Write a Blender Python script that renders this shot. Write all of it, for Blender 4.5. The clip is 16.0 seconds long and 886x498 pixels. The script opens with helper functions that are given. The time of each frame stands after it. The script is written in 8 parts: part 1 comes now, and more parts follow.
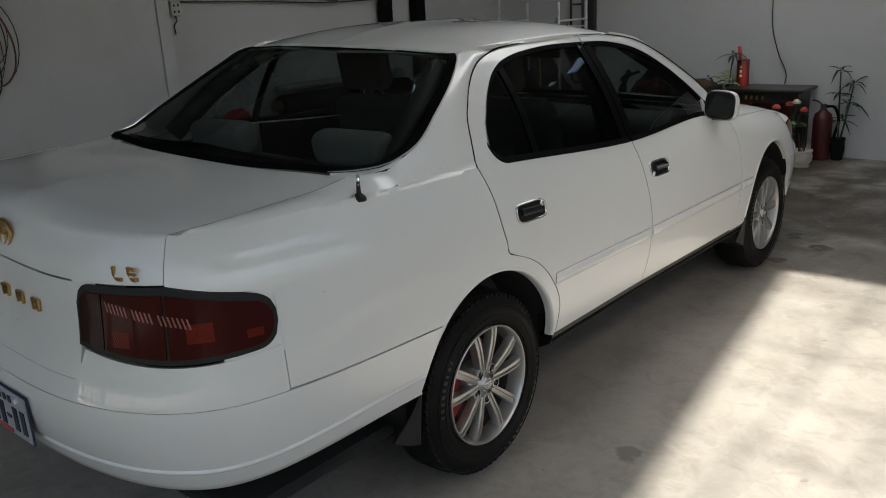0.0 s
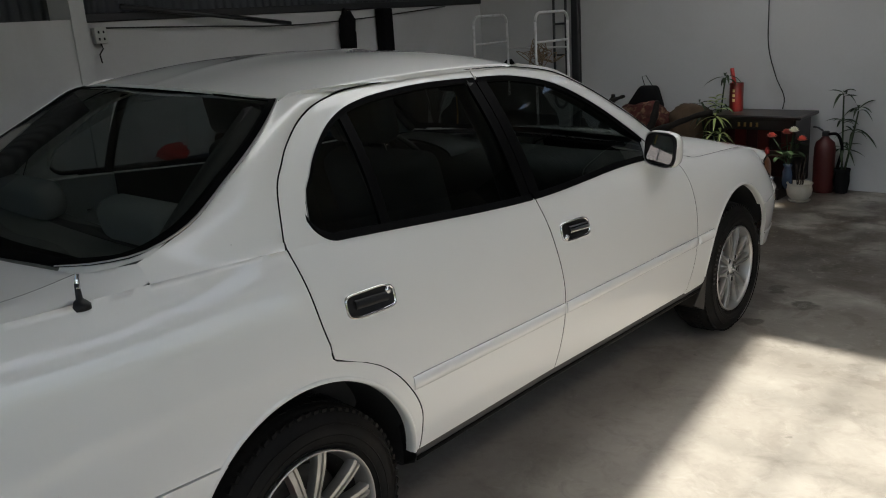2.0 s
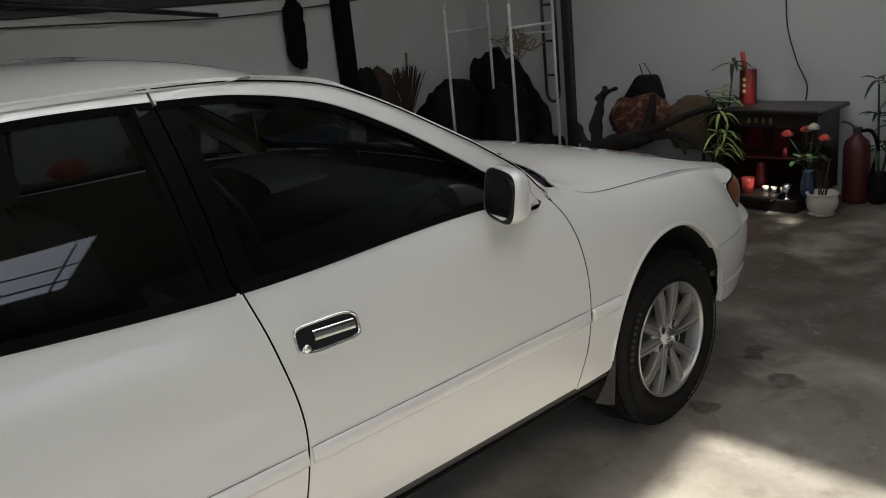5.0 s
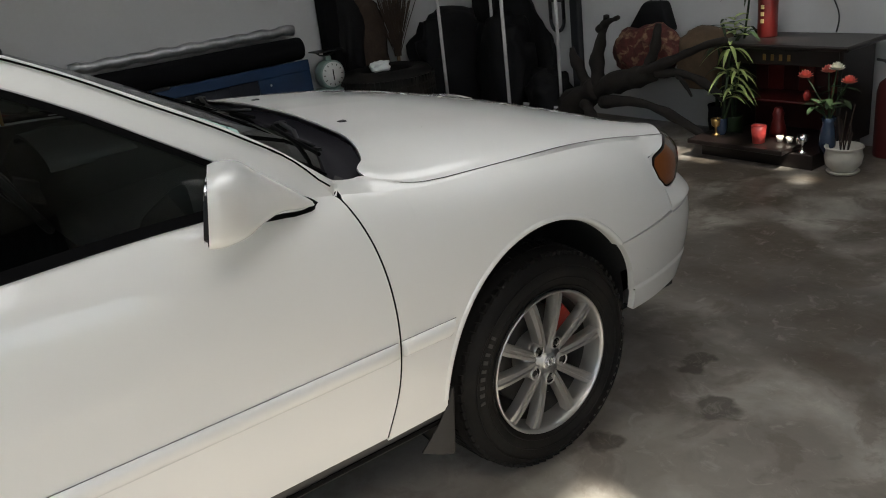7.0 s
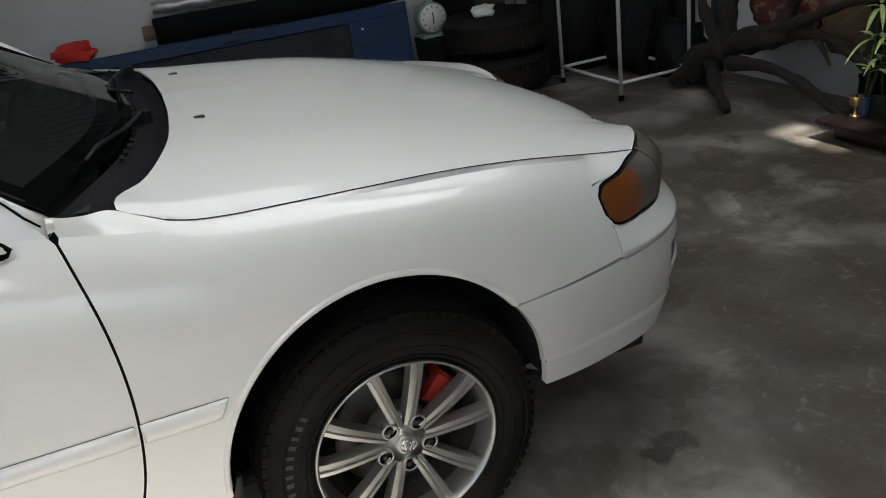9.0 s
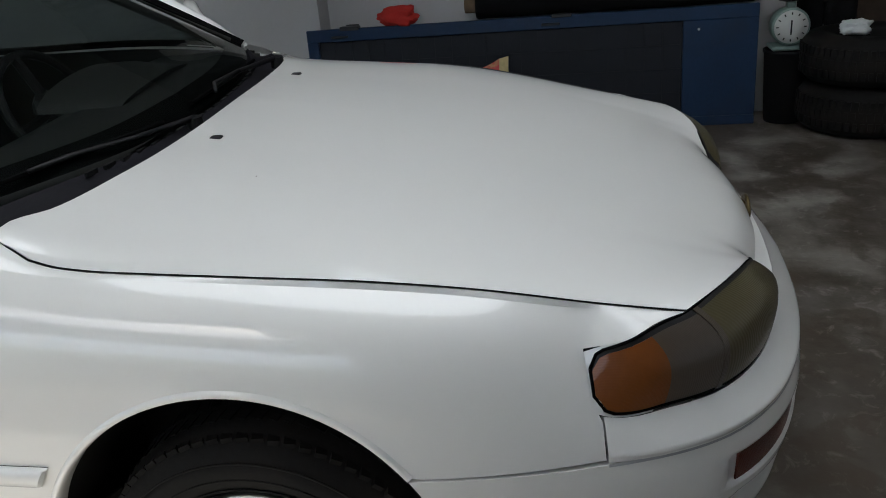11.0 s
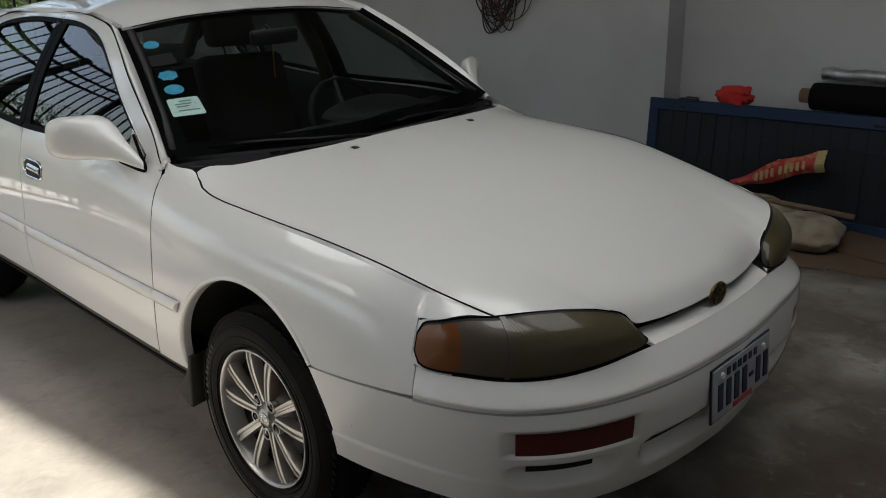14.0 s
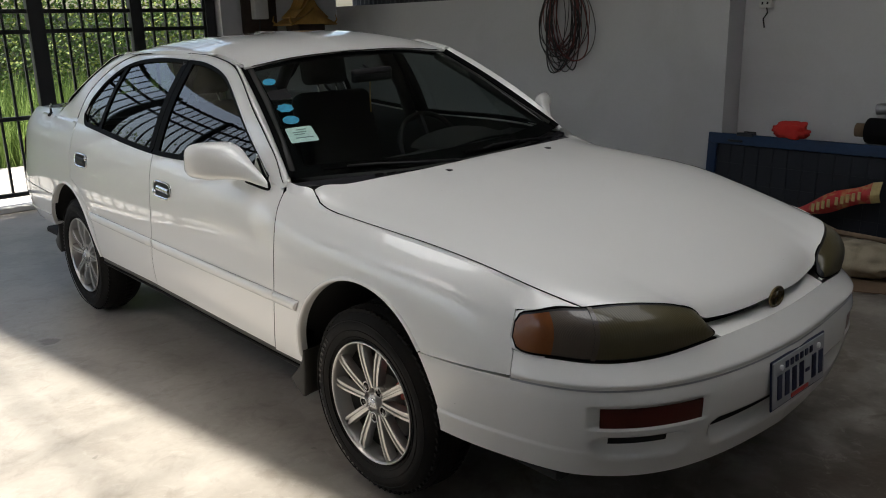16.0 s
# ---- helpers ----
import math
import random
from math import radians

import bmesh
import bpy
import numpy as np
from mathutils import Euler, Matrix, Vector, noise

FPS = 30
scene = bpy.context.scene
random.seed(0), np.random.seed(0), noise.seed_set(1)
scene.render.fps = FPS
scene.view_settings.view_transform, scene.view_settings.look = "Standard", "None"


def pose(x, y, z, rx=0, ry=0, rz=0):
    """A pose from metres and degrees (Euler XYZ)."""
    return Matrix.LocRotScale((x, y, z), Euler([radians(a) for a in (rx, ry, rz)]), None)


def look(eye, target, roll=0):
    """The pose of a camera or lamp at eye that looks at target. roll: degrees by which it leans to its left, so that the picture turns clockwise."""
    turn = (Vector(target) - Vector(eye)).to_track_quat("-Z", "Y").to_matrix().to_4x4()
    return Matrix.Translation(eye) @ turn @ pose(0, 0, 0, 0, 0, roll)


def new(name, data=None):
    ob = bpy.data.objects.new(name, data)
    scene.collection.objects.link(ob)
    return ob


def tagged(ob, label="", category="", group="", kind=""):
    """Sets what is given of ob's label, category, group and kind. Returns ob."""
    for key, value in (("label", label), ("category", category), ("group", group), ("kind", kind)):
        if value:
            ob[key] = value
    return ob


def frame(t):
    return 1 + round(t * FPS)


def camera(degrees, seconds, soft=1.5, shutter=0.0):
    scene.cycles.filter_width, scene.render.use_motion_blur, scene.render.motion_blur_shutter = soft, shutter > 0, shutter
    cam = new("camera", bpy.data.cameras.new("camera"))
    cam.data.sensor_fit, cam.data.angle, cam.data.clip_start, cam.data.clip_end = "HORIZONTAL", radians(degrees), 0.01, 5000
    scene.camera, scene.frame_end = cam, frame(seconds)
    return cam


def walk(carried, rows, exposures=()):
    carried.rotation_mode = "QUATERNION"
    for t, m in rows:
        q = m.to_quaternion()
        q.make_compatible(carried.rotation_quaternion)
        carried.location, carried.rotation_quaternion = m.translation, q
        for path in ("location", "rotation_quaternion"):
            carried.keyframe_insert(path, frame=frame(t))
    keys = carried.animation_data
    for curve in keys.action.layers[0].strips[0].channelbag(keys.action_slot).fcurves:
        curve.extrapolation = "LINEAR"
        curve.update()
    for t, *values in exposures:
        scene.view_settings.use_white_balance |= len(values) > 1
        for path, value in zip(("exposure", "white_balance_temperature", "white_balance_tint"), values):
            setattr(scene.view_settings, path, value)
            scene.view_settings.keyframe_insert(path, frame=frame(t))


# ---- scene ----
cam = camera(56.9, 16.0, soft=1.0)

PATH = [
    (0, (2.346, -1.976, 1.563), (1.102, -0.522, 0.982), -3.1),
    (0.5, (2.269, -1.768, 1.572), (1.03, -0.306, 0.999), -3.2),
    (1, (2.245, -1.612, 1.577), (1.016, -0.14, 1.01), -3.5),
    (1.5, (2.301, -1.335, 1.565), (1.036, 0.114, 1.018), -3.7),
    (2, (2.354, -1.103, 1.563), (1.049, 0.313, 1.024), -3.8),
    (2.5, (2.315, -0.857, 1.538), (0.984, 0.537, 1.003), -4.1),
    (3, (2.255, -0.595, 1.55), (0.907, 0.78, 1.01), -4.7),
    (5.5, (2.325, 0.532, 1.489), (0.852, 1.756, 0.913), -6.1),
    (6, (2.402, 0.799, 1.476), (0.882, 1.952, 0.876), -6.4),
    (6.5, (2.386, 1.006, 1.448), (0.852, 2.119, 0.81), -6.6),
    (7, (2.289, 1.254, 1.446), (0.771, 2.341, 0.728), -7.0),
    (7.5, (2.252, 1.454, 1.429), (0.719, 2.497, 0.68), -8.0),
    (8, (2.273, 1.724, 1.427), (0.678, 2.649, 0.651), -8.4),
    (10.5, (1.96, 2.926, 1.388), (0.137, 2.88, 0.567), -6.1),
    (11, (1.849, 3.163, 1.411), (0.045, 2.822, 0.616), -5.2),
    (11.5, (1.838, 3.477, 1.419), (0.095, 2.864, 0.653), -4.2),
    (12, (1.754, 3.688, 1.409), (0.105, 2.851, 0.647), -3.2),
    (12.5, (1.625, 3.872, 1.432), (0.095, 2.817, 0.694), -2.4),
    (13, (1.625, 4.133, 1.458), (0.212, 2.906, 0.753), -0.9),
    (13.5, (1.717, 4.29, 1.468), (0.353, 2.989, 0.8), -0.9),
    (14, (1.942, 4.415, 1.483), (0.58, 3.089, 0.861), -1.1),
    (14.5, (2.055, 4.519, 1.504), (0.704, 3.154, 0.946), -1.0),
    (15, (2.1, 4.63, 1.512), (0.792, 3.212, 0.986), -1.0),
    (15.5, (2.159, 4.626, 1.504), (0.873, 3.187, 0.979), -0.9),
    (16, (2.28, 4.576, 1.491), (0.985, 3.146, 0.964), -1.5),
]
def link_exposure():
    return [(0.0, 0.98, 6550, 7), (3.0, 0.86, 6600, 7), (5.5, 0.94, 6650, 7), (6.0, 1.17, 6650, 7), (6.5, 1.22, 6650, 7), (8.0, 1.36, 6600, 6), (10.5, 1.28, 6150, 6), (12.5, 1.34, 6450, 7), (14.0, 0.97, 6600, 8), (16.0, 1.03, 6600, 9)]


walk(cam, [(t, look(eye, target, roll)) for t, eye, target, roll in PATH], exposures=link_exposure())

# ---- light ----
SUN_EL, SUN_AZ = 58.0, -20.0          # azimuth from +x towards +y
world = bpy.data.worlds.new("sky")
scene.world = world
world.use_nodes = True
wn = world.node_tree
sky = wn.nodes.new("ShaderNodeTexSky")
sky.sky_type = "NISHITA"
sky.sun_disc = False
sky.sun_elevation = radians(SUN_EL)
sky.sun_rotation = radians(90 - SUN_AZ)
sky.air_density, sky.dust_density = 1.2, 3.5
wn.links.new(sky.outputs["Color"], wn.nodes["Background"].inputs["Color"])
wn.nodes["Background"].inputs["Strength"].default_value = 0.15
sun_data = bpy.data.lights.new("sun", "SUN")
sun_data.energy, sun_data.angle, sun_data.color = 5.0, radians(1.7), (1.0, 0.95, 0.88)
sun_ob = new("sun", sun_data)
sun_way = Vector((math.cos(radians(SUN_EL)) * math.cos(radians(SUN_AZ)), math.cos(radians(SUN_EL)) * math.sin(radians(SUN_AZ)), math.sin(radians(SUN_EL))))
sun_ob.matrix_world = look(sun_way * 30, (0, 0, 0))

# ---- materials ----


def mat(name, color, rough=0.6, metal=0.0, coat=0.0, coat_rough=0.05, vary=0.12, vscale=4.0, fine=60.0, bump=0.15, bscale=None, random_obj=0.0, spec=0.5, dark=None, dark_amount=0.0, dark_scale=1.5):
    """A principled material with two scales of variation in colour, wear stains and a fine relief."""
    m = bpy.data.materials.new(name)
    m.use_nodes = True
    t = m.node_tree
    n, lk = t.nodes, t.links
    b = n["Principled BSDF"]
    b.inputs["Roughness"].default_value = rough
    b.inputs["Metallic"].default_value = metal
    b.inputs["Coat Weight"].default_value = coat
    b.inputs["Coat Roughness"].default_value = coat_rough
    b.inputs["Specular IOR Level"].default_value = spec
    co = n.new("ShaderNodeTexCoord")
    n1 = n.new("ShaderNodeTexNoise")
    n1.inputs["Scale"].default_value = vscale
    n1.inputs["Detail"].default_value = 6
    n2 = n.new("ShaderNodeTexNoise")
    n2.inputs["Scale"].default_value = fine
    n2.inputs["Detail"].default_value = 4
    lk.new(co.outputs["Object"], n1.inputs["Vector"])
    lk.new(co.outputs["Object"], n2.inputs["Vector"])
    add = n.new("ShaderNodeMath")
    add.operation = "MULTIPLY_ADD"
    lk.new(n2.outputs["Fac"], add.inputs[0])
    add.inputs[1].default_value = 0.4
    lk.new(n1.outputs["Fac"], add.inputs[2])
    mr = n.new("ShaderNodeMapRange")
    mr.inputs["From Min"].default_value, mr.inputs["From Max"].default_value = 0.35, 1.05
    mr.inputs["To Min"].default_value, mr.inputs["To Max"].default_value = 1 - vary, 1 + vary
    lk.new(add.outputs[0], mr.inputs["Value"])
    last = mr.outputs[0]
    if random_obj:
        oi = n.new("ShaderNodeObjectInfo")
        r = n.new("ShaderNodeMapRange")
        r.inputs["To Min"].default_value, r.inputs["To Max"].default_value = 1 - random_obj, 1 + random_obj
        lk.new(oi.outputs["Random"], r.inputs["Value"])
        mm = n.new("ShaderNodeMath")
        mm.operation = "MULTIPLY"
        lk.new(last, mm.inputs[0])
        lk.new(r.outputs[0], mm.inputs[1])
        last = mm.outputs[0]
    vm = n.new("ShaderNodeVectorMath")
    vm.operation = "SCALE"
    vm.inputs[0].default_value = color
    lk.new(last, vm.inputs["Scale"])
    out = vm.outputs[0]
    if dark:
        n3 = n.new("ShaderNodeTexNoise")
        n3.inputs["Scale"].default_value, n3.inputs["Detail"].default_value, n3.inputs["Distortion"].default_value = dark_scale, 8, 0.6
        lk.new(co.outputs["Object"], n3.inputs["Vector"])
        r3 = n.new("ShaderNodeMapRange")
        r3.inputs["From Min"].default_value, r3.inputs["From Max"].default_value = 0.5, 0.72
        r3.inputs["To Max"].default_value = dark_amount
        lk.new(n3.outputs["Fac"], r3.inputs["Value"])
        mx = n.new("ShaderNodeMix")
        mx.data_type = "RGBA"
        lk.new(r3.outputs[0], mx.inputs[0])
        lk.new(out, mx.inputs[6])
        mx.inputs[7].default_value = (*dark, 1)
        out = mx.outputs[2]
    lk.new(out, b.inputs["Base Color"])
    if bump:
        bp = n.new("ShaderNodeBump")
        bp.inputs["Strength"].default_value = bump
        bp.inputs["Distance"].default_value = 0.004
        if bscale:
            n4 = n.new("ShaderNodeTexNoise")
            n4.inputs["Scale"].default_value, n4.inputs["Detail"].default_value = bscale, 5
            lk.new(co.outputs["Object"], n4.inputs["Vector"])
            lk.new(n4.outputs["Fac"], bp.inputs["Height"])
        else:
            lk.new(n2.outputs["Fac"], bp.inputs["Height"])
        lk.new(bp.outputs[0], b.inputs["Normal"])
    return m


def glass_mat(name, tint, gloss_rough=0.0, ior=1.5):
    """A thin pane: tinted see-through with the reflection of its own front."""
    m = bpy.data.materials.new(name)
    m.use_nodes = True
    n, lk = m.node_tree.nodes, m.node_tree.links
    n.remove(n["Principled BSDF"])
    tr = n.new("ShaderNodeBsdfTransparent")
    tr.inputs["Color"].default_value = (*tint, 1)
    gl = n.new("ShaderNodeBsdfGlossy")
    gl.inputs["Roughness"].default_value = gloss_rough
    lw = n.new("ShaderNodeLayerWeight")
    lw.inputs["Blend"].default_value = 0.5
    pw = n.new("ShaderNodeMath")
    pw.operation = "POWER"
    lk.new(lw.outputs["Facing"], pw.inputs[0])
    pw.inputs[1].default_value = 4.5
    f0 = ((ior - 1) / (ior + 1)) ** 2 * 1.25
    fr = n.new("ShaderNodeMath")
    fr.operation = "MULTIPLY_ADD"
    lk.new(pw.outputs[0], fr.inputs[0])
    fr.inputs[1].default_value, fr.inputs[2].default_value = 0.95 - f0, f0
    mx = n.new("ShaderNodeMixShader")
    lk.new(fr.outputs[0], mx.inputs[0])
    lk.new(tr.outputs[0], mx.inputs[1])
    lk.new(gl.outputs[0], mx.inputs[2])
    lk.new(mx.outputs[0], n["Material Output"].inputs["Surface"])
    return m


def floor_mat():
    """Worn grey concrete with trowel mottling, broad dark patches ahead of the car, oil drips and pitting."""
    m = mat("concrete_floor", (0.37, 0.345, 0.305), rough=0.4, vary=0.16, vscale=1.6, fine=30, bump=0.35, bscale=25)
    n, lk = m.node_tree.nodes, m.node_tree.links
    b = n["Principled BSDF"]
    src = b.inputs["Base Color"].links[0].from_socket
    geo = n.new("ShaderNodeNewGeometry")
    ns = n.new("ShaderNodeTexNoise")
    ns.inputs["Scale"].default_value, ns.inputs["Detail"].default_value = 9, 5
    lk.new(geo.outputs["Position"], ns.inputs["Vector"])
    off = n.new("ShaderNodeVectorMath")
    off.operation = "MULTIPLY_ADD"
    lk.new(ns.outputs["Color"], off.inputs[0])
    off.inputs[1].default_value = (0.16, 0.16, 0)
    lk.new(geo.outputs["Position"], off.inputs[2])
    for x, y, r, deep in ((0.825, 3.265, 0.055, 0.92), (0.795, 3.33, 0.055, 0.85), (1.01, 3.12, 0.085, 0.85), (0.88, 2.76, 0.07, 0.8), (1.17, 0.36, 0.05, 0.5), (-0.3, 4.15, 0.28, 0.6), (0.15, 4.75, 0.2, 0.5), (-1.6, 4.3, 0.25, 0.55), (1.6, 4.0, 0.12, 0.6), (0.95, 3.85, 0.40, 0.72), (0.45, 4.15, 0.45, 0.72), (-0.1, 3.8, 0.36, 0.65), (1.7, 4.05, 0.35, 0.6), (-0.8, 4.0, 0.35, 0.55), (1.45, 3.55, 0.22, 0.45), (-0.9, 4.7, 0.3, 0.4), (1.9, 4.6, 0.3, 0.4)):
        d = n.new("ShaderNodeVectorMath")
        d.operation = "DISTANCE"
        lk.new(off.outputs[0], d.inputs[0])
        d.inputs[1].default_value = (x + 0.075, y + 0.075, 0)
        r1 = n.new("ShaderNodeMapRange")
        r1.inputs["From Min"].default_value, r1.inputs["From Max"].default_value = r, r * 0.72
        r1.inputs["To Max"].default_value = deep
        lk.new(d.outputs["Value"], r1.inputs["Value"])
        mx = n.new("ShaderNodeMix")
        mx.data_type = "RGBA"
        lk.new(r1.outputs[0], mx.inputs[0])
        lk.new(src, mx.inputs[6])
        mx.inputs[7].default_value = (0.038, 0.03, 0.024, 1)
        src = mx.outputs[2]
    # oily brown dirt trodden in towards the front of the shed
    nd = n.new("ShaderNodeTexNoise")
    nd.inputs["Scale"].default_value, nd.inputs["Detail"].default_value, nd.inputs["Distortion"].default_value = 2.6, 10, 0.3
    lk.new(geo.outputs["Position"], nd.inputs["Vector"])
    rd = n.new("ShaderNodeMapRange")
    rd.inputs["From Min"].default_value, rd.inputs["From Max"].default_value, rd.inputs["To Max"].default_value = 0.29, 0.56, 0.92
    lk.new(nd.outputs["Fac"], rd.inputs["Value"])
    sep = n.new("ShaderNodeSeparateXYZ")
    lk.new(geo.outputs["Position"], sep.inputs[0])
    far = n.new("ShaderNodeMapRange")
    far.inputs["From Min"].default_value, far.inputs["From Max"].default_value, far.inputs["To Min"].default_value = 1.8, 3.9, 0.2
    lk.new(sep.outputs["Y"], far.inputs["Value"])
    md = n.new("ShaderNodeMath")
    md.operation = "MULTIPLY"
    lk.new(rd.outputs[0], md.inputs[0])
    lk.new(far.outputs[0], md.inputs[1])
    mb = n.new("ShaderNodeMix")
    mb.data_type = "RGBA"
    lk.new(md.outputs[0], mb.inputs[0])
    lk.new(src, mb.inputs[6])
    mb.inputs[7].default_value = (0.068, 0.053, 0.038, 1)
    src = mb.outputs[2]
    # worn film: pale scuffs and dark grime at hand size
    for sc_, lo_, hi_, amt, tone in ((7.0, 0.50, 0.66, 0.26, (0.13, 0.11, 0.09, 1)), (13.0, 0.56, 0.70, 0.30, (0.46, 0.43, 0.39, 1))):
        ng = n.new("ShaderNodeTexNoise")
        ng.inputs["Scale"].default_value, ng.inputs["Detail"].default_value, ng.inputs["Roughness"].default_value, ng.inputs["Distortion"].default_value = sc_, 9, 0.68, 1.2
        lk.new(geo.outputs["Position"], ng.inputs["Vector"])
        rg = n.new("ShaderNodeMapRange")
        rg.inputs["From Min"].default_value, rg.inputs["From Max"].default_value, rg.inputs["To Max"].default_value = lo_, hi_, amt
        lk.new(ng.outputs["Fac"], rg.inputs["Value"])
        mg = n.new("ShaderNodeMix")
        mg.data_type = "RGBA"
        lk.new(rg.outputs[0], mg.inputs[0])
        lk.new(src, mg.inputs[6])
        mg.inputs[7].default_value = tone
        src = mg.outputs[2]
    # brown trodden stains with ragged edges, denser towards the front
    nb = n.new("ShaderNodeTexNoise")
    nb.inputs["Scale"].default_value, nb.inputs["Detail"].default_value, nb.inputs["Roughness"].default_value, nb.inputs["Distortion"].default_value = 4.1, 10, 0.62, 0.5
    lk.new(geo.outputs["Position"], nb.inputs["Vector"])
    rb = n.new("ShaderNodeMapRange")
    rb.inputs["From Min"].default_value, rb.inputs["From Max"].default_value, rb.inputs["To Max"].default_value = 0.53, 0.60, 0.6
    lk.new(nb.outputs["Fac"], rb.inputs["Value"])
    mm = n.new("ShaderNodeMath")
    mm.operation = "MULTIPLY"
    lk.new(rb.outputs[0], mm.inputs[0])
    lk.new(far.outputs[0], mm.inputs[1])
    ms = n.new("ShaderNodeMix")
    ms.data_type = "RGBA"
    lk.new(mm.outputs[0], ms.inputs[0])
    lk.new(src, ms.inputs[6])
    ms.inputs[7].default_value = (0.075, 0.054, 0.036, 1)
    src = ms.outputs[2]
    # scattered specks and pits
    vo = n.new("ShaderNodeTexVoronoi")
    vo.inputs["Scale"].default_value, vo.inputs["Randomness"].default_value = 5.5, 1.0
    lk.new(off.outputs[0], vo.inputs["Vector"])
    r2 = n.new("ShaderNodeMapRange")
    r2.inputs["From Min"].default_value, r2.inputs["From Max"].default_value = 0.075, 0.04
    r2.inputs["To Max"].default_value = 0.5
    lk.new(vo.outputs["Distance"], r2.inputs["Value"])
    mx = n.new("ShaderNodeMix")
    mx.data_type = "RGBA"
    lk.new(r2.outputs[0], mx.inputs[0])
    lk.new(src, mx.inputs[6])
    mx.inputs[7].default_value = (0.12, 0.105, 0.09, 1)
    lk.new(mx.outputs[2], b.inputs["Base Color"])
    return m


M_FLOOR = floor_mat()
M_WALL = mat("white_plaster", (0.53, 0.53, 0.538), rough=0.85, vary=0.05, vscale=1.2, fine=40, bump=0.12, dark=(0.36, 0.35, 0.34), dark_amount=0.4, dark_scale=0.9)
M_SHEET = mat("dark_metal_sheet", (0.05, 0.055, 0.065), rough=0.6, metal=0.3, vary=0.3, vscale=2)
M_ZINC = mat("galvanised_roof_sheet", (0.24, 0.24, 0.235), rough=0.55, metal=0.2, vary=0.2, vscale=2)
M_BLACKSTEEL = mat("black_painted_steel", (0.022, 0.023, 0.026), rough=0.4, vary=0.2, fine=90)
M_PAINT = mat("pearl_white_car_paint", (0.80, 0.795, 0.77), rough=0.5, metal=0.12, coat=1.0, coat_rough=0.02, vary=0.012, vscale=3, fine=300, bump=0.0)
pn, pl = M_PAINT.node_tree.nodes, M_PAINT.node_tree.links
pb = pn["Principled BSDF"]
pb.inputs["Coat IOR"].default_value = 1.55
chips = pn.new("ShaderNodeTexVoronoi")                 # small stone chips in the paint
chips.inputs["Scale"].default_value = 7.0
chips_at = pn.new("ShaderNodeTexCoord")
pl.new(chips_at.outputs["Object"], chips.inputs["Vector"])
chip_size = pn.new("ShaderNodeMapRange")
chip_size.inputs["From Min"].default_value, chip_size.inputs["From Max"].default_value = 0.013, 0.008
pl.new(chips.outputs["Distance"], chip_size.inputs["Value"])
chip_mix = pn.new("ShaderNodeMix")
chip_mix.data_type = "RGBA"
pl.new(chip_size.outputs[0], chip_mix.inputs[0])
pl.new(pb.inputs["Base Color"].links[0].from_socket, chip_mix.inputs[6])
chip_mix.inputs[7].default_value = (0.12, 0.10, 0.08, 1)
pl.new(chip_mix.outputs[2], pb.inputs["Base Color"])
M_SEAM = mat("black_seal", (0.003, 0.003, 0.0033), rough=0.55, spec=0.04, vary=0.2)
M_TRIMBLACK = mat("black_plastic", (0.011, 0.011, 0.012), rough=0.45, spec=0.3, vary=0.2, fine=200)
M_COWL = mat("dark_cowl_plastic", (0.010, 0.0095, 0.013), rough=0.6, spec=0.15, vary=0.25, fine=150)
M_CHROME = mat("chrome", (0.75, 0.75, 0.76), rough=0.08, metal=1.0, vary=0.05, bump=0.0)
M_ALLOY = mat("silver_alloy", (0.50, 0.49, 0.47), rough=0.36, metal=0.85, vary=0.06, fine=120, bump=0.03)
M_STRIP = mat("bright_window_strip", (0.58, 0.58, 0.58), rough=0.3, metal=0.8, vary=0.1, bump=0.0)
M_ALLOY_DULL = mat("dull_alloy", (0.10, 0.097, 0.09), rough=0.55, metal=0.5, vary=0.3)
M_ALLOY_DARK = mat("dark_alloy", (0.06, 0.058, 0.055), rough=0.5, metal=0.7, vary=0.2)
M_TYRE = mat("tyre_rubber", (0.011, 0.0105, 0.010), rough=0.7, spec=0.16, vary=0.35, vscale=5, fine=80, bump=0.2, dark=(0.040, 0.032, 0.025), dark_amount=0.35, dark_scale=4)
M_TYREMARK = mat("tyre_marking", (0.045, 0.042, 0.038), rough=0.7, vary=0.3)
M_RED = mat("red_caliper", (0.38, 0.03, 0.02), rough=0.5, vary=0.15)
M_DARK = mat("underbody_black", (0.012, 0.012, 0.012), rough=0.9, vary=0.3)
M_SILL = mat("dusty_black_sill", (0.07, 0.065, 0.06), rough=0.7, vary=0.35, fine=30)
M_FLAP = mat("dusty_mud_flap", (0.040, 0.037, 0.033), rough=0.75, vary=0.3, fine=25, bump=0.25)
M_GLASS = glass_mat("tinted_side_glass", (0.31, 0.35, 0.345), ior=1.6)
M_WSGLASS = glass_mat("windscreen_glass", (0.66, 0.72, 0.70), ior=1.30)
M_REARGLASS = glass_mat("tinted_rear_glass", (0.56, 0.60, 0.585), ior=1.45)
M_MIRROR = mat("mirror_glass", (0.8, 0.8, 0.82), rough=0.02, metal=1.0, vary=0.02, bump=0.0)
M_SEAT = mat("grey_seat_cloth", (0.048, 0.046, 0.044), rough=0.95, vary=0.15, fine=200, bump=0.3)
M_DASH = mat("grey_dash_plastic", (0.022, 0.021, 0.020), rough=0.6, vary=0.1, fine=250, bump=0.1)
M_SHELF = mat("grey_parcel_shelf", (0.18, 0.185, 0.175), rough=0.9, vary=0.12)
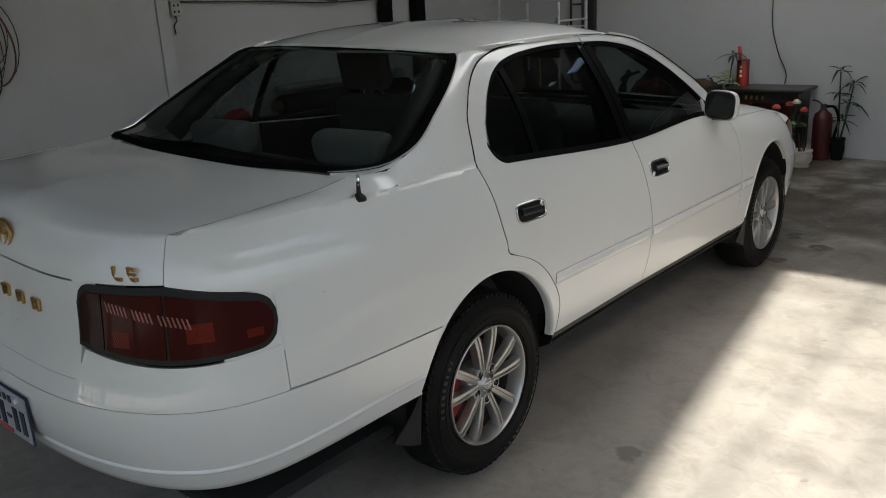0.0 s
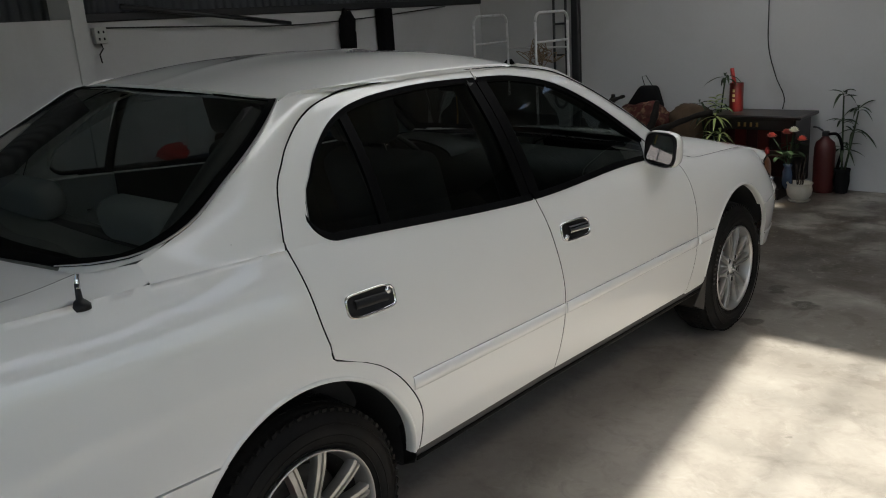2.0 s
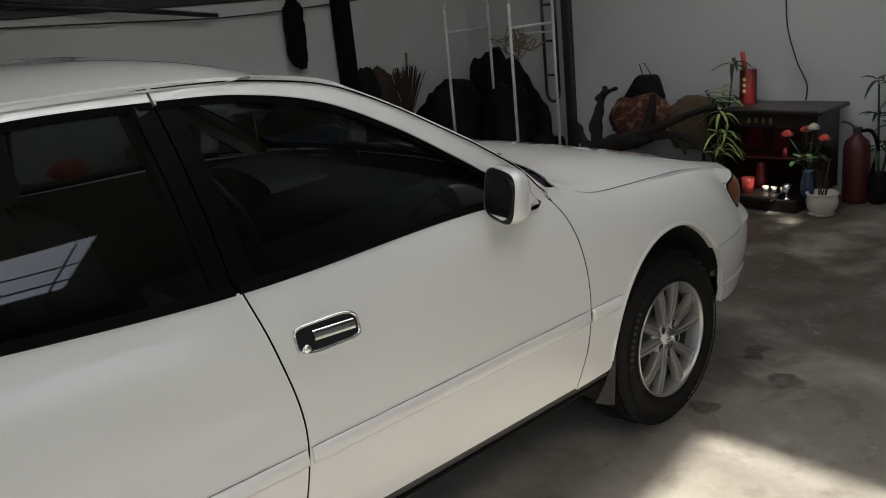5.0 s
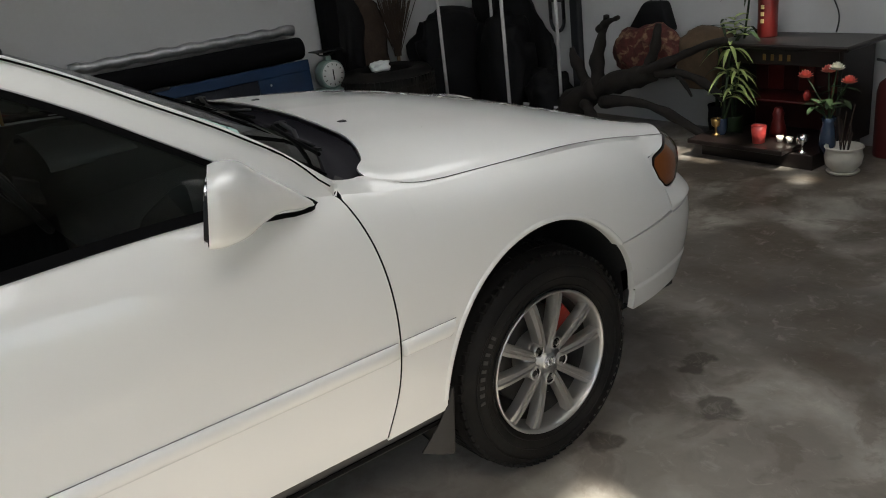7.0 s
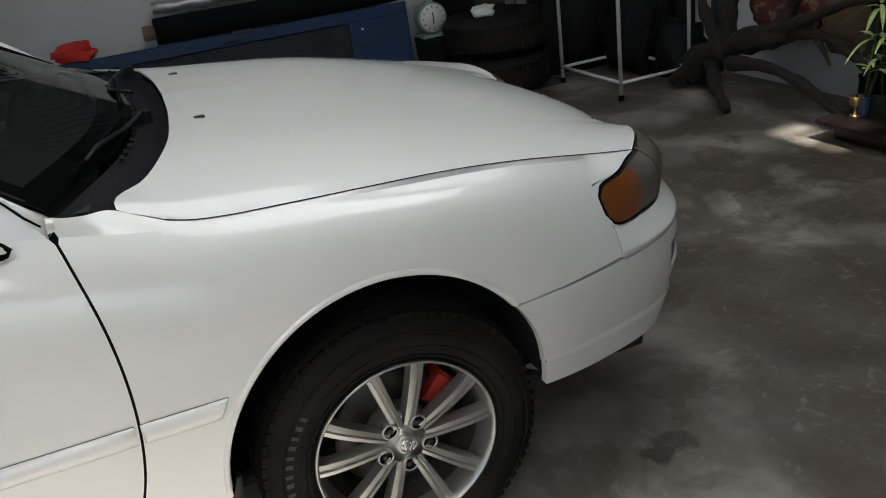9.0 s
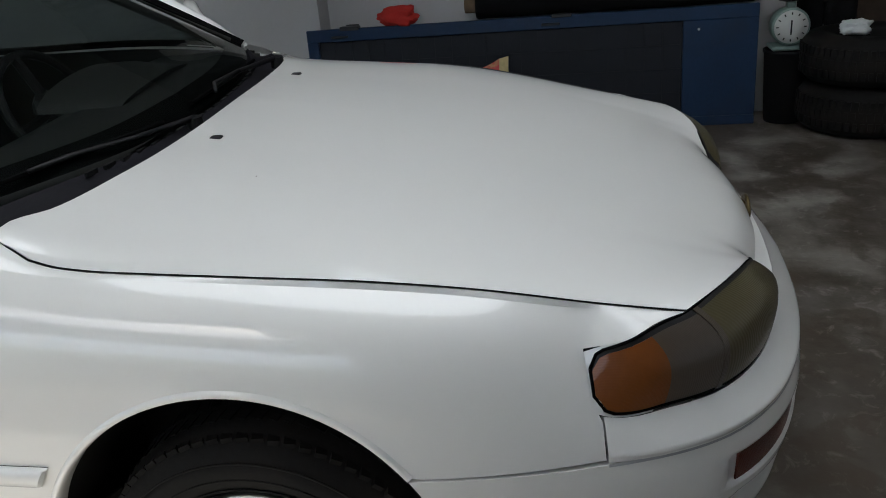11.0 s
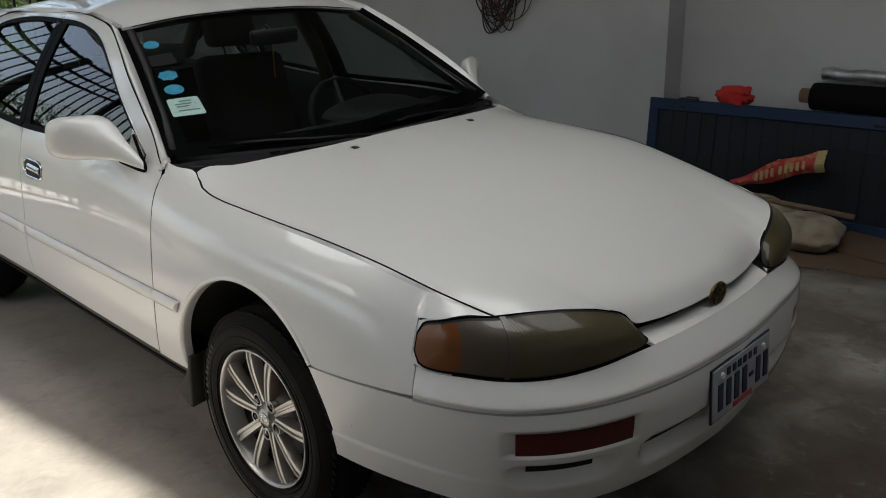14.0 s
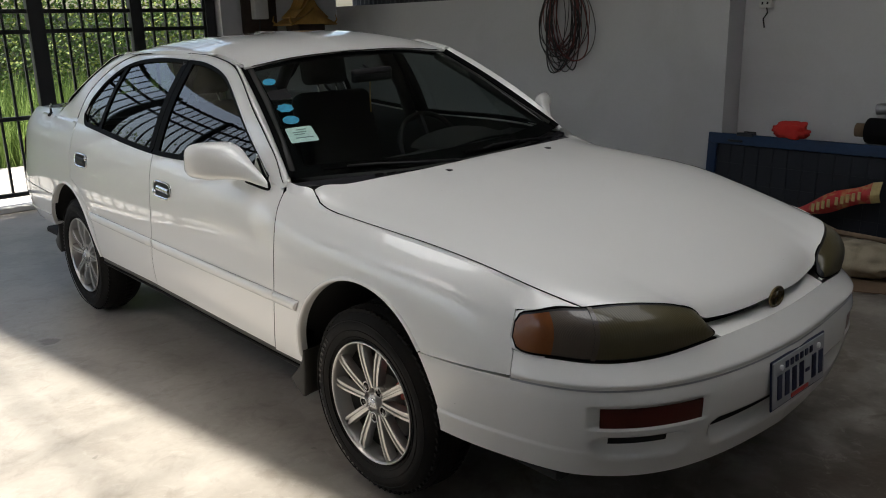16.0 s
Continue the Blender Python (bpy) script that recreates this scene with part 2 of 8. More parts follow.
M_GOLD = mat("worn_gold_badge", (0.45, 0.28, 0.10), rough=0.3, metal=0.9, vary=0.3, fine=150)
M_BADGE = mat("tarnished_badge", (0.12, 0.09, 0.04), rough=0.35, metal=0.8, vary=0.3, fine=150)
M_WHITE = mat("white_label", (0.78, 0.80, 0.80), rough=0.5, vary=0.05)
M_PLATE = mat("dusty_white_plate", (0.36, 0.37, 0.385), rough=0.45, vary=0.12, vscale=20, fine=120)
M_INK = mat("dark_blue_ink", (0.012, 0.018, 0.055), rough=0.5, vary=0.1)
M_REDINK = mat("red_ink", (0.5, 0.05, 0.04), rough=0.5, vary=0.1)
M_STICKER = mat("blue_sticker", (0.04, 0.29, 0.45), rough=0.4, vary=0.25, vscale=60, bump=0.0)
M_PRINT = mat("grey_print", (0.14, 0.24, 0.22), rough=0.5, vary=0.1)
M_STICKER2 = mat("pale_sticker_paper", (0.42, 0.62, 0.56), rough=0.5, vary=0.2, vscale=90, bump=0.0)


def lens_mat(name, color, rough=0.15, rib=140.0, strength=0.35, axis="Z", coat=1.0, spec=0.5):
    """A moulded lamp lens: coloured plastic with fine ribs under a clear gloss."""
    m = mat(name, color, rough=rough + 0.2, coat=coat, coat_rough=0.08, spec=spec, vary=0.18, vscale=9, fine=90, bump=0.0)
    n, lk = m.node_tree.nodes, m.node_tree.links
    co = n.new("ShaderNodeTexCoord")
    wv = n.new("ShaderNodeTexWave")
    wv.bands_direction = axis
    wv.inputs["Scale"].default_value = rib
    wv.inputs["Distortion"].default_value = 0.3
    lk.new(co.outputs["Object"], wv.inputs["Vector"])
    bp = n.new("ShaderNodeBump")
    bp.inputs["Strength"].default_value, bp.inputs["Distance"].default_value = strength, 0.003
    lk.new(wv.outputs["Fac"], bp.inputs["Height"])
    lk.new(bp.outputs[0], n["Principled BSDF"].inputs["Normal"])
    return m


M_LENS_AMBER = lens_mat("amber_lens", (0.165, 0.050, 0.010), coat=0.5, spec=0.25, strength=0.15)
M_LENS_SMOKE = lens_mat("smoky_corner_lens", (0.062, 0.048, 0.036), strength=0.15, axis="X")
M_LENS_HEAD = lens_mat("yellowed_headlight_lens", (0.075, 0.064, 0.031), rib=55.0, strength=0.12, axis="X", coat=0.6, spec=0.3)
M_LENS_RED = lens_mat("dark_red_tail_lens", (0.020, 0.003, 0.003), rib=45, strength=0.12, axis="X", coat=0.12, spec=0.08)
M_LENS_REDHOT = lens_mat("red_tail_lens", (0.042, 0.003, 0.0025), rib=90, strength=0.1, axis="Y", coat=0.14, spec=0.08)
M_REFLECTOR = lens_mat("bright_red_reflector", (0.13, 0.010, 0.006), rib=160, strength=0.3, axis="Y", coat=0.1, spec=0.1)
M_LENSRIB = mat("pale_lens_rib", (0.33, 0.12, 0.10), rough=0.4, vary=0.2, fine=60, bump=0.0)
M_LENS_TURN = lens_mat("red_brown_bumper_lens", (0.085, 0.014, 0.009), rib=110, strength=0.15, coat=0.25, spec=0.2)

# ---- mesh helpers ----


def to_object(name, bm, material, parent=None, label="", smooth=True, recalc=True):
    if recalc:
        bmesh.ops.recalc_face_normals(bm, faces=bm.faces[:])
    me = bpy.data.meshes.new(name)
    bm.to_mesh(me)
    bm.free()
    mats = material if isinstance(material, (list, tuple)) else [material]
    for q in mats:
        me.materials.append(q)
    if smooth:
        me.polygons.foreach_set("use_smooth", [True] * len(me.polygons))
    ob = new(name, me)
    if parent is not None:
        ob.parent = parent
    if label:
        ob["label"] = label
    return ob


def part(name, bm, material, parent, label="", smooth=False):
    return to_object(name, bm, material, parent, label, smooth)


def empty(name, loc=(0, 0, 0), rz=0.0):
    e = new(name)
    e.empty_display_size = 0.1
    e.matrix_world = pose(loc[0], loc[1], loc[2], 0, 0, rz)
    return e


def add_box(bm, lo, hi, bev=0.0, seg=1, m=None):
    r = bmesh.ops.create_cube(bm, size=1.0)
    vs = r["verts"]
    c = [(a + b) / 2 for a, b in zip(lo, hi)]
    d = [b - a for a, b in zip(lo, hi)]
    for v in vs:
        v.co = Vector((c[0] + v.co.x * d[0], c[1] + v.co.y * d[1], c[2] + v.co.z * d[2]))
    if bev:
        es = {e for v in vs for e in v.link_edges}
        q = bmesh.ops.bevel(bm, geom=list(es), offset=bev, segments=seg, affect="EDGES", profile=0.5)
        vs = list({v for f in q["faces"] for v in f.verts} | {v for v in vs if v.is_valid})
    if m is not None:
        bmesh.ops.transform(bm, matrix=m, verts=vs)
    return vs


def box(lo, hi, bev=0.0, seg=1, m=None):
    bm = bmesh.new()
    add_box(bm, lo, hi, bev, seg, m)
    return bm


def add_tube(bm, pts, r, seg=8, r_end=None, caps=True):
    """A round tube through points, with an optional taper."""
    pts = [Vector(p) for p in pts]
    rings = []
    n = len(pts)
    up = Vector((0.13, 0.21, 0.97))
    for i, p in enumerate(pts):
        d = (pts[min(i + 1, n - 1)] - pts[max(i - 1, 0)]).normalized()
        a = d.cross(up)
        if a.length < 1e-3:
            a = d.cross(Vector((1, 0, 0)))
        a.normalize()
        b = d.cross(a)
        rr = r if r_end is None else r + (r_end - r) * i / max(n - 1, 1)
        if callable(r):
            rr = r(i / max(n - 1, 1))
        rings.append([bm.verts.new(p + (a * math.cos(6.28318 * k / seg) + b * math.sin(6.28318 * k / seg)) * rr) for k in range(seg)])
    for q, w in zip(rings, rings[1:]):
        for k in range(seg):
            bm.faces.new((q[k], q[(k + 1) % seg], w[(k + 1) % seg], w[k]))
    if caps:
        bm.faces.new(rings[0][::-1])
        bm.faces.new(rings[-1])
    return rings


def tube(pts, r, seg=8, r_end=None):
    bm = bmesh.new()
    add_tube(bm, pts, r, seg, r_end)
    return bm


def add_lathe(bm, prof, seg=32, axis="Z", center=(0, 0, 0), closed=False, caps=True):
    """Turn a profile of (radius, height) about an axis."""
    rings = []
    for r, h in prof:
        ring = []
        for k in range(seg):
            a = 2 * math.pi * k / seg
            c, s = r * math.cos(a), r * math.sin(a)
            p = {"Z": (c, s, h), "X": (h, c, s), "Y": (c, h, s)}[axis]
            ring.append(bm.verts.new(Vector(p) + Vector(center)))
        rings.append(ring)
    pairs = list(zip(rings, rings[1:]))
    if closed:
        pairs.append((rings[-1], rings[0]))
    for q, w in pairs:
        for k in range(seg):
            bm.faces.new((q[k], q[(k + 1) % seg], w[(k + 1) % seg], w[k]))
    if caps and not closed:
        for ring, (r, h) in ((rings[0], prof[0]), (rings[-1], prof[-1])):
            if r > 1e-4:
                bm.faces.new(ring)
    return rings


def lathe(prof, seg=32, axis="Z", center=(0, 0, 0), closed=False, caps=True):
    bm = bmesh.new()
    add_lathe(bm, prof, seg, axis, center, closed, caps)
    bmesh.ops.remove_doubles(bm, verts=bm.verts[:], dist=1e-5)
    return bm


def smooth_by_angle(ob, angle=35):
    me = ob.data
    me.polygons.foreach_set("use_smooth", [True] * len(me.polygons))
    bm = bmesh.new()
    bm.from_mesh(me)
    lim = radians(angle)
    for e in bm.edges:
        if len(e.link_faces) == 2 and e.calc_face_angle(0) > lim:
            e.smooth = False
    bm.to_mesh(me)
    bm.free()
    return ob


class Spline:
    """A smooth curve through (x, y) knots, x rising."""

    def __init__(self, xs, ys):
        self.x, self.y = np.array(xs, float), np.array(ys, float)
        d = np.diff(self.y) / np.diff(self.x)
        h = np.diff(self.x)
        m = np.empty(len(self.x))
        m[0], m[-1] = d[0], d[-1]
        m[1:-1] = (h[1:] * d[:-1] + h[:-1] * d[1:]) / (h[1:] + h[:-1])
        self.m = m

    def __call__(self, q):
        q = np.clip(np.asarray(q, float), self.x[0], self.x[-1])
        i = np.clip(np.searchsorted(self.x, q) - 1, 0, len(self.x) - 2)
        h = self.x[i + 1] - self.x[i]
        t = (q - self.x[i]) / h
        return ((2 * t**3 - 3 * t**2 + 1) * self.y[i] + (t**3 - 2 * t**2 + t) * h * self.m[i] + (-2 * t**3 + 3 * t**2) * self.y[i + 1] + (t**3 - t**2) * h * self.m[i + 1])


class Fair:
    """A curve through (x, y) knots with continuous curvature."""

    def __init__(self, xs, ys):
        self.x, self.y = np.array(xs, float), np.array(ys, float)
        n = len(self.x)
        h, d = np.diff(self.x), np.diff(self.y) / np.diff(self.x)
        a, r = np.zeros((n, n)), np.zeros(n)
        a[0, 0] = a[-1, -1] = 1.0
        for i in range(1, n - 1):
            a[i, i - 1], a[i, i], a[i, i + 1] = h[i - 1], 2 * (h[i - 1] + h[i]), h[i]
            r[i] = 6 * (d[i] - d[i - 1])
        self.k = np.linalg.solve(a, r)

    def __call__(self, q):
        q = np.clip(np.asarray(q, float), self.x[0], self.x[-1])
        i = np.clip(np.searchsorted(self.x, q) - 1, 0, len(self.x) - 2)
        h = self.x[i + 1] - self.x[i]
        b = (q - self.x[i]) / h
        a = 1 - b
        return a * self.y[i] + b * self.y[i + 1] + ((a**3 - a) * self.k[i] + (b**3 - b) * self.k[i + 1]) * h * h / 6


def through_points(pts, n, lo=0.0, hi=1.0):
    """n samples of a smooth 3D curve through points."""
    p = np.array(pts, float)
    if len(p) == 2:
        w = np.linspace(lo, hi, n)[:, None]
        return p[0] * (1 - w) + p[1] * w
    c = np.r_[0, np.cumsum(np.linalg.norm(np.diff(p, axis=0), axis=1))]
    c /= c[-1]
    q = np.linspace(lo, hi, n)
    return np.stack([Spline(c, p[:, k])(q) for k in range(3)], axis=1)


def coons(c0, c1, d0, d1):
    """A surface between four edges: c0, c1 run along u at v = 0, 1; d0, d1 along v at u = 0, 1."""
    c0, c1, d0, d1 = (np.asarray(q, float) for q in (c0, c1, d0, d1))
    nu, nv = len(c0), len(d0)
    u = np.linspace(0, 1, nu)[None, :, None]
    v = np.linspace(0, 1, nv)[:, None, None]
    return ((1 - v) * c0[None] + v * c1[None] + (1 - u) * d0[:, None] + u * d1[:, None]
            - ((1 - u) * (1 - v) * c0[0] + u * (1 - v) * c0[-1] + (1 - u) * v * c1[0] + u * v * c1[-1]))


def ruled(a, b, n):
    a, b = np.asarray(a, float), np.asarray(b, float)
    w = np.linspace(0, 1, n)[:, None, None]
    return a[None] * (1 - w) + b[None] * w


def mirrored(g):
    g = np.array(g, float)
    g[..., 0] *= -1
    return g[:, ::-1]


def whole(g):
    """A right half whose first column lies on the middle plane, and its mirror image, as one grid."""
    h = np.array(g, float)
    h[..., 0] *= -1
    return np.concatenate([h[:, :0:-1], g], axis=1)


def add_skin(bm, g, flange=0.012, out=(1, 0, 0), skip=None, hole_depth=None):
    """A sheet through a grid of points, its free edges turned inwards by a flange."""
    g = np.asarray(g, float)
    nv, nu = g.shape[:2]
    du = np.gradient(g, axis=1)
    dv = np.gradient(g, axis=0)
    nor = np.cross(du, dv)
    ln = np.linalg.norm(nor, axis=2, keepdims=True)
    nor = nor / np.maximum(ln, 1e-9)
    mid = nor.reshape(-1, 3).mean(axis=0)
    if mid @ np.array(out, float) < 0:
        nor = -nor
    vs = [[bm.verts.new(g[i, j]) for j in range(nu)] for i in range(nv)]
    keep = np.ones((nv - 1, nu - 1), bool)
    if skip is not None:
        for i in range(nv - 1):
            for j in range(nu - 1):
                if skip(i, j):
                    keep[i, j] = False
    for i in range(nv - 1):
        for j in range(nu - 1):
            if keep[i, j]:
                q = (vs[i][j], vs[i][j + 1], vs[i + 1][j + 1], vs[i + 1][j])
                if len({tuple(round(c, 6) for c in v.co) for v in q}) >= 3:
                    bm.faces.new(q)
    if flange:
        def rim(a, b, inner):
            (i, j), (k, l) = a, b
            dpt = hole_depth if (inner and hole_depth) else flange
            p, q = g[i, j], g[k, l]
            if np.linalg.norm(p - q) < 1e-6:
                return
            w = [bm.verts.new(x) for x in (p, q, q - nor[k, l] * dpt, p - nor[i, j] * dpt)]
            bm.faces.new(w)
        for i in range(nv - 1):
            for j in range(nu - 1):
                if not keep[i, j]:
                    continue
                for (a, b, ni, nj) in (((i, j), (i, j + 1), i - 1, j), ((i + 1, j), (i + 1, j + 1), i + 1, j), ((i, j), (i + 1, j), i, j - 1), ((i, j + 1), (i + 1, j + 1), i, j + 1)):
                    outside = not (0 <= ni < nv - 1 and 0 <= nj < nu - 1)
                    if outside or not keep[ni, nj]:
                        rim(a, b, not outside)
    return [v for row in vs for v in row]


def skin(name, grids, material, parent, label="", flange=0.012, out=(1, 0, 0), skip=None, hole_depth=None):
    bm = bmesh.new()
    sheet = []
    for g in (grids if isinstance(grids, list) else [grids]):
        g, fl = g if isinstance(g, tuple) else (g, flange)
        sheet += add_skin(bm, g, fl, out, skip, hole_depth)
    bmesh.ops.remove_doubles(bm, verts=sheet, dist=3e-4)
    return part(name, bm, material, parent, label, smooth=True)

# ---- the shed ----
WX, WY, GY, EX = -3.42, 6.00, -3.25, 4.60       # left wall, front wall, gate line, right wall
ROOF_Z = 3.3


def wall(name, lo, hi, material=None, label=""):
    o = to_object(name, box(lo, hi), material or M_WALL, smooth=False)
    return tagged(o, label or "white plastered block wall with grey smudges", "wall", kind="structure")


def corrugated(name, p0, p1, z0, z1, pitch=0.076, amp=0.009, label="dark corrugated metal sheet"):
    """A standing corrugated sheet from p0 to p1."""
    a, b = Vector((*p0, 0)), Vector((*p1, 0))
    n = int((b - a).length / pitch * 6)
    nrm = (b - a).normalized().cross(Vector((0, 0, 1)))
    bm = bmesh.new()
    rows = []
    for z in (z0, z1):
        rows.append([tuple(a.lerp(b, k / n) + nrm * amp * math.sin(k / 6 * 2 * math.pi) + Vector((0, 0, z))) for k in range(n + 1)])
    add_skin(bm, np.array(rows), 0.004, tuple(nrm))
    return tagged(to_object(name, bm, M_SHEET), label, "wall", kind="structure")


floor = tagged(to_object("floor", box((WX - 0.2, GY - 0.12, -0.15), (EX + 0.2, WY + 0.2, 0.0)), M_FLOOR, smooth=False), "worn grey concrete floor with oil stains and dark patches", "floor", kind="structure")
wall("wall_left_rear", (-3.58, GY - 1.6, 0), (-3.22, 1.46, 1.72))
wall("pillar_left", (-3.58, 1.46, 0), (-3.20, 1.56, 2.6), label="white plastered pillar with a worn edge")
wall("wall_left_front", (-3.58, 1.56, 0), (WX, WY, 1.70))
wall("wall_front", (WX - 0.16, WY, 0), (EX + 0.2, WY + 0.16, 1.85))
wall("wall_right", (EX, GY, 0), (EX + 0.16, 2.6, 0.9))
# unseen full-height wall, added to keep side light off the car's front
wall("wall_right_front", (EX, 2.6, 0), (EX + 0.16, WY, ROOF_Z))
corrugated("wall_sheet_right", (EX + 0.1, GY), (EX + 0.1, 2.6), 2.5, ROOF_Z)
bm = bmesh.new()
for y in np.linspace(GY, 2.55, 34):
    add_box(bm, (EX + 0.07, y - 0.01, 0.9), (EX + 0.09, y + 0.01, 2.52))
for z in (0.95, 1.5, 2.0, 2.48):
    add_box(bm, (EX + 0.05, GY, z - 0.018), (EX + 0.07, 2.6, z + 0.018))
tagged(to_object("trim_window_bars", bm, M_BLACKSTEEL, smooth=False), "black steel bars over the low side wall", "bars", kind="structure")
wall("wall_rear", (-3.22, GY - 0.1, 0), (-1.98, GY + 0.1, ROOF_Z))
wall("pillar_gate", (-1.98, GY - 0.14, 0), (-1.80, GY + 0.14, ROOF_Z), label="white painted gate pillar")
corrugated("wall_sheet_left", (-3.52, GY), (-3.52, WY + 0.1), 1.72, ROOF_Z)
corrugated("wall_sheet_front", (WX - 0.1, WY + 0.1), (EX + 0.1, WY + 0.1), 1.86, ROOF_Z)
# a dark steel rail along the wall top
tagged(to_object("trim_rail_left", box((-3.52, 1.61, 1.701), (-3.40, WY, 1.76), 0.006), M_BLACKSTEEL, smooth=False), "dark steel rail on the wall top", "rail", kind="structure")
tagged(to_object("trim_rail_front", box((WX, WY - 0.02, 1.851), (EX, WY + 0.12, 1.92), 0.006), M_BLACKSTEEL, smooth=False), "dark steel rail on the wall top", "rail", kind="structure")

# roof sheet with an open bay on the right, barred, and small roof vents
XS = [WX - 0.3, -1.10, 0.40, 0.60, 0.95, 1.09, 1.11, 1.26, 1.28, 1.40, 1.56, 1.83, 1.94, 2.05, 2.99, 4.05, EX + 0.3]
YS = [GY - 0.4, -0.75, 0.60, 1.90, 2.30, 4.30, 4.50, 4.57, 4.61, 4.65, 4.665, 4.76, 4.87, 5.10, 5.22, WY + 0.3]


def roof_open(i, j):
    x, y = (XS[j] + XS[j + 1]) / 2, (YS[i] + YS[i + 1]) / 2
    if 2.99 < x < 4.05 and -0.75 < y < 1.9:
        return True
    if 0.60 < x < 1.28 and 0.60 < y < 4.50:
        return True
    if -1.10 < x < 0.40 and 2.30 < y < 5.22:
        return True
    return (j in (4, 6, 8) and i in (7, 8, 10, 13)) or (j == 10 and i in (10, 11)) or (j == 12 and i in (6, 7))


bm = bmesh.new()
g = np.array([[(x, y, ROOF_Z) for x in XS] for y in YS])
j_edge = XS.index(2.99)
g[YS.index(1.90), j_edge, 0], g[YS.index(0.60), j_edge, 0], g[YS.index(-0.75), j_edge, 0] = 2.90, 3.077, 3.26
add_skin(bm, g, 0.03, (0, 0, 1), roof_open, 0.03)
g[..., 2] -= 0.03
add_skin(bm, g, 0.0, (0, 0, -1), roof_open)
ceiling = tagged(to_object("ceiling", bm, M_ZINC, smooth=False), "galvanised metal sheet roof with an open barred bay", "roof", kind="structure")
def opal_mat(name, through_):
    """A see-through-less plastic sheet that lets a share of the light through."""
    m = bpy.data.materials.new(name)
    m.use_nodes = True
    n, lk = m.node_tree.nodes, m.node_tree.links
    n.remove(n["Principled BSDF"])
    tl_, df_, mxs = n.new("ShaderNodeBsdfTranslucent"), n.new("ShaderNodeBsdfDiffuse"), n.new("ShaderNodeMixShader")
    tl_.inputs["Color"].default_value = (through_, through_ * 1.02, through_ * 1.03, 1)
    df_.inputs["Color"].default_value = (0.6, 0.6, 0.58, 1)
    mxs.inputs[0].default_value = 0.14
    lk.new(tl_.outputs[0], mxs.inputs[1])
    lk.new(df_.outputs[0], mxs.inputs[2])
    lk.new(mxs.outputs[0], n["Material Output"].inputs["Surface"])
    return m


# unseen translucent sheets, added for soft overhead light on bonnet and fenders
for x0, x1, y0, y1, through_, words in ((0.59, 1.29, 0.59, 4.51, 0.88, "opal corrugated skylight sheet in the roof"), (-1.11, 0.41, 2.29, 5.23, 0.50, "dusty milky corrugated roof sheet")):
    bm = bmesh.new()
    nw = int((x1 - x0) / 0.0078)
    add_skin(bm, np.array([[(x0 + (x1 - x0) * u / nw, y0 + (y1 - y0) * v, ROOF_Z + 0.010 + 0.008 * math.sin(u * 0.52)) for u in range(nw + 1)] for v in (0, 1)]), 0.0, (0, 0, 1))
    tagged(to_object("ceiling_skylight", bm, opal_mat("opal_roof_sheet", through_)), words, "skylight", kind="structure")
bm = bmesh.new()
for k in range(6):
    y = -0.53 + 0.46 * k
    add_box(bm, (2.94, y - 0.0032, ROOF_Z - 0.09), (4.10, y + 0.0032, ROOF_Z - 0.06))
for x in (3.36, 3.72):
    add_box(bm, (x - 0.0032, -0.80, ROOF_Z - 0.115), (x + 0.0032, 1.95, ROOF_Z - 0.09))
tagged(to_object("trim_roof_bars", bm, M_BLACKSTEEL, smooth=False), "black steel bars across the open roof bay", "bars", kind="structure")

# gate of black bars
gate = tagged(empty("bar_gate", (0, GY, 0)), "black steel bar gate with square posts", "gate")


def gp(name, lo, hi, bev=0.002):
    return part(name, box((lo[0], lo[1], lo[2]), (hi[0], hi[1], hi[2]), bev), M_BLACKSTEEL, gate)


GATE_H = 2.9
for x, w in ((-1.74, 0.05), (-0.99, 0.055), (-0.10, 0.065), (0.95, 0.05), (2.0, 0.065), (3.1, 0.05), (4.2, 0.05)):
    gp("post", (x - w, -0.04, 0.02), (x + w, 0.04, GATE_H))
for z in (0.14, 0.80, 1.53, 1.70, 2.45, 2.62, 2.86):
    gp("rail", (-1.78, -0.022, z - 0.018), (4.4, 0.022, z + 0.018))
for k in range(46):
    x = -1.68 + 0.132 * k
    gp("bar", (x - 0.010, -0.012, 0.14), (x + 0.010, 0.012, GATE_H), 0)

# outside
M_GROUND = mat("pale_concrete_yard", (0.46, 0.44, 0.40), rough=0.85, vary=0.2, vscale=0.8, fine=20)
M_GRASS = mat("grass_blades", (0.16, 0.24, 0.05), rough=0.8, vary=0.35, vscale=3)
M_LEAF = mat("bush_leaves", (0.09, 0.15, 0.035), rough=0.7, vary=0.45, vscale=6)
M_LEAF2 = mat("yellow_green_leaves", (0.22, 0.26, 0.05), rough=0.7, vary=0.4, vscale=6)
M_EARTH = mat("earth", (0.22, 0.20, 0.12), rough=0.95, vary=0.3, vscale=0.5)
tagged(to_object("ground", box((-400, -800, -0.40), (400, 400, -0.17)), M_EARTH, smooth=False), "open ground of earth and grass", "ground", kind="structure")
tagged(to_object("pavement", box((-4.2, -6.2, -0.17), (7.5, GY - 0.12, -0.03)), M_GROUND, smooth=False), "pale sunlit concrete yard before the gate", "pavement", kind="structure")
tagged(to_object("gate_sill", box((-1.8, GY - 0.10, 0.001), (4.4, GY + 0.10, 0.055), 0.01), M_WALL, smooth=False), "low white concrete gate sill", "sill", kind="structure")


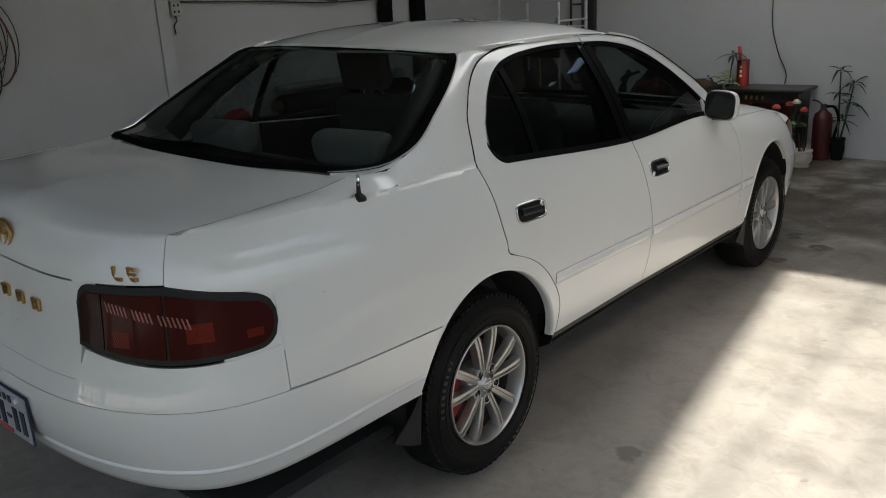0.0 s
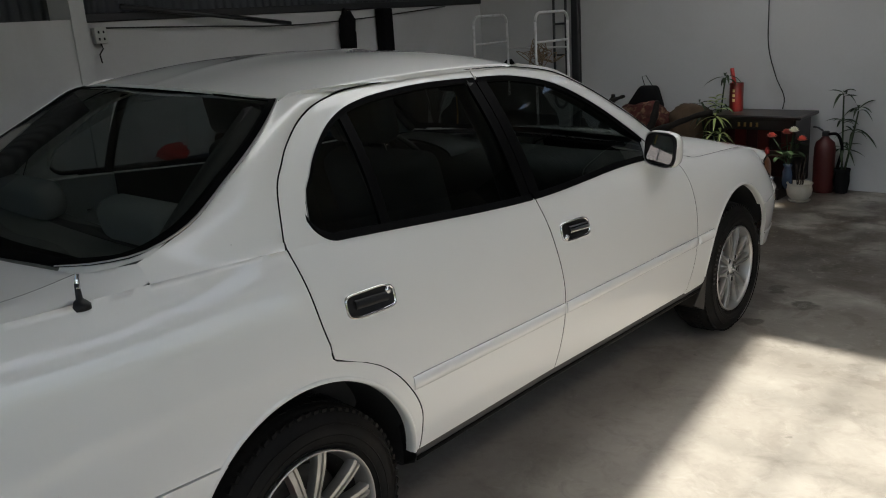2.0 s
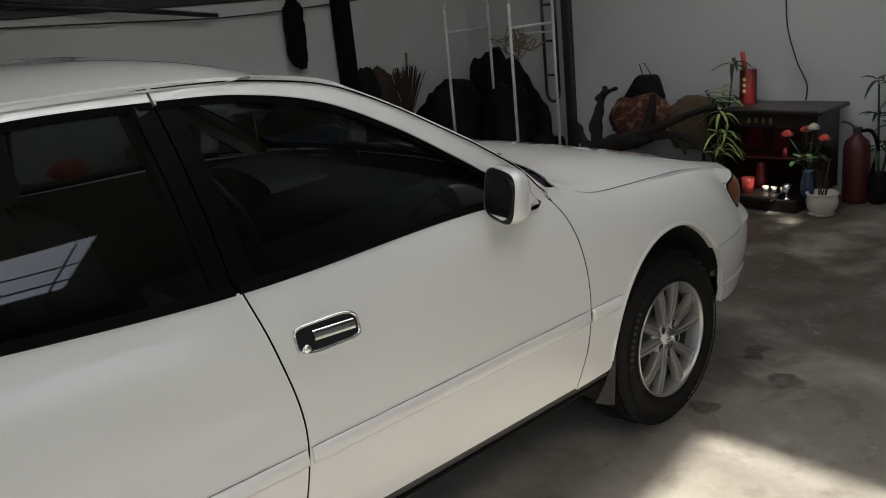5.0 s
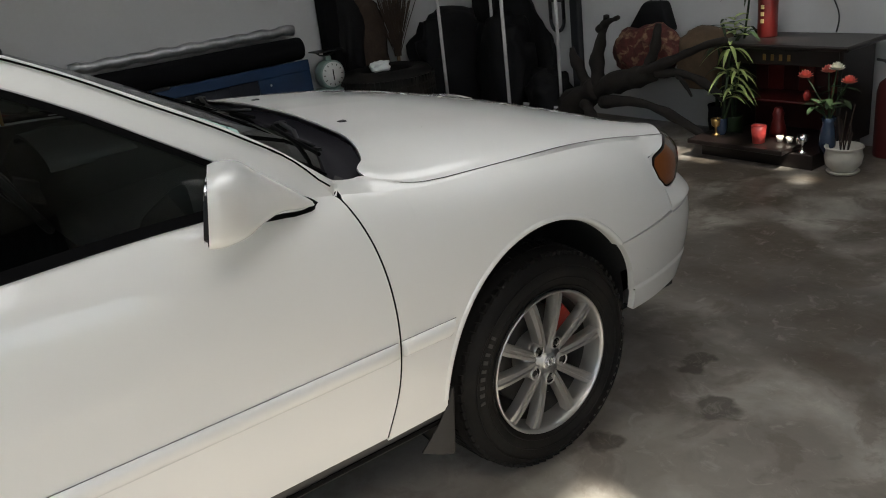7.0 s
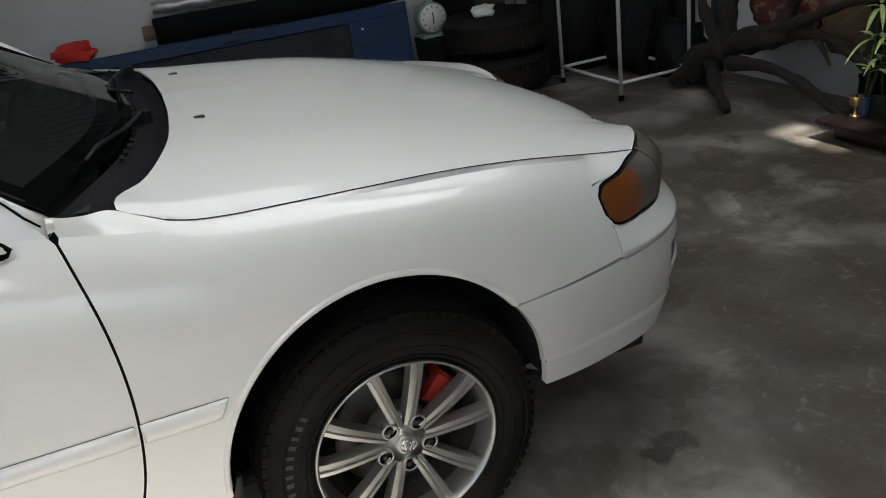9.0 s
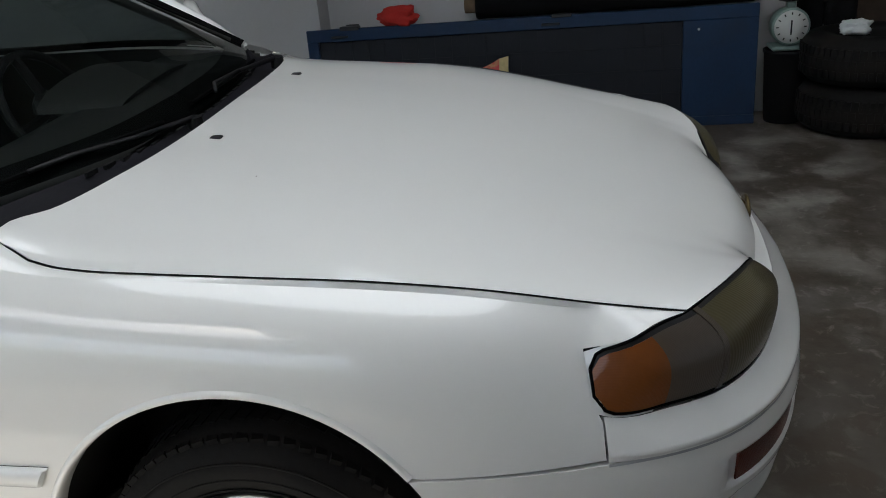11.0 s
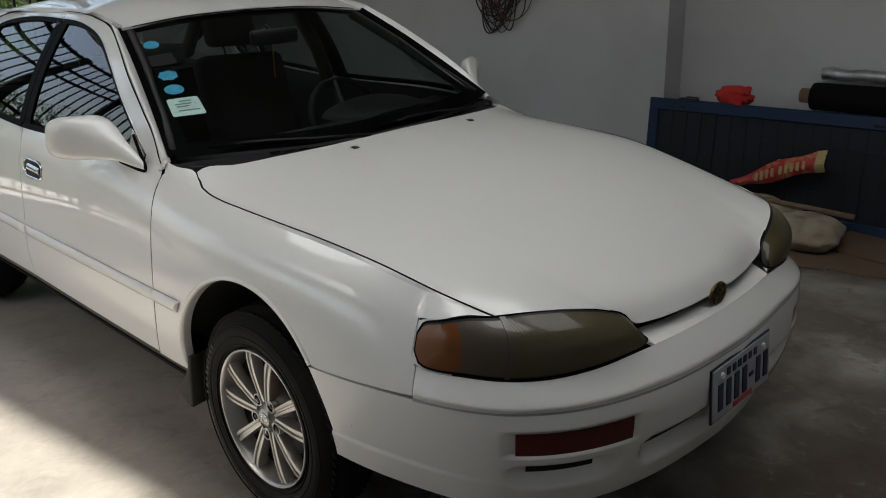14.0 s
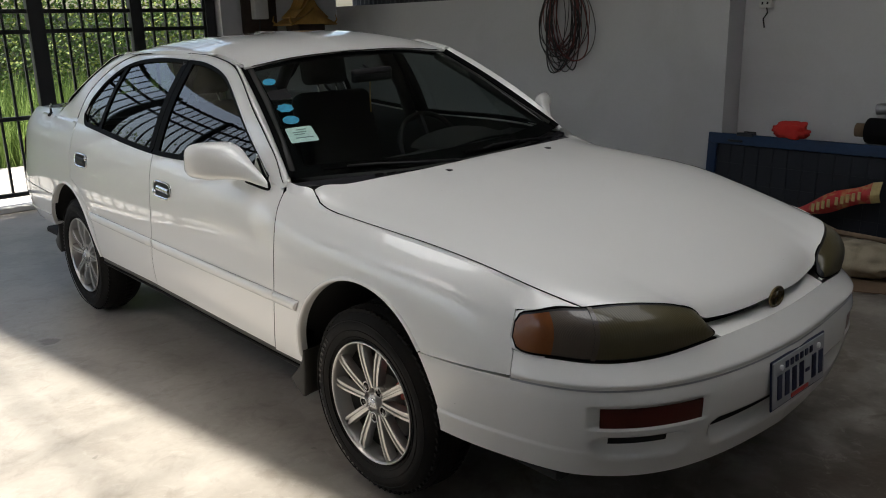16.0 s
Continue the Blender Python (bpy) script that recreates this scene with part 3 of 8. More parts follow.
def leaf_cloud(n, box_lo, box_hi, size, rng, clump=14, spread=0.22):
    """Many small folded leaves in loose clumps."""
    verts, faces = [], []
    for c in range(max(1, n // clump)):
        cc = np.array([rng.uniform(a, b) for a, b in zip(box_lo, box_hi)])
        for _ in range(clump):
            p = cc + np.array([rng.gauss(0, spread) for _ in range(3)])
            d = Vector((rng.gauss(0, 1), rng.gauss(0, 1), rng.gauss(0, 0.7))).normalized()
            s = d.cross(Vector((rng.gauss(0, 1), rng.gauss(0, 1), rng.gauss(0, 1)))).normalized()
            ln, wd = size * rng.uniform(0.6, 1.3), size * rng.uniform(0.22, 0.4)
            P = Vector(p)
            i = len(verts)
            verts += [tuple(P), tuple(P + d * ln * 0.5 + s * wd), tuple(P + d * ln), tuple(P + d * ln * 0.5 - s * wd)]
            faces.append((i, i + 1, i + 2, i + 3))
    return verts, faces


def stuff(name, verts, faces, material, label, category):
    me = bpy.data.meshes.new(name)
    me.from_pydata(verts, [], faces)
    me.materials.append(material)
    return tagged(new(name, me), label, category, kind="stuff")


rng = random.Random(4)
v, f = [], []
for _ in range(20000):
    x, y = rng.uniform(-5, 5), rng.uniform(-8.6, -6.2)
    h = rng.uniform(0.35, 0.95) * (0.8 + 0.5 * (-(y + 6) / 2.5))
    lean = (rng.gauss(0, 0.16), rng.gauss(0, 0.16))
    a = rng.uniform(0, 6.28)
    w = rng.uniform(0.004, 0.009)
    i = len(v)
    dx, dy = w * math.cos(a), w * math.sin(a)
    v += [(x - dx, y - dy, -0.2), (x + dx, y + dy, -0.2), (x + lean[0] * 0.5 + dx * 0.7, y + lean[1] * 0.5 + dy * 0.7, h * 0.6), (x + lean[0] * 0.5 - dx * 0.7, y + lean[1] * 0.5 - dy * 0.7, h * 0.6), (x + lean[0] * 1.4, y + lean[1] * 1.4, h)]
    f += [(i, i + 1, i + 2, i + 3), (i + 3, i + 2, i + 4)]
stuff("tall_grass", v, f, M_GRASS, "tall sunlit green grass beyond the gate", "grass")
v, f = leaf_cloud(42000, (-6, -10.8, -0.1), (6, -8.5, 3.1), 0.085, rng, 30, 0.24)
stuff("leafy_bushes", v, f, M_LEAF, "dense dark green bushes behind the grass", "bushes")
v, f = leaf_cloud(15000, (-6, -9.6, 0.2), (6, -8.2, 2.5), 0.062, rng, 24, 0.2)
stuff("flowering_bushes", v, f, M_LEAF2, "yellow-green sunlit leaves among the bushes", "bushes")
v, f = leaf_cloud(22000, (6.6, -6.0, -0.1), (8.6, 6.5, 1.9), 0.11, rng, 24)
stuff("hedge_bushes", v, f, M_LEAF, "dark green bushes beyond the barred side wall", "bushes")
wall("fence_wall", (-9, -11.2, -0.2), (9, -11.0, 1.9), mat("weathered_fence_blocks", (0.20, 0.19, 0.165), rough=0.9, vary=0.25, vscale=2), "weathered grey block wall behind the bushes")

# ---- the car ----
# y runs forward from the rear axle, x to the car's right, z up from the floor.
OUTLINE = [(0, -1.19), (0.2, -1.185), (0.45, -1.155), (0.64, -1.09), (0.75, -1.0), (0.81, -0.88), (0.835, -0.75), (0.853, -0.4), (0.865, 0.0), (0.873, 0.5), (0.876, 1.0), (0.875, 1.6), (0.873, 2.1), (0.872, 2.5), (0.866, 2.8), (0.845, 3.02), (0.80, 3.2), (0.722, 3.378), (0.60, 3.493), (0.44, 3.562), (0.2, 3.604), (0, 3.615)]
_o = np.array(OUTLINE)
_c = np.r_[0, np.cumsum(np.linalg.norm(np.diff(_o, axis=0), axis=1))]
_c -= _c[8]
OX, OY = Fair(_c, _o[:, 0]), Fair(_c, _o[:, 1])
S_REAR, S_FRONT = _c[0], _c[-1]
STATIONS = [S_REAR, -1.05, -0.6, 0.0, 1.0, 2.0, 2.3, 2.6, 3.0, 3.3, S_FRONT]
LEVELS = [
    [(0.05, 0.40), (0.015, 0.50), (0.0, 0.63), (0.03, 0.70), (0.07, 0.80), (0.085, 1.00), (0.13, 1.082)],
    [(0.05, 0.40), (0.012, 0.50), (0.0, 0.63), (0.012, 0.72), (0.035, 0.84), (0.06, 1.00), (0.11, 1.065)],
    [(0.045, 0.39), (0.010, 0.48), (0.0, 0.63), (0.004, 0.74), (0.022, 0.89), (0.06, 1.01), (0.11, 1.062)],
    [(0.03, 0.37), (0.006, 0.46), (0.0, 0.62), (0.006, 0.75), (0.028, 0.90), (0.06, 1.00), (0.095, 1.05)],
    [(0.025, 0.375), (0.006, 0.46), (0.0, 0.60), (0.010, 0.72), (0.034, 0.87), (0.058, 0.945), (0.076, 0.98)],
    [(0.025, 0.35), (0.006, 0.45), (0.0, 0.58), (0.006, 0.70), (0.030, 0.84), (0.068, 0.925), (0.105, 0.955)],
    [(0.025, 0.35), (0.007, 0.45), (0.0, 0.585), (0.009, 0.71), (0.036, 0.828), (0.072, 0.880), (0.102, 0.899)],
    [(0.025, 0.35), (0.008, 0.45), (0.0, 0.59), (0.012, 0.72), (0.040, 0.818), (0.078, 0.859), (0.112, 0.877)],
    [(0.035, 0.30), (0.012, 0.42), (0.0, 0.57), (0.016, 0.66), (0.045, 0.762), (0.083, 0.810), (0.124, 0.835)],
    [(0.05, 0.28), (0.015, 0.40), (0.0, 0.55), (0.012, 0.61), (0.045, 0.66), (0.065, 0.72), (0.10, 0.78)],
    [(0.05, 0.27), (0.015, 0.39), (0.0, 0.54), (0.012, 0.59), (0.045, 0.63), (0.065, 0.665), (0.085, 0.70)],
]
INS = [Spline(STATIONS, [lv[k][0] for lv in LEVELS]) for k in range(7)]
ZED = [Spline(STATIONS, [lv[k][1] for lv in LEVELS]) for k in range(7)]


SECTIONS = {}


def section(s):
    """The flank's cross-section at s, faired: heights and insets."""
    key = round(s, 5)
    if key not in SECTIONS:
        zs = np.array([float(q(s)) for q in ZED])
        ns = np.array([float(q(s)) for q in INS])
        c = np.r_[0, np.cumsum(np.hypot(np.diff(zs), np.diff(ns)))]
        q = np.linspace(0, c[-1], 121)
        z, n = Fair(c, zs)(q), Fair(c, ns)(q)
        for _ in range(140):
            z[1:-1], n[1:-1] = (z[:-2] + 2 * z[1:-1] + z[2:]) / 4, (n[:-2] + 2 * n[1:-1] + n[2:]) / 4
        SECTIONS[key] = (z, n)
    return SECTIONS[key]


def band(s, z, off=0.0):
    """The point of the car's flank at s along its outline and height z, moved out by off."""
    s = float(s)
    inset = float(np.interp(z, *section(s)))
    e = 1e-3
    tx, ty = float(OX(s + e) - OX(s - e)), float(OY(s + e) - OY(s - e))
    ln = math.hypot(tx, ty)
    nx, ny = -ty / ln, tx / ln
    if s <= S_REAR + 2e-3 or s >= S_FRONT - 2e-3:
        nx, ny = 0.0, (1.0 if s < 0 else -1.0)
    d = inset - off
    return (float(OX(s)) + nx * d, float(OY(s)) + ny * d, float(z))


def ztop(s):
    return float(ZED[6](s))


def zbot(s):
    return float(ZED[0](s))


def band_grid(sl, sr, zb, zt, nu, nv, off=0.0, zu=None, us=None, vs=None):
    """A patch of the flank between the side edges sl(z), sr(z) and the edges zb(s), zt(s)."""
    sl, sr, zb, zt = ((q if callable(q) else (lambda w, q=q: q)) for q in (sl, sr, zb, zt))
    us = np.linspace(0, 1, nu) if us is None else us
    vs = np.linspace(0, 1, nv) if vs is None else vs
    out = []
    for v in vs:
        row = []
        for u in us:
            s = None
            zz = 0.6
            for _ in range(4):
                s = float(sl(zz)) * (1 - u) + float(sr(zz)) * u
                zz = float(zb(s)) * (1 - v) + float(zt(s)) * v
            row.append(band(s, zz, off))
        out.append(row)
    return np.array(out)

G = 0.0026                      # half a panel gap
FARCH, RARCH, ARCH_R = (2.598, 0.372), (-0.003, 0.365), 0.357


def arch(s, c, r):
    d = r * r - (s - c[0]) ** 2
    return c[1] + math.sqrt(d) if d > 0 else c[1]


B_SEAM = Spline([0.37, 0.48, 0.65, 0.86, 0.98, 1.0], [1.049, 1.074, 1.103, 1.072, 1.046, 1.043])
F_SEAM = Spline([0.35, 0.5, 0.69, 0.87, 0.95, 0.97], [2.058, 2.106, 2.124, 2.100, 2.075, 2.066])
R_SEAM = Spline([0.36, 0.45, 0.51, 0.60, 0.66, 0.70, 0.735, 0.757, 0.80, 0.96, 1.05, 1.06], [0.372, 0.380, 0.378, 0.335, 0.285, 0.235, 0.165, 0.106, 0.092, 0.064, 0.052, 0.051])


def sill_z(s):
    return 0.385 if s < 1.0 else 0.385 - 0.028 * (s - 1.0) / 1.2


car = empty("sedan_car")
tagged(car, "white four-door sedan with silver alloy wheels parked on concrete", "car")


def both(name, grids, material, parent=None, label="", out=(1, 0, 0), **kw):
    """The same panel on the car's right and left flanks."""
    gs = grids if isinstance(grids, list) else [grids]
    a = skin(name, gs, material, parent or car, label, out=out, **kw)
    b = skin(name, [(mirrored(g[0]), g[1]) if isinstance(g, tuple) else mirrored(g) for g in gs], material, parent or car, label, out=(-out[0], out[1], out[2]), **kw)
    return a, b


# greenhouse side: x as a function of y and z
def belt(y):
    return np.array(band(y, ztop(y)))


def gx(y, z):
    b = belt(y)
    w = (z - b[2]) / (1.40 - b[2])
    return b[0] * (1 - w) + 0.560 * w + 0.022 * math.sin(math.pi * min(max(w, 0), 1))


def side(y, z, off=0.0):
    return (gx(y, z) + off, y, z)


# door tops: outer seam and glass edge
RAIL = Spline([0.05, 0.08, 0.14, 0.21, 0.30, 0.42, 0.60, 1.00, 1.30, 1.50, 1.62, 1.75, 1.90, 2.02, 2.06], [1.06, 1.16, 1.245, 1.305, 1.355, 1.388, 1.402, 1.405, 1.388, 1.345, 1.285, 1.205, 1.11, 1.015, 0.965])
GTOP = Spline([0.140, 0.155, 0.20, 0.30, 0.40, 0.50, 0.65, 1.00, 1.25, 1.45, 1.60, 1.75, 1.88, 1.96], [1.075, 1.13, 1.195, 1.285, 1.335, 1.358, 1.372, 1.372, 1.355, 1.305, 1.225, 1.125, 1.035, 0.975])


def gbot(y):
    b = ztop(y) + 0.014
    if y < 0.215:
        b += 0.075 * (1 - math.sqrt(max(1 - ((0.215 - y) / 0.075) ** 2, 0.0)))
    return b


def col_grid(ys, lo, hi, nv, off=0.0):
    return np.array([[side(y, lo(y) * (1 - v) + hi(y) * v, off) for y in ys] for v in np.linspace(0, 1, nv)])


# doors
def door_frame(y0, y1, n):
    ys = np.linspace(y0, y1, n)
    return col_grid(ys, lambda y: float(GTOP(y)), lambda y: float(RAIL(y)) - 0.0022, 5)


fd_low = band_grid(lambda z: B_SEAM(z) + G, lambda z: F_SEAM(z) - G, lambda s: sill_z(s), lambda s: ztop(s), 40, 24)
rd_low = band_grid(lambda z: R_SEAM(z) + G, lambda z: B_SEAM(z) - G, lambda s: sill_z(s), lambda s: ztop(s), 36, 34)
front_doors = both("front_door", [fd_low, door_frame(1.035, 1.955, 40), (col_grid(np.linspace(1.955, 2.068, 8), lambda y: ztop(y) - 0.001, lambda y: max(float(RAIL(y)) - 0.004, ztop(y)), 5), 0.0)], M_PAINT)
rd_ys = np.concatenate([np.linspace(0.142, 0.5, 26), np.linspace(0.53, 1.028, 12)])
rear_doors = both("rear_door", [rd_low, col_grid(rd_ys, lambda y: float(GTOP(y)), lambda y: float(RAIL(y)) - 0.0022, 5),
                                (col_grid(np.linspace(0.056, 0.142, 12), lambda y: ztop(y) - 0.001, lambda y: float(RAIL(y)) - 0.0018, 12), 0.0),
                                (col_grid(np.linspace(0.142, 0.26, 12), lambda y: ztop(y) - 0.001, lambda y: gbot(y) - 0.008, 4), 0.0)], M_PAINT)
# glass
fg = np.linspace(1.075, 1.955, 36)
rg = np.linspace(0.395, 1.005, 22)
qg = np.concatenate([np.linspace(0.141, 0.2, 10), np.linspace(0.215, 0.372, 10)])
GI = -0.010
for sgn, fdoor, rdoor in ((1, front_doors[0], rear_doors[0]), (-1, front_doors[1], rear_doors[1])):
    for nm, ys, dr in (("door_glass", fg, fdoor), ("door_glass", rg, rdoor), ("quarter_glass", qg, rdoor)):
        g = col_grid(ys, gbot, lambda y: max(float(GTOP(y)) - 0.004, gbot(y) + 0.001), 10, GI)
        if sgn < 0:
            g = mirrored(g)
        o = skin(nm, g, M_GLASS, dr, "dark tinted window glass", flange=0)
        o.visible_shadow = False
    # black seals round the openings, belt strips and pillar covers
    def flip(g):
        return mirrored(g) if sgn < 0 else g
    for dr, y0, y1 in ((fdoor, 1.04, 1.965), (rdoor, 0.228, 1.03)):
        ys = np.linspace(y0, y1, 30)
        if y0 < 1:
            ys = np.concatenate([np.linspace(0.1415, 0.26, 16), np.linspace(0.28, y1, 26)])
        g = np.array([[side(y, gbot(y) - 0.015 + 0.018 * v, 0.005 - 0.006 * v) for y in ys] for v in np.linspace(0, 1, 4)])
        skin("belt_seal", flip(g), M_SEAM, dr, "black rubber window seal", flange=0.01)
        ys = np.linspace(y0, y1, 40) if y0 > 1 else np.concatenate([np.linspace(0.143, 0.5, 26), np.linspace(0.53, 1.028, 12)])
        g = np.array([[side(y, float(GTOP(y)) + 0.006 - 0.016 * v, 0.002 - 0.004 * v) for y in ys] for v in np.linspace(0, 1, 3)])
        skin("top_seal", flip(g), M_SEAM, dr, "black rubber window seal", flange=0.008)
        g = np.array([[side(y, float(GTOP(y)) + 0.0095 - 0.003 * v, 0.003) for y in ys] for v in np.linspace(0, 1, 2)])
        skin("bright_strip", flip(g), M_STRIP, dr, "thin bright window strip", flange=0.004)
    g = np.array([[side(y, z, -0.004) for y in np.linspace(1.035, 1.085, 3)] for z in np.linspace(0.985, 1.378, 12)])
    skin("pillar_cover", flip(g), M_SEAM, fdoor, "black pillar cover", flange=0.01)
    g = np.array([[side(y, z, -0.004) for y in np.linspace(0.985, 1.030, 3)] for z in np.linspace(0.985, 1.378, 12)])
    skin("pillar_cover", flip(g), M_SEAM, rdoor, "black pillar cover", flange=0.01)
    g = np.array([[side(0.368 + 0.034 * u + 0.09 * (z - 1.02), z, -0.003) for u in (0, 0.5, 1)] for z in np.linspace(1.02, 1.342, 12)])
    skin("divider_bar", flip(g), M_SEAM, rdoor, "black quarter window bar", flange=0.01)
    # dark seam round the door tops
    for y0, y1, dr in ((0.052, 1.03, rdoor), (1.04, 2.066, fdoor)):
        ys = np.concatenate([np.linspace(y0, y0 + 0.16, 20), np.linspace(y0 + 0.18, y1, 40)])
        pts = [side(y, max(float(RAIL(y)) - 0.0005, ztop(y) + 0.002), 0.0002 + 0.0036 * min(max((y - 0.25) / 0.25, 0.0), 1.0)) for y in ys]
        part("frame_seal", tube([(sgn * p[0], p[1], p[2]) for p in pts], 0.0022, 6), M_SEAM, dr, "black door seam", True)
    # mirror sail
    g = np.array([[side(y, (ztop(y) + 0.004) * (1 - v) + v * float(GTOP(min(y, 1.955))), 0.002) for y in np.linspace(1.86, 1.955, 8)] for v in np.linspace(0, 1, 6)])
    skin("mirror_sail", flip(g), M_PAINT, fdoor, flange=0.01)

# side mouldings, three to a side
for sgn in (1, -1):
    fi = 0 if sgn > 0 else 1
    for dr, s0, s1, z0, z1 in ((rear_doors[fi], 0.352, 1.094, 0.603, 0.592), (front_doors[fi], 1.106, 2.112, 0.592, 0.578), (None, 2.122, 2.282, 0.578, 0.576)):
        rows = []
        for w, o in ((-0.0200, 0.0), (-0.0192, 0.004), (-0.0165, 0.008), (-0.011, 0.0115), (-0.002, 0.0135), (0.007, 0.0130), (0.0135, 0.0105), (0.0175, 0.0075), (0.0192, 0.0045), (0.0198, 0.0)):
            row = []
            for k, u in enumerate(np.linspace(0, 1, 30)):
                tip = min(1.0, (1 - abs(2 * u - 1)) * (s1 - s0) * 0.5 / 0.008 + 0.3)
                s = s0 + (s1 - s0) * u - (0.55 * (0.02 - w) * u if dr is None else 0.0)
                row.append(band(s, z0 + (z1 - z0) * u + w, o * tip + 0.0005))
            rows.append(row)
        g = np.array(rows)
        smooth_by_angle(skin("side_moulding", mirrored(g) if sgn < 0 else g, M_PAINT, dr or car, flange=0.004, out=(sgn, 0, 0)), 50)
        g = np.array([[band(s0 + (s1 - s0) * u, z0 + (z1 - z0) * u + w, 0.0009) for u in np.linspace(0, 1, 30)] for w in (0.0192, 0.0208)])
        skin("moulding_gap", mirrored(g) if sgn < 0 else g, M_SEAM, dr or car, "thin dark gap over the moulding", flange=0, out=(sgn, 0, 0))

# front fenders: behind the arch, over it and over the lamp
def fender_low(s):
    d = abs(s - FARCH[0])
    a = arch(s, FARCH, ARCH_R) if d < ARCH_R + 1e-6 else 0.0
    return max(a, 0.583) if s > FARCH[0] + 0.2 else (a if d < ARCH_R + 1e-6 else 0.583)


def s_at(y, z):
    q = np.linspace(3.0, 3.4, 81)
    return float(np.interp(y, [band(t, z)[1] for t in q], q))


S_LAMP, S_UP = s_at(3.168, 0.71), s_at(3.192, 0.62)
def fender_end(z):
    w = min(max((0.675 - z) / 0.03, 0), 1)
    return (S_LAMP - 0.004) * (1 - w) + (S_UP - 0.003) * w


fs = [FARCH[0] - ARCH_R * math.cos(a) for a in np.linspace(0.0, math.pi * 0.72, 44)]
over = np.array([[band(s, fender_low(s) * (1 - v) + ztop(s) * v) for s in fs] for v in np.linspace(0, 1, 26)])
ahead = band_grid(fs[-1], fender_end, lambda s: fender_low(s), lambda s: ztop(s), 14, 26)
sl = FARCH[0] - ARCH_R
behind = band_grid(lambda z: F_SEAM(z) + G, lambda z: FARCH[0] - math.sqrt(max(ARCH_R**2 - (FARCH[1] - z) ** 2, 0)) if z < FARCH[1] else sl, lambda s: 0.352, lambda s: FARCH[1] + 0.0, 10, 5)
behind_up = band_grid(lambda z: F_SEAM(z) + G, lambda z: sl, lambda s: FARCH[1], lambda s: ztop(s), 10, 26)
HOOD_SIDE = [(0.746, 2.262, 0.917), (0.750, 2.30, 0.907), (0.752, 2.36, 0.899), (0.752, 2.47, 0.892), (0.747, 2.65, 0.881), (0.737, 2.82, 0.868), (0.714, 3.0, 0.841), (0.690, 3.19, 0.803), (0.661, 3.322, 0.774)]
# the fender's crest meets the hood seam
crest_s = np.concatenate([np.linspace(2.0785, 2.262, 22), np.linspace(2.28, S_LAMP - 0.004, 38)])
crest_a = np.array([band(s, ztop(s)) for s in crest_s])
lamp_top_rear = [band(S_LAMP - 0.003, 0.745), (0.735, 3.225, 0.763), (0.700, 3.275, 0.776), (0.663, 3.318, 0.775)]
hs = through_points(HOOD_SIDE, 60)


def seam_at(y):
    return np.array([np.interp(y, hs[:, 1], hs[:, k]) for k in range(3)])


cowl_edge = through_points([(0.748, 2.070, 0.9755), (0.753, 2.100, 0.967), (0.748, 2.130, 0.961), (0.721, 2.174, 0.952), (0.734, 2.222, 0.932), (0.749, 2.262, 0.916)], 40)
top_strip = []
for v in np.linspace(0, 1, 5):
    row = []
    for p in crest_a:
        if p[1] > 2.2625:
            q = seam_at(p[1]) + np.array([0.003, 0, -0.001])
        else:
            q = np.array([np.interp((p[1] - crest_a[0][1]) / (2.262 - crest_a[0][1]), np.linspace(0, 1, 40), cowl_edge[:, k]) for k in range(3)])
        m = p * (1 - v) + q * v
        m[2] += 0.05 * abs(p[0] - q[0]) * math.sin(math.pi * v)
        row.append(m)
    top_strip.append(row)
col = ahead[:, -1]
cap_left = np.concatenate([col[col[:, 2] > 0.741], np.array(top_strip)[1:, -1]])
cap_end = np.array([0.664, 3.3195, 0.7745])
cap_top = np.array([seam_at(y) + np.array([0.003, 0, -0.001]) for y in np.linspace(cap_left[-1][1], 3.3195, 12)])
cap_top[-1] = cap_end
cap_low = through_points([tuple(cap_left[0])] + lamp_top_rear[1:-1] + [tuple(cap_end)], 12)
lamp_cap = coons(cap_low, cap_top, cap_left, np.repeat(cap_end[None], len(cap_left), axis=0))
# arch lips
def lip(c, r, a0, a1, s_off=0.0):
    rows = []
    for dr_, o in ((0.011, 0.0), (0.007, 0.004), (0.0, 0.004), (-0.004, -0.010), (-0.004, -0.03)):
        row = []
        for a in np.linspace(a0, a1, 48):
            s, z = c[0] - (r + dr_) * math.cos(a), c[1] + (r + dr_) * math.sin(a)
            row.append(band(s, max(z, zbot(s)), o))
        rows.append(row)
    return np.array(rows)


both("front_fender", [over, ahead, behind, behind_up, (np.array(top_strip), 0.0), (lamp_cap, 0.0), lip(FARCH, ARCH_R, 0.03, math.pi * 0.80)], M_PAINT)

# rear quarters: over the arch to the tail lamp, a strip before the door, pillar and deck edge
def quarter_low(s):
    d = abs(s - RARCH[0])
    a = arch(s, RARCH, ARCH_R) if d < ARCH_R else 0.0
    return max(a, 0.632 + 0.018 * min(max(-s - 0.24, 0), 0.58) / 0.58) if s < RARCH[0] else a


qs = list(np.linspace(-0.815, -0.36, 14)) + [RARCH[0] - ARCH_R * math.cos(a) for a in np.linspace(0.35, math.pi * 0.585, 30)]
s_end = qs[-1]


def quarter_s(s, z):
    """Columns near the door end on its seam."""
    if s < -0.2:
        return s
    lim = float(R_SEAM(z)) - G if z > 0.757 else s_end + (float(R_SEAM(0.757)) - G - s_end) * min(max((z - 0.709) / 0.048, 0), 1)
    return -0.2 + (s + 0.2) * (lim + 0.2) / (s_end + 0.2)


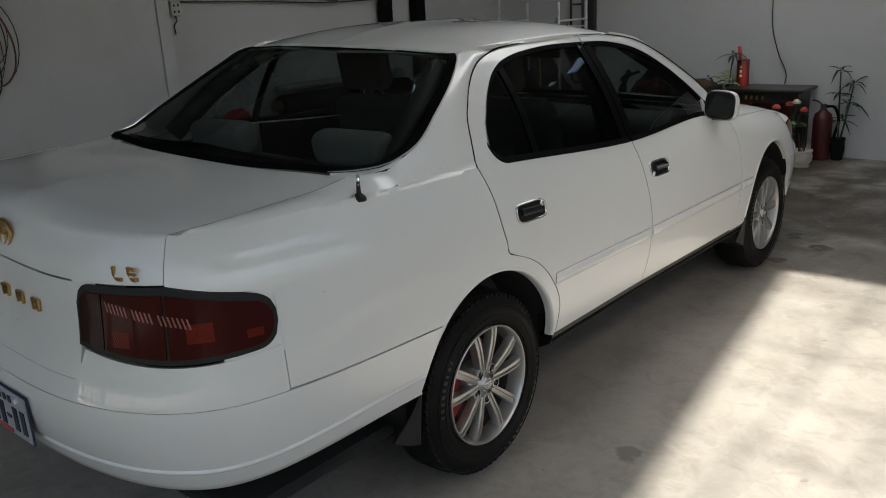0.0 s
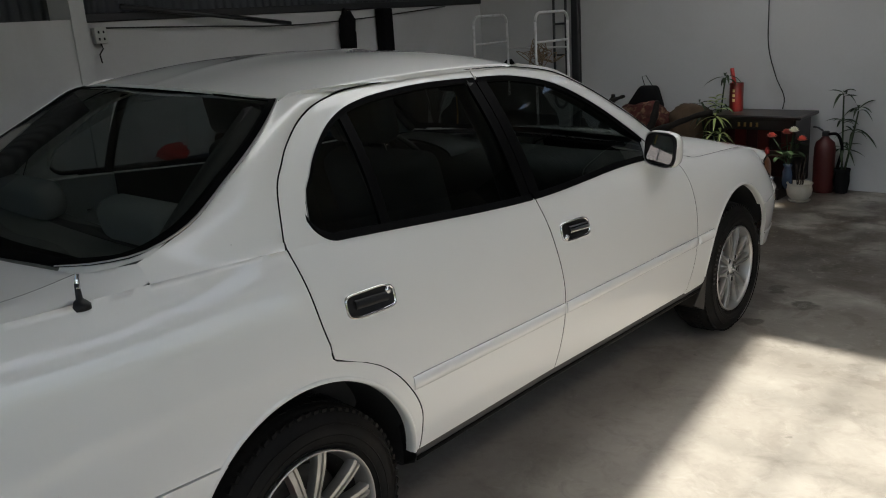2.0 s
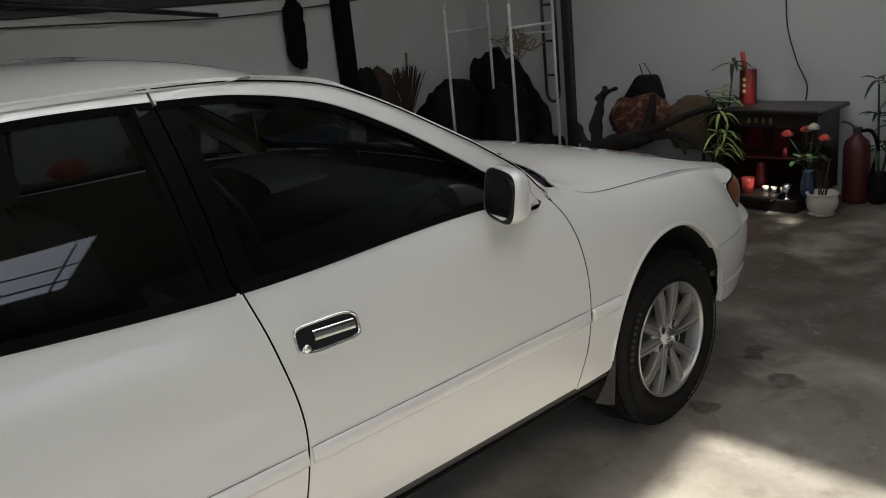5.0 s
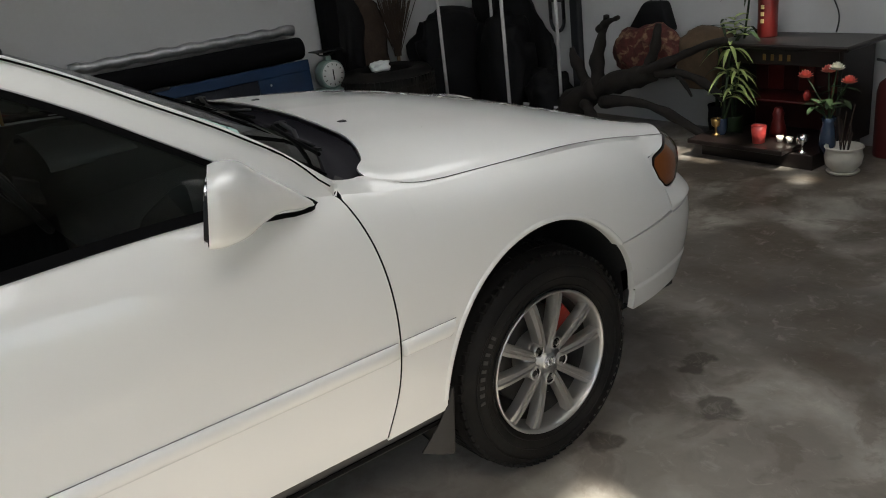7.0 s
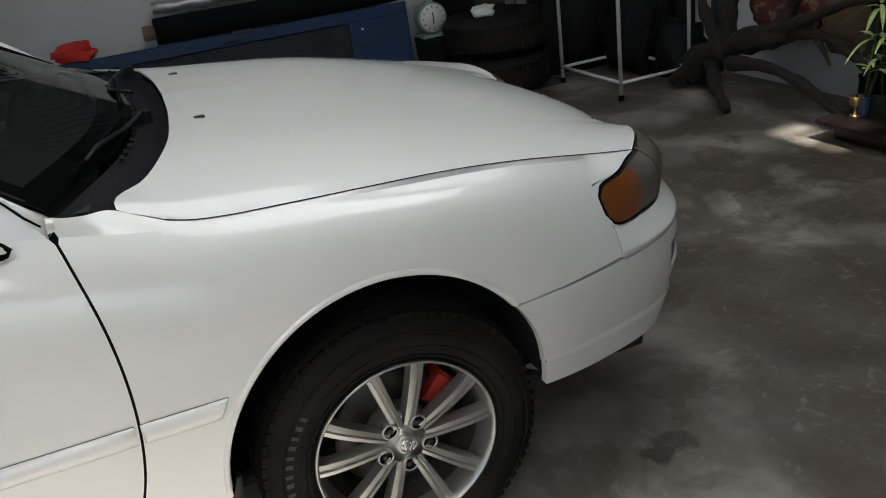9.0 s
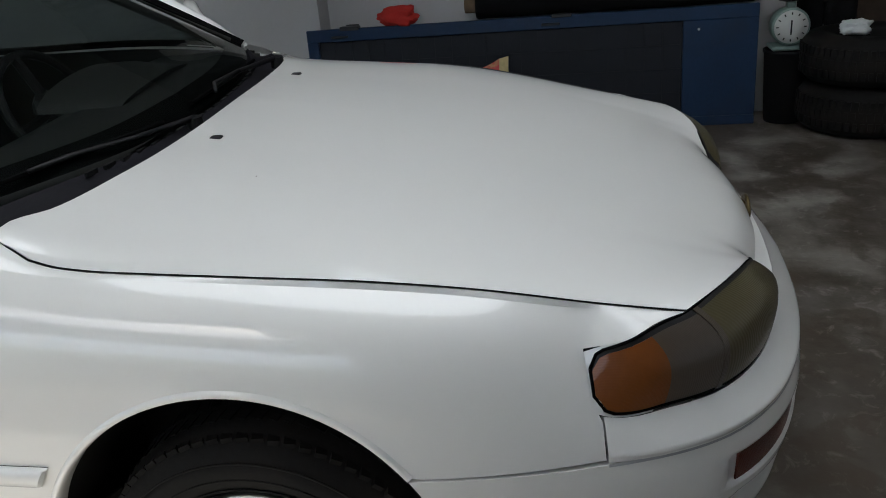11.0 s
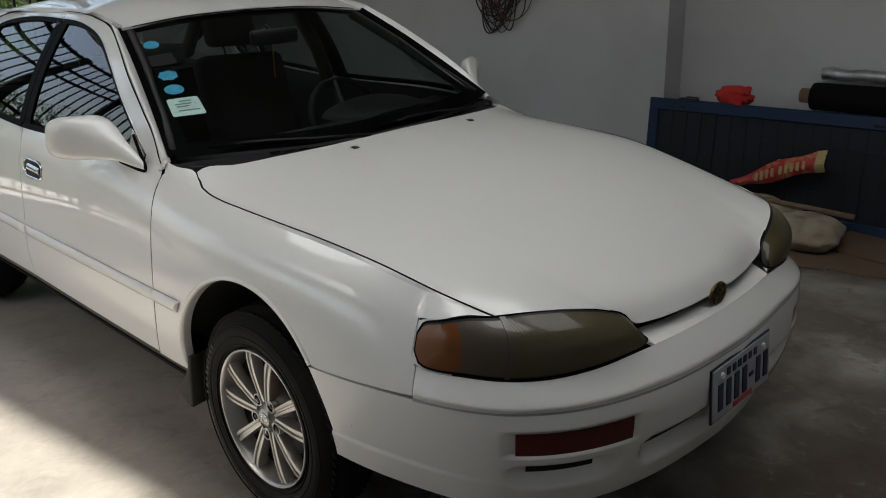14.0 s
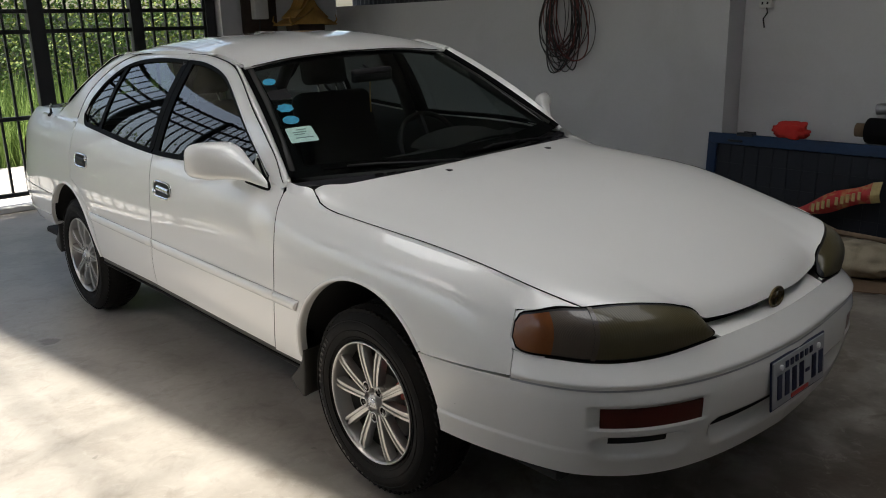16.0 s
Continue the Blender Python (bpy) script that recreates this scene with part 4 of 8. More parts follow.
quarter_over = np.array([[band(quarter_s(s, z), z) for s, z in [(q, quarter_low(q) * (1 - v) + ztop(q) * v) for q in qs]] for v in np.linspace(0, 1, 30)])
for k, q in enumerate(qs):
    e = quarter_s(q, ztop(q))
    quarter_over[-1, k] = band(e, ztop(e))
aa = np.linspace(math.acos(-(s_end - RARCH[0]) / ARCH_R), math.pi * 0.985, 26)
strip_in = np.array([band(RARCH[0] - ARCH_R * math.cos(a), RARCH[1] + ARCH_R * math.sin(a)) for a in aa])
zz_ = np.linspace(0.757, 0.386, 26)
strip_out = np.array([band(float(R_SEAM(z)) - G, z) for z in zz_])
K_EDGE = [(0.712, -0.300, 1.099), (0.711, -0.200, 1.135), (0.680, -0.033, 1.231), (0.626, 0.122, 1.325), (0.575, 0.214, 1.382), (0.556, 0.246, 1.391)]
S_EDGE = [tuple(np.array(band(0.047, ztop(0.047))) + np.array([-0.0012, 0, 0.0]))] + [side(y, float(RAIL(y)) + 0.0022) for y in (0.075, 0.105, 0.135, 0.205, 0.295, 0.42)]
kk, ss = through_points(K_EDGE, 24), through_points(S_EDGE, 24)
crest_q = np.array([band(s, ztop(s)) for s in np.linspace(-0.30, 0.047, 16)])
low_edge = crest_q.copy()
low_edge[0] = kk[0]
blend = np.linspace(1, 0, 16)[:, None]
low_edge = crest_q + np.array([-0.0012, 0, 0.0]) * (1 - blend**6) + blend**2.2 * (kk[0] - crest_q[0])
top_edge = through_points([tuple(kk[-1]), (0.561, 0.32, 1.399), tuple(ss[-1])], 16)
pillar = coons(low_edge, top_edge, kk, ss)
for i in range(24):
    for j in range(16):
        w = math.sin(math.pi * j / 15) * math.sin(math.pi * i / 23) ** 0.8
        pillar[i, j] += np.array([0.012, -0.003, 0.004]) * w
TRUNK_SIDE = [(0.650, -0.408, 1.098), (0.662, -0.5, 1.089), (0.658, -0.70, 1.080), (0.655, -0.88, 1.074), (0.664, -0.985, 1.066)]
ts = through_points(TRUNK_SIDE, 40)
deck_s = np.linspace(-1.10, -0.30, 30)
deck_a = np.array([band(s, ztop(s)) for s in deck_s])
deck_strip = []
for v in np.linspace(0, 1, 6):
    row = []
    for k, p in enumerate(deck_a):
        yy = min(max(p[1], -0.985), -0.408)
        q = np.array([np.interp(-yy, -ts[:, 1], ts[:, c]) for c in range(3)]) + np.array([0.003, 0, 0])
        if p[1] > -0.408:
            w = (p[1] + 0.408) / 0.108
            q = q + np.array([(kk[0] - q)[0] * w, p[1] + 0.408, (kk[0] - q)[2] * w])
        m = p * (1 - v) + q * v
        m[2] += 0.007 * math.sin(math.pi * v) * math.sin(math.pi * min(k / 8, (29 - k) / 8, 0.5))
        row.append(m)
    deck_strip.append(row)
gap_low = ruled(np.array([band(s, ztop(s)) for s in np.linspace(-0.30, 0.047, 16)]), low_edge, 6)
S_TAIL_OUT, S_LID = -0.815, -1.105
tail_upper = band_grid(S_LID + G, S_TAIL_OUT, lambda s: 0.905 + 0.05 * (S_TAIL_OUT - s) / 0.29, lambda s: ztop(s), 14, 10)
tail_back = band_grid(-0.97, S_TAIL_OUT + 0.0005, lambda s: 0.752, lambda s: 0.915, 8, 8, -0.0012)
both("rear_quarter", [quarter_over, (tail_back, 0.0), ruled(strip_in, strip_out, 5), (pillar, 0.0), (np.array(deck_strip), 0.0), (gap_low, 0.0), tail_upper, lip(RARCH, ARCH_R, math.pi * 0.20, math.pi * 0.985)], M_PAINT)

crest_all = np.array([band(s, ztop(s)) for s in np.linspace(-0.62, 0.047, 400)])
for ob in [o for o in car.children if o.name.startswith("rear_quarter")]:
    bm = bmesh.new()
    bm.from_mesh(ob.data)
    bmesh.ops.remove_doubles(bm, verts=[v for v in bm.verts if v.co.z > 1.03 and -0.6 < v.co.y < 0.35], dist=0.0006)
    near_crest = lambda p: np.min(np.abs(crest_all - np.array((abs(p.x), p.y, p.z))).max(axis=1)) < 0.005
    inner = [v for v in bm.verts if v.co.z > 1.0 and -0.55 < v.co.y < 0.30 and not v.is_boundary and not near_crest(v.co)]
    for _ in range(30):
        bmesh.ops.smooth_vert(bm, verts=inner, factor=0.5, use_axis_x=True, use_axis_y=True, use_axis_z=True)
    bm.to_mesh(ob.data)
    bm.free()

# bonnet
C_HOOD = [(0, 2.345, 1.008), (0, 2.6, 0.975), (0, 2.9, 0.922), (0, 3.2, 0.848), (0, 3.4, 0.783), (0, 3.5, 0.735), (0, 3.53, 0.698)]
R_HOOD = [(0, 2.345, 1.008), (0.25, 2.335, 1.002), (0.48, 2.30, 0.985), (0.62, 2.242, 0.964), (0.700, 2.185, 0.955), (0.717, 2.186, 0.948), (0.730, 2.222, 0.932), (0.746, 2.262, 0.917)]
F_HOOD = [(0, 3.53, 0.698), (0.15, 3.522, 0.697), (0.28, 3.499, 0.698), (0.338, 3.486, 0.706), (0.372, 3.474, 0.733), (0.42, 3.457, 0.756), (0.50, 3.425, 0.774), (0.59, 3.375, 0.781), (0.659, 3.320, 0.776)]
N_H = 56
plan = coons(through_points(R_HOOD, 40), through_points(F_HOOD, 40), through_points(C_HOOD, N_H), through_points(HOOD_SIDE, N_H))
hood_mid = Spline([2.2, 2.345, 2.6, 2.9, 3.2, 3.4, 3.54], [1.022, 1.008, 0.977, 0.924, 0.851, 0.787, 0.735])
hood_side_z = Spline([2.2, 2.262, 2.36, 2.47, 2.65, 2.82, 3.0, 3.19, 3.322, 3.54], [0.937, 0.917, 0.899, 0.892, 0.881, 0.868, 0.841, 0.803, 0.774, 0.705])
hood_side_x = Spline([2.2, 2.262, 2.47, 2.82, 3.0, 3.19, 3.322, 3.54], [0.740, 0.746, 0.752, 0.737, 0.714, 0.690, 0.661, 0.60])


def hood_z(x, y):
    w = min(abs(x) / float(hood_side_x(y)), 1.05)
    return float(hood_mid(y)) - (float(hood_mid(y)) - float(hood_side_z(y))) * w**2.6


f_edge, r_edge, s_edge_h = through_points(F_HOOD, 40), through_points(R_HOOD, 40), through_points(HOOD_SIDE, N_H)
hood = plan.copy()
for i in range(N_H):
    v = i / (N_H - 1)
    for j in range(40):
        z = hood_z(plan[i, j, 0], plan[i, j, 1])
        miss = f_edge[j, 2] - hood_z(f_edge[j, 0], f_edge[j, 1])
        z += miss * v ** (8 if miss > 0 else 26)
        z += (r_edge[j, 2] - hood_z(r_edge[j, 0], r_edge[j, 1])) * (1 - v) ** 6
        z += (s_edge_h[i, 2] - hood_z(s_edge_h[i, 0], s_edge_h[i, 1])) * (j / 39) ** 10 * (1 if 0 < i < N_H - 1 else 0)
        hood[i, j, 2] = z
hood[..., 0] *= 0.9955
bonnet = skin("bonnet", whole(hood), M_PAINT, car, "white bonnet with two washer jets", flange=0.005, out=(0, 0, 1))
for x in (-0.28, 0.27):
    bm = bmesh.new()
    add_box(bm, (x - 0.011, 2.388, 0.982), (x + 0.011, 2.415, 0.997), 0.005, 2)
    part("washer_jet", bm, M_TRIMBLACK, bonnet, "black washer jet", True)

# roof
C_ROOF = [(0, 0.185, 1.434), (0, 0.45, 1.478), (0, 0.80, 1.492), (0, 1.12, 1.478), (0, 1.35, 1.433), (0, 1.435, 1.402)]
RS_ROOF = [(0.556, 0.246, 1.391), (0.559, 0.32, 1.3995), (0.560, 0.42, 1.4045), (0.562, 0.7, 1.410), (0.562, 1.0, 1.409), (0.562, 1.3, 1.392), (0.562, 1.49, 1.351)]
roof_rear = through_points([(0, 0.185, 1.434), (0.3, 0.200, 1.426), (0.49, 0.232, 1.403), (0.556, 0.246, 1.391)], 28)
roof_front = through_points([(0, 1.435, 1.402), (0.3, 1.452, 1.390), (0.562, 1.49, 1.351)], 28)
roof_c, roof_s = through_points(C_ROOF, 36), through_points(RS_ROOF, 36)
roof = coons(roof_rear, roof_front, roof_c, roof_s)
for i in range(36):
    for j in range(28):
        roof[i, j, 2] += 0.016 * math.sin(math.pi * (j / 27) ** 1.6) * math.sin(math.pi * i / 35) ** 0.7


def rail_low(y):
    if y < 0.42:
        return tuple(np.interp(y, top_edge[:, 1], top_edge[:, k]) if k != 1 else y for k in range(3))
    return side(y, float(RAIL(y)) + 0.0024)


rail_strip = ruled(roof_s, np.array([rail_low(y) for y in np.clip(roof_s[:, 1], 0.225, 1.5)]), 4)
skin("roof_panel", [whole(roof), rail_strip, mirrored(rail_strip)], M_PAINT, car, "white roof panel", flange=0.01, out=(0, 0, 1))

# windscreen, its pillars and the cowl
WS_SIDE = [(0.733, 2.072, 0.974), (0.687, 1.92, 1.078), (0.622, 1.70, 1.218), (0.560, 1.478, 1.343)]
WS_BASE = [(0, 2.265, 0.995), (0.3, 2.235, 0.992), (0.52, 2.17, 0.988), (0.655, 2.11, 0.981), (0.733, 2.072, 0.974)]
WS_TOP = [(0, 1.44, 1.389), (0.3, 1.45, 1.381), (0.560, 1.478, 1.343)]
wsb, wst, wss = through_points(WS_BASE, 24), through_points(WS_TOP, 24), through_points(WS_SIDE, 24)
wsc = through_points([(0, 2.265, 0.995), (0, 1.98, 1.135), (0, 1.70, 1.275), (0, 1.44, 1.389)], 24)
ws = coons(wsb, wst, wsc, wss)
wo = skin("windscreen", whole(ws), M_WSGLASS, car, "clear windscreen with stickers", flange=0, out=(0, 1, 1))
wo.visible_shadow = False
# black band round the screen

wfull = whole(ws)
skin("screen_border", wfull + np.array([0, -0.002, -0.002]), M_SEAM, wo, "black printed glass border", flange=0, out=(0, 1, 1), skip=lambda i, j: (2 <= i < 22) and (2 <= j < 44))
apl_out = through_points([band(2.0705, ztop(2.0705)), (*side(2.0, 1.03, 0.001),), (*side(1.88, 1.125, 0.001),), (*side(1.74, 1.213, 0.001),), (*side(1.61, 1.291, 0.001),), (*side(1.49, 1.352, 0.001),)], 24)
apl = ruled(wss + np.array([0.006, 0.0, 0.004]), apl_out, 6)
for i in range(6):
    w = math.sin(math.pi * i / 5)
    apl[i] += np.array([0.010, 0.004, 0.012]) * w
foot = ruled(apl[:, 0], through_points([(0.744, 2.066, 0.976), (0.754, 2.068, 0.968), band(2.0715, ztop(2.0715))], 6), 5)
both("windscreen_pillar", [apl.transpose(1, 0, 2), foot], M_PAINT)
seal = ruled(wss + np.array([0.012, 0.002, 0.010]), wss + np.array([-0.014, 0.0, 0.002]), 3)
both("screen_seal", seal.transpose(1, 0, 2), M_SEAM, flange=0.004, label="black screen seal")
roofseal = ruled(through_points([(0, 1.447, 1.398), (0.3, 1.46, 1.389), (0.555, 1.487, 1.352)], 24), through_points([(0, 1.425, 1.394), (0.3, 1.438, 1.386), (0.55, 1.462, 1.354)], 24) + np.array([0, 0.004, 0]), 2)
skin("header_seal", whole(roofseal), M_SEAM, car, "black screen seal", flange=0.004, out=(0, 0, 1))
cow_a = through_points([(0, 2.275, 0.985), (0.3, 2.245, 0.982), (0.52, 2.18, 0.976), (0.66, 2.118, 0.966), (0.742, 2.083, 0.960)], 40)
cow_b = through_points([(0, 2.342, 0.992), (0.25, 2.33, 0.987), (0.48, 2.297, 0.970), (0.62, 2.24, 0.951), (0.735, 2.165, 0.942)], 40)
cow = ruled(cow_a, cow_b, 8)
for i in range(8):
    cow[i, :, 2] -= 0.016 * math.sin(math.pi * i / 7)
cowl = skin("cowl", whole(cow), M_COWL, car, "dull black scuttle panel below the windscreen", flange=0.02, out=(0, 0, 1))
for x0 in np.linspace(-0.45, 0.45, 19):
    bm = box((x0 - 0.018, 2.262 - 0.25 * x0 * x0, 0.975), (x0 + 0.018, 2.27 - 0.25 * x0 * x0, 0.984))
    part("vent_slat", bm, M_TRIMBLACK, cowl)
for x0, x1, y1, z1 in ((0.12, 0.57, 2.125, 1.000), (-0.46, -0.02, 2.245, 1.006)):
    w = to_object("wiper", tube([(x0, 2.285, 0.998), (x0 * 0.6 + x1 * 0.4, 2.235, 1.008), (x0 * 0.3 + x1 * 0.7, 2.205 + (y1 - 2.2) * 0.4, 1.012), ((x0 + x1) / 2 + 0.2, y1 + 0.03, z1 + 0.012)], 0.007, 8, 0.005), M_TRIMBLACK, car, "black windscreen wiper")
    part("blade", tube([(x0 + 0.05, 2.235, 1.006), ((x0 + x1) / 2 + 0.05, (2.235 + y1) / 2, 1.008), (x1 + 0.06, y1, z1 + 0.006)], 0.005, 6), M_SEAM, w)
    part("pivot", lathe([(0.0, 1.002), (0.018, 1.0), (0.02, 0.985), (0.02, 0.97)], 16, center=(x0, 2.285, 0)), M_TRIMBLACK, w)

# rear screen and trunk lid
bt = through_points([(0, 0.208, 1.424), (0.3, 0.214, 1.418), (0.49, 0.236, 1.398), (0.535, 0.238, 1.394)], 24)
bb = through_points([(0, -0.470, 1.128), (0.303, -0.461, 1.128), (0.50, -0.433, 1.124), (0.600, -0.412, 1.117)], 24)
bs = through_points([(0.600, -0.412, 1.117), (0.650, -0.352, 1.112), (0.683, -0.274, 1.115), (0.702, -0.206, 1.139), (0.671, -0.036, 1.233), (0.617, 0.118, 1.326), (0.566, 0.208, 1.384), (0.535, 0.238, 1.394)], 24)
bc = through_points([(0, -0.470, 1.128), (0, -0.22, 1.250), (0, 0.0, 1.348), (0, 0.208, 1.424)], 24)
back = coons(bb, bt, bc, bs)
ro = skin("rear_screen", whole(back), M_REARGLASS, car, "dark tinted rear screen", flange=0, out=(0, -1, 1))
ro.visible_shadow = False
skin("screen_border", whole(back) + np.array([0, 0.002, -0.002]), M_SEAM, ro, "black printed glass border", flange=0, out=(0, -1, 1), skip=lambda i, j: (2 <= i < 22) and (1 <= j < 45))
dip = np.outer((bt[:, 0] / 0.535) ** 5, np.array([0.0, -0.002, -0.006]))
rim_b = [ruled(bb + np.array([0, -0.012, -0.004]), bb + np.array([0, 0.010, 0.008]), 3), ruled(bt + np.array([0, -0.012, 0.001]) + dip * 0.4, bt + np.array([0, 0.012, 0.008]) + dip, 3)]
turn = np.clip(np.arange(24) / 6.0, 0, 1) * math.pi / 2
rim_o = np.stack([0.014 * np.sin(turn), 0.006 * np.sin(turn) ** 3 - 0.012 * np.cos(turn), 0.002 * np.sin(turn) - 0.004 * np.cos(turn)], axis=1)
rim_i = np.stack([-0.012 * np.sin(turn), 0.010 * np.cos(turn) - 0.002 * np.sin(turn), 0.003 + 0.005 * np.cos(turn)], axis=1)
rim_s = ruled(bs + rim_i, bs + rim_o, 3)
skin("rear_screen_seal", [whole(q) for q in rim_b] + [rim_s.transpose(1, 0, 2), mirrored(rim_s.transpose(1, 0, 2))], M_SEAM, car, "black rear screen seal", flange=0.004, out=(0, -1, 1))
chrome_s = ruled(bs + rim_o + np.array([0, -0.002, 0.003]), bs + rim_o * 1.28 + np.array([0, 0, 0.002]), 2)
both("rear_screen_strip", chrome_s.transpose(1, 0, 2), M_STRIP, label="thin bright screen strip", flange=0.003)
corner = ruled(bs[:9] + np.array([0.002, -0.002, -0.004]), through_points([(0.600, -0.422, 1.099), (0.652, -0.409, 1.0965), (0.694, -0.35, 1.099), (0.716, -0.27, 1.107)], 9), 4)
both("screen_corner", corner.transpose(1, 0, 2), M_PAINT, flange=0.0, out=(0, 0, 1))
# shelf between rear screen and lid
lid_f = through_points([(0, -0.490, 1.122), (0.303, -0.481, 1.121), (0.51, -0.452, 1.113), (0.650, -0.408, 1.098)], 30)
n_l = 34
lid_c = through_points([(0, -0.490, 1.122), (0, -0.72, 1.130), (0, -0.93, 1.121), (0, -1.04, 1.103)] + [band(S_REAR, ztop(S_REAR))], n_l)
rear_ss = np.linspace(S_REAR, S_LID, 30)
lid_r = np.array([band(s, ztop(s)) for s in rear_ss])
lid_s = through_points(TRUNK_SIDE[:-1] + [tuple(lid_r[-1])], n_l)
lid_top = coons(lid_f, lid_r, lid_c, lid_s)
lid_face = np.array([[band(s, (0.958) * (1 - v) + ztop(s) * v) for s in rear_ss] for v in np.linspace(1, 0, 14)])
trunk = skin("trunk_lid", [whole(lid_top), whole(lid_face)], M_PAINT, car, "white trunk lid with gold badges", flange=0.014, out=(0, -1, 1))
# panel with lettering between the tail lamps
s_in = -1.405
panel = np.array([[band(s, 0.70 * (1 - v) + 0.951 * v, -0.002) for s in np.linspace(S_REAR, s_in, 20)] for v in np.linspace(0, 1, 10)])
garnish = skin("rear_panel", whole(panel), M_PAINT, car, "white panel between the tail lamps", flange=0.01, out=(0, -1, 0))
for k in range(5):
    x = -0.19 + 0.095 * k
    y = band(S_REAR + abs(x), 0.86, 0.004)[1]
    bm = bmesh.new()
    for dx in (-0.014, 0.014):
        add_box(bm, (x + dx - 0.005, y - 0.003, 0.845), (x + dx + 0.005, y + 0.004, 0.878))
    add_box(bm, (x - 0.014, y - 0.003, 0.868), (x + 0.014, y + 0.004, 0.878))
    part("badge_bar", bm, M_GOLD, garnish, "dull gold badge bars")
for k, x in enumerate((0.535, 0.585)):
    p = band(S_REAR + x + 0.03, 0.985, 0.004)
    bm = bmesh.new()
    add_box(bm, (p[0] - 0.018, p[1] - 0.003, 0.968), (p[0] + 0.018, p[1] + 0.004, 0.976))
    add_box(bm, (p[0] - 0.018, p[1] - 0.003, 0.976), (p[0] - 0.010, p[1] + 0.004, 1.002))
    if k:
        add_box(bm, (p[0] - 0.010, p[1] - 0.003, 0.994), (p[0] + 0.018, p[1] + 0.004, 1.002))
        add_box(bm, (p[0] - 0.010, p[1] - 0.003, 0.982), (p[0] + 0.014, p[1] + 0.004, 0.988))
    part("badge_bar", bm, M_GOLD, trunk, "gold badge bars")


def oval_badge(center, r, parent, mtl):
    bm = bmesh.new()
    for rx, rz in ((r, r * 0.72), (r * 0.42, r * 0.66), (r * 0.75, r * 0.26)):
        oz = r * 0.25 if rz == r * 0.26 else 0.0
        pts = [(center[0] + rx * math.cos(a), center[1], center[2] + oz + rz * math.sin(a)) for a in np.linspace(0, 2 * math.pi, 25)]
        add_tube(bm, pts, r * 0.11, 6, caps=False)
    return part("oval_badge", bm, mtl, parent, "gold oval badge", True)


oval_badge((0.0, band(S_REAR, 1.02, 0.006)[1], 1.02), 0.052, trunk, M_GOLD)
oval_badge((0.0, 3.532, 0.690), 0.040, bonnet, M_BADGE)

# tail lamps
def tail_z(s, top):
    w = (S_TAIL_OUT - s) / (S_TAIL_OUT - s_in)
    if top:
        return 0.9045 + 0.0515 * min(w / 0.49, 1.0)
    return 0.776 - 0.022 * math.sin(math.pi * min(w, 1)) + 0.018 * w


def tail_grid(s0, s1, inset, off, nu=40, nv=14):
    """The lamp's face: its outer end is rounded, its inner end rounded at the top only."""
    out = []
    r0, r1 = 0.050 - inset, 0.058 - inset
    for v in np.linspace(0, 1, nv):
        row = []
        for s in np.linspace(s0, s1, nu):
            lo, hi = tail_z(s, 0) + 0.002 + inset, tail_z(s, 1) - 0.002 - inset * 1.35
            e1 = min(max((S_TAIL_OUT - 0.004 - inset - s) / r1, 0.0), 1.0)
            e0 = min(max((s - s_in - inset) / r0, 0.0), 1.0)
            k1, k0 = 1 - math.sqrt(max(1 - (1 - e1) ** 2, 0.0)), 1 - math.sqrt(max(1 - (1 - e0) ** 2, 0.0))
            lo += r1 * 0.95 * k1
            hi -= r1 * 0.70 * k1 + r0 * k0
            row.append(band(s, lo * (1 - v) + hi * v, off))
        out.append(row)
    return np.array(out)


h2 = both("tail_lamp", tail_grid(s_in, S_TAIL_OUT - 0.004, 0.0, 0.003, 56), M_TRIMBLACK, label="smoked red tail lamp in a black frame", out=(0.4, -1, 0))
for i, lampo in enumerate(h2):
    for s0, s1, mtl, lb in ((s_in + 0.011, -1.305, M_LENS_RED, "dark red reversing section"), (-1.300, -1.112, M_LENS_REDHOT, "red tail lens"), (S_LID + 0.001, S_TAIL_OUT - 0.016, M_LENS_REDHOT, "red wraparound tail lens")):
        g = tail_grid(s0, s1, 0.014, 0.006, 30)
        skin("lens", mirrored(g) if i else g, mtl, lampo, lb, flange=0.004, out=(0.3 if not i else -0.3, -1, 0))
    for s0, s1, z0, z1 in ((-1.27, -1.215, 0.805, 0.845), (-1.055, -0.985, 0.815, 0.862), (-0.905, -0.862, 0.808, 0.828)):
        g = np.array([[band(s, z, 0.0066) for s in np.linspace(s0, s1, 5)] for z in np.linspace(z0, z1, 3)])
        skin("reflector", mirrored(g) if i else g, M_REFLECTOR, lampo, "bright red reflector", flange=0.002, out=(0.3 if not i else -0.3, -1, 0))
    bm = bmesh.new()
    for k in range(20):
        if k in (6, 12):
            continue
        s = -1.285 + 0.0125 * k
        zc = 0.905 - 0.0022 * k
        g = np.array([[band(s + d - 0.004 * w, zc + 0.013 * w, 0.0072) for d in (0, 0.0042)] for w in (-1, 1)])
        add_skin(bm, mirrored(g) if i else g, 0.0015, (0.3 if not i else -0.3, -1, 0))
    part("lens_rib", bm, M_LENSRIB, lampo, "pale moulded lens ribs")

# bumpers
rb_ss = np.concatenate([np.linspace(S_REAR, -1.12, 22), np.linspace(-1.09, -0.345, 30)])
def rb_top(s):
    return 0.632 + 0.018 * min(max(-s - 0.24, 0), 0.58) / 0.58 - 0.004


def rb_bot(s):
    w = min(max((s + 1.1) / 0.7, 0.0), 1.0)
    return 0.408 + 0.03 * w * w * (3 - 2 * w)


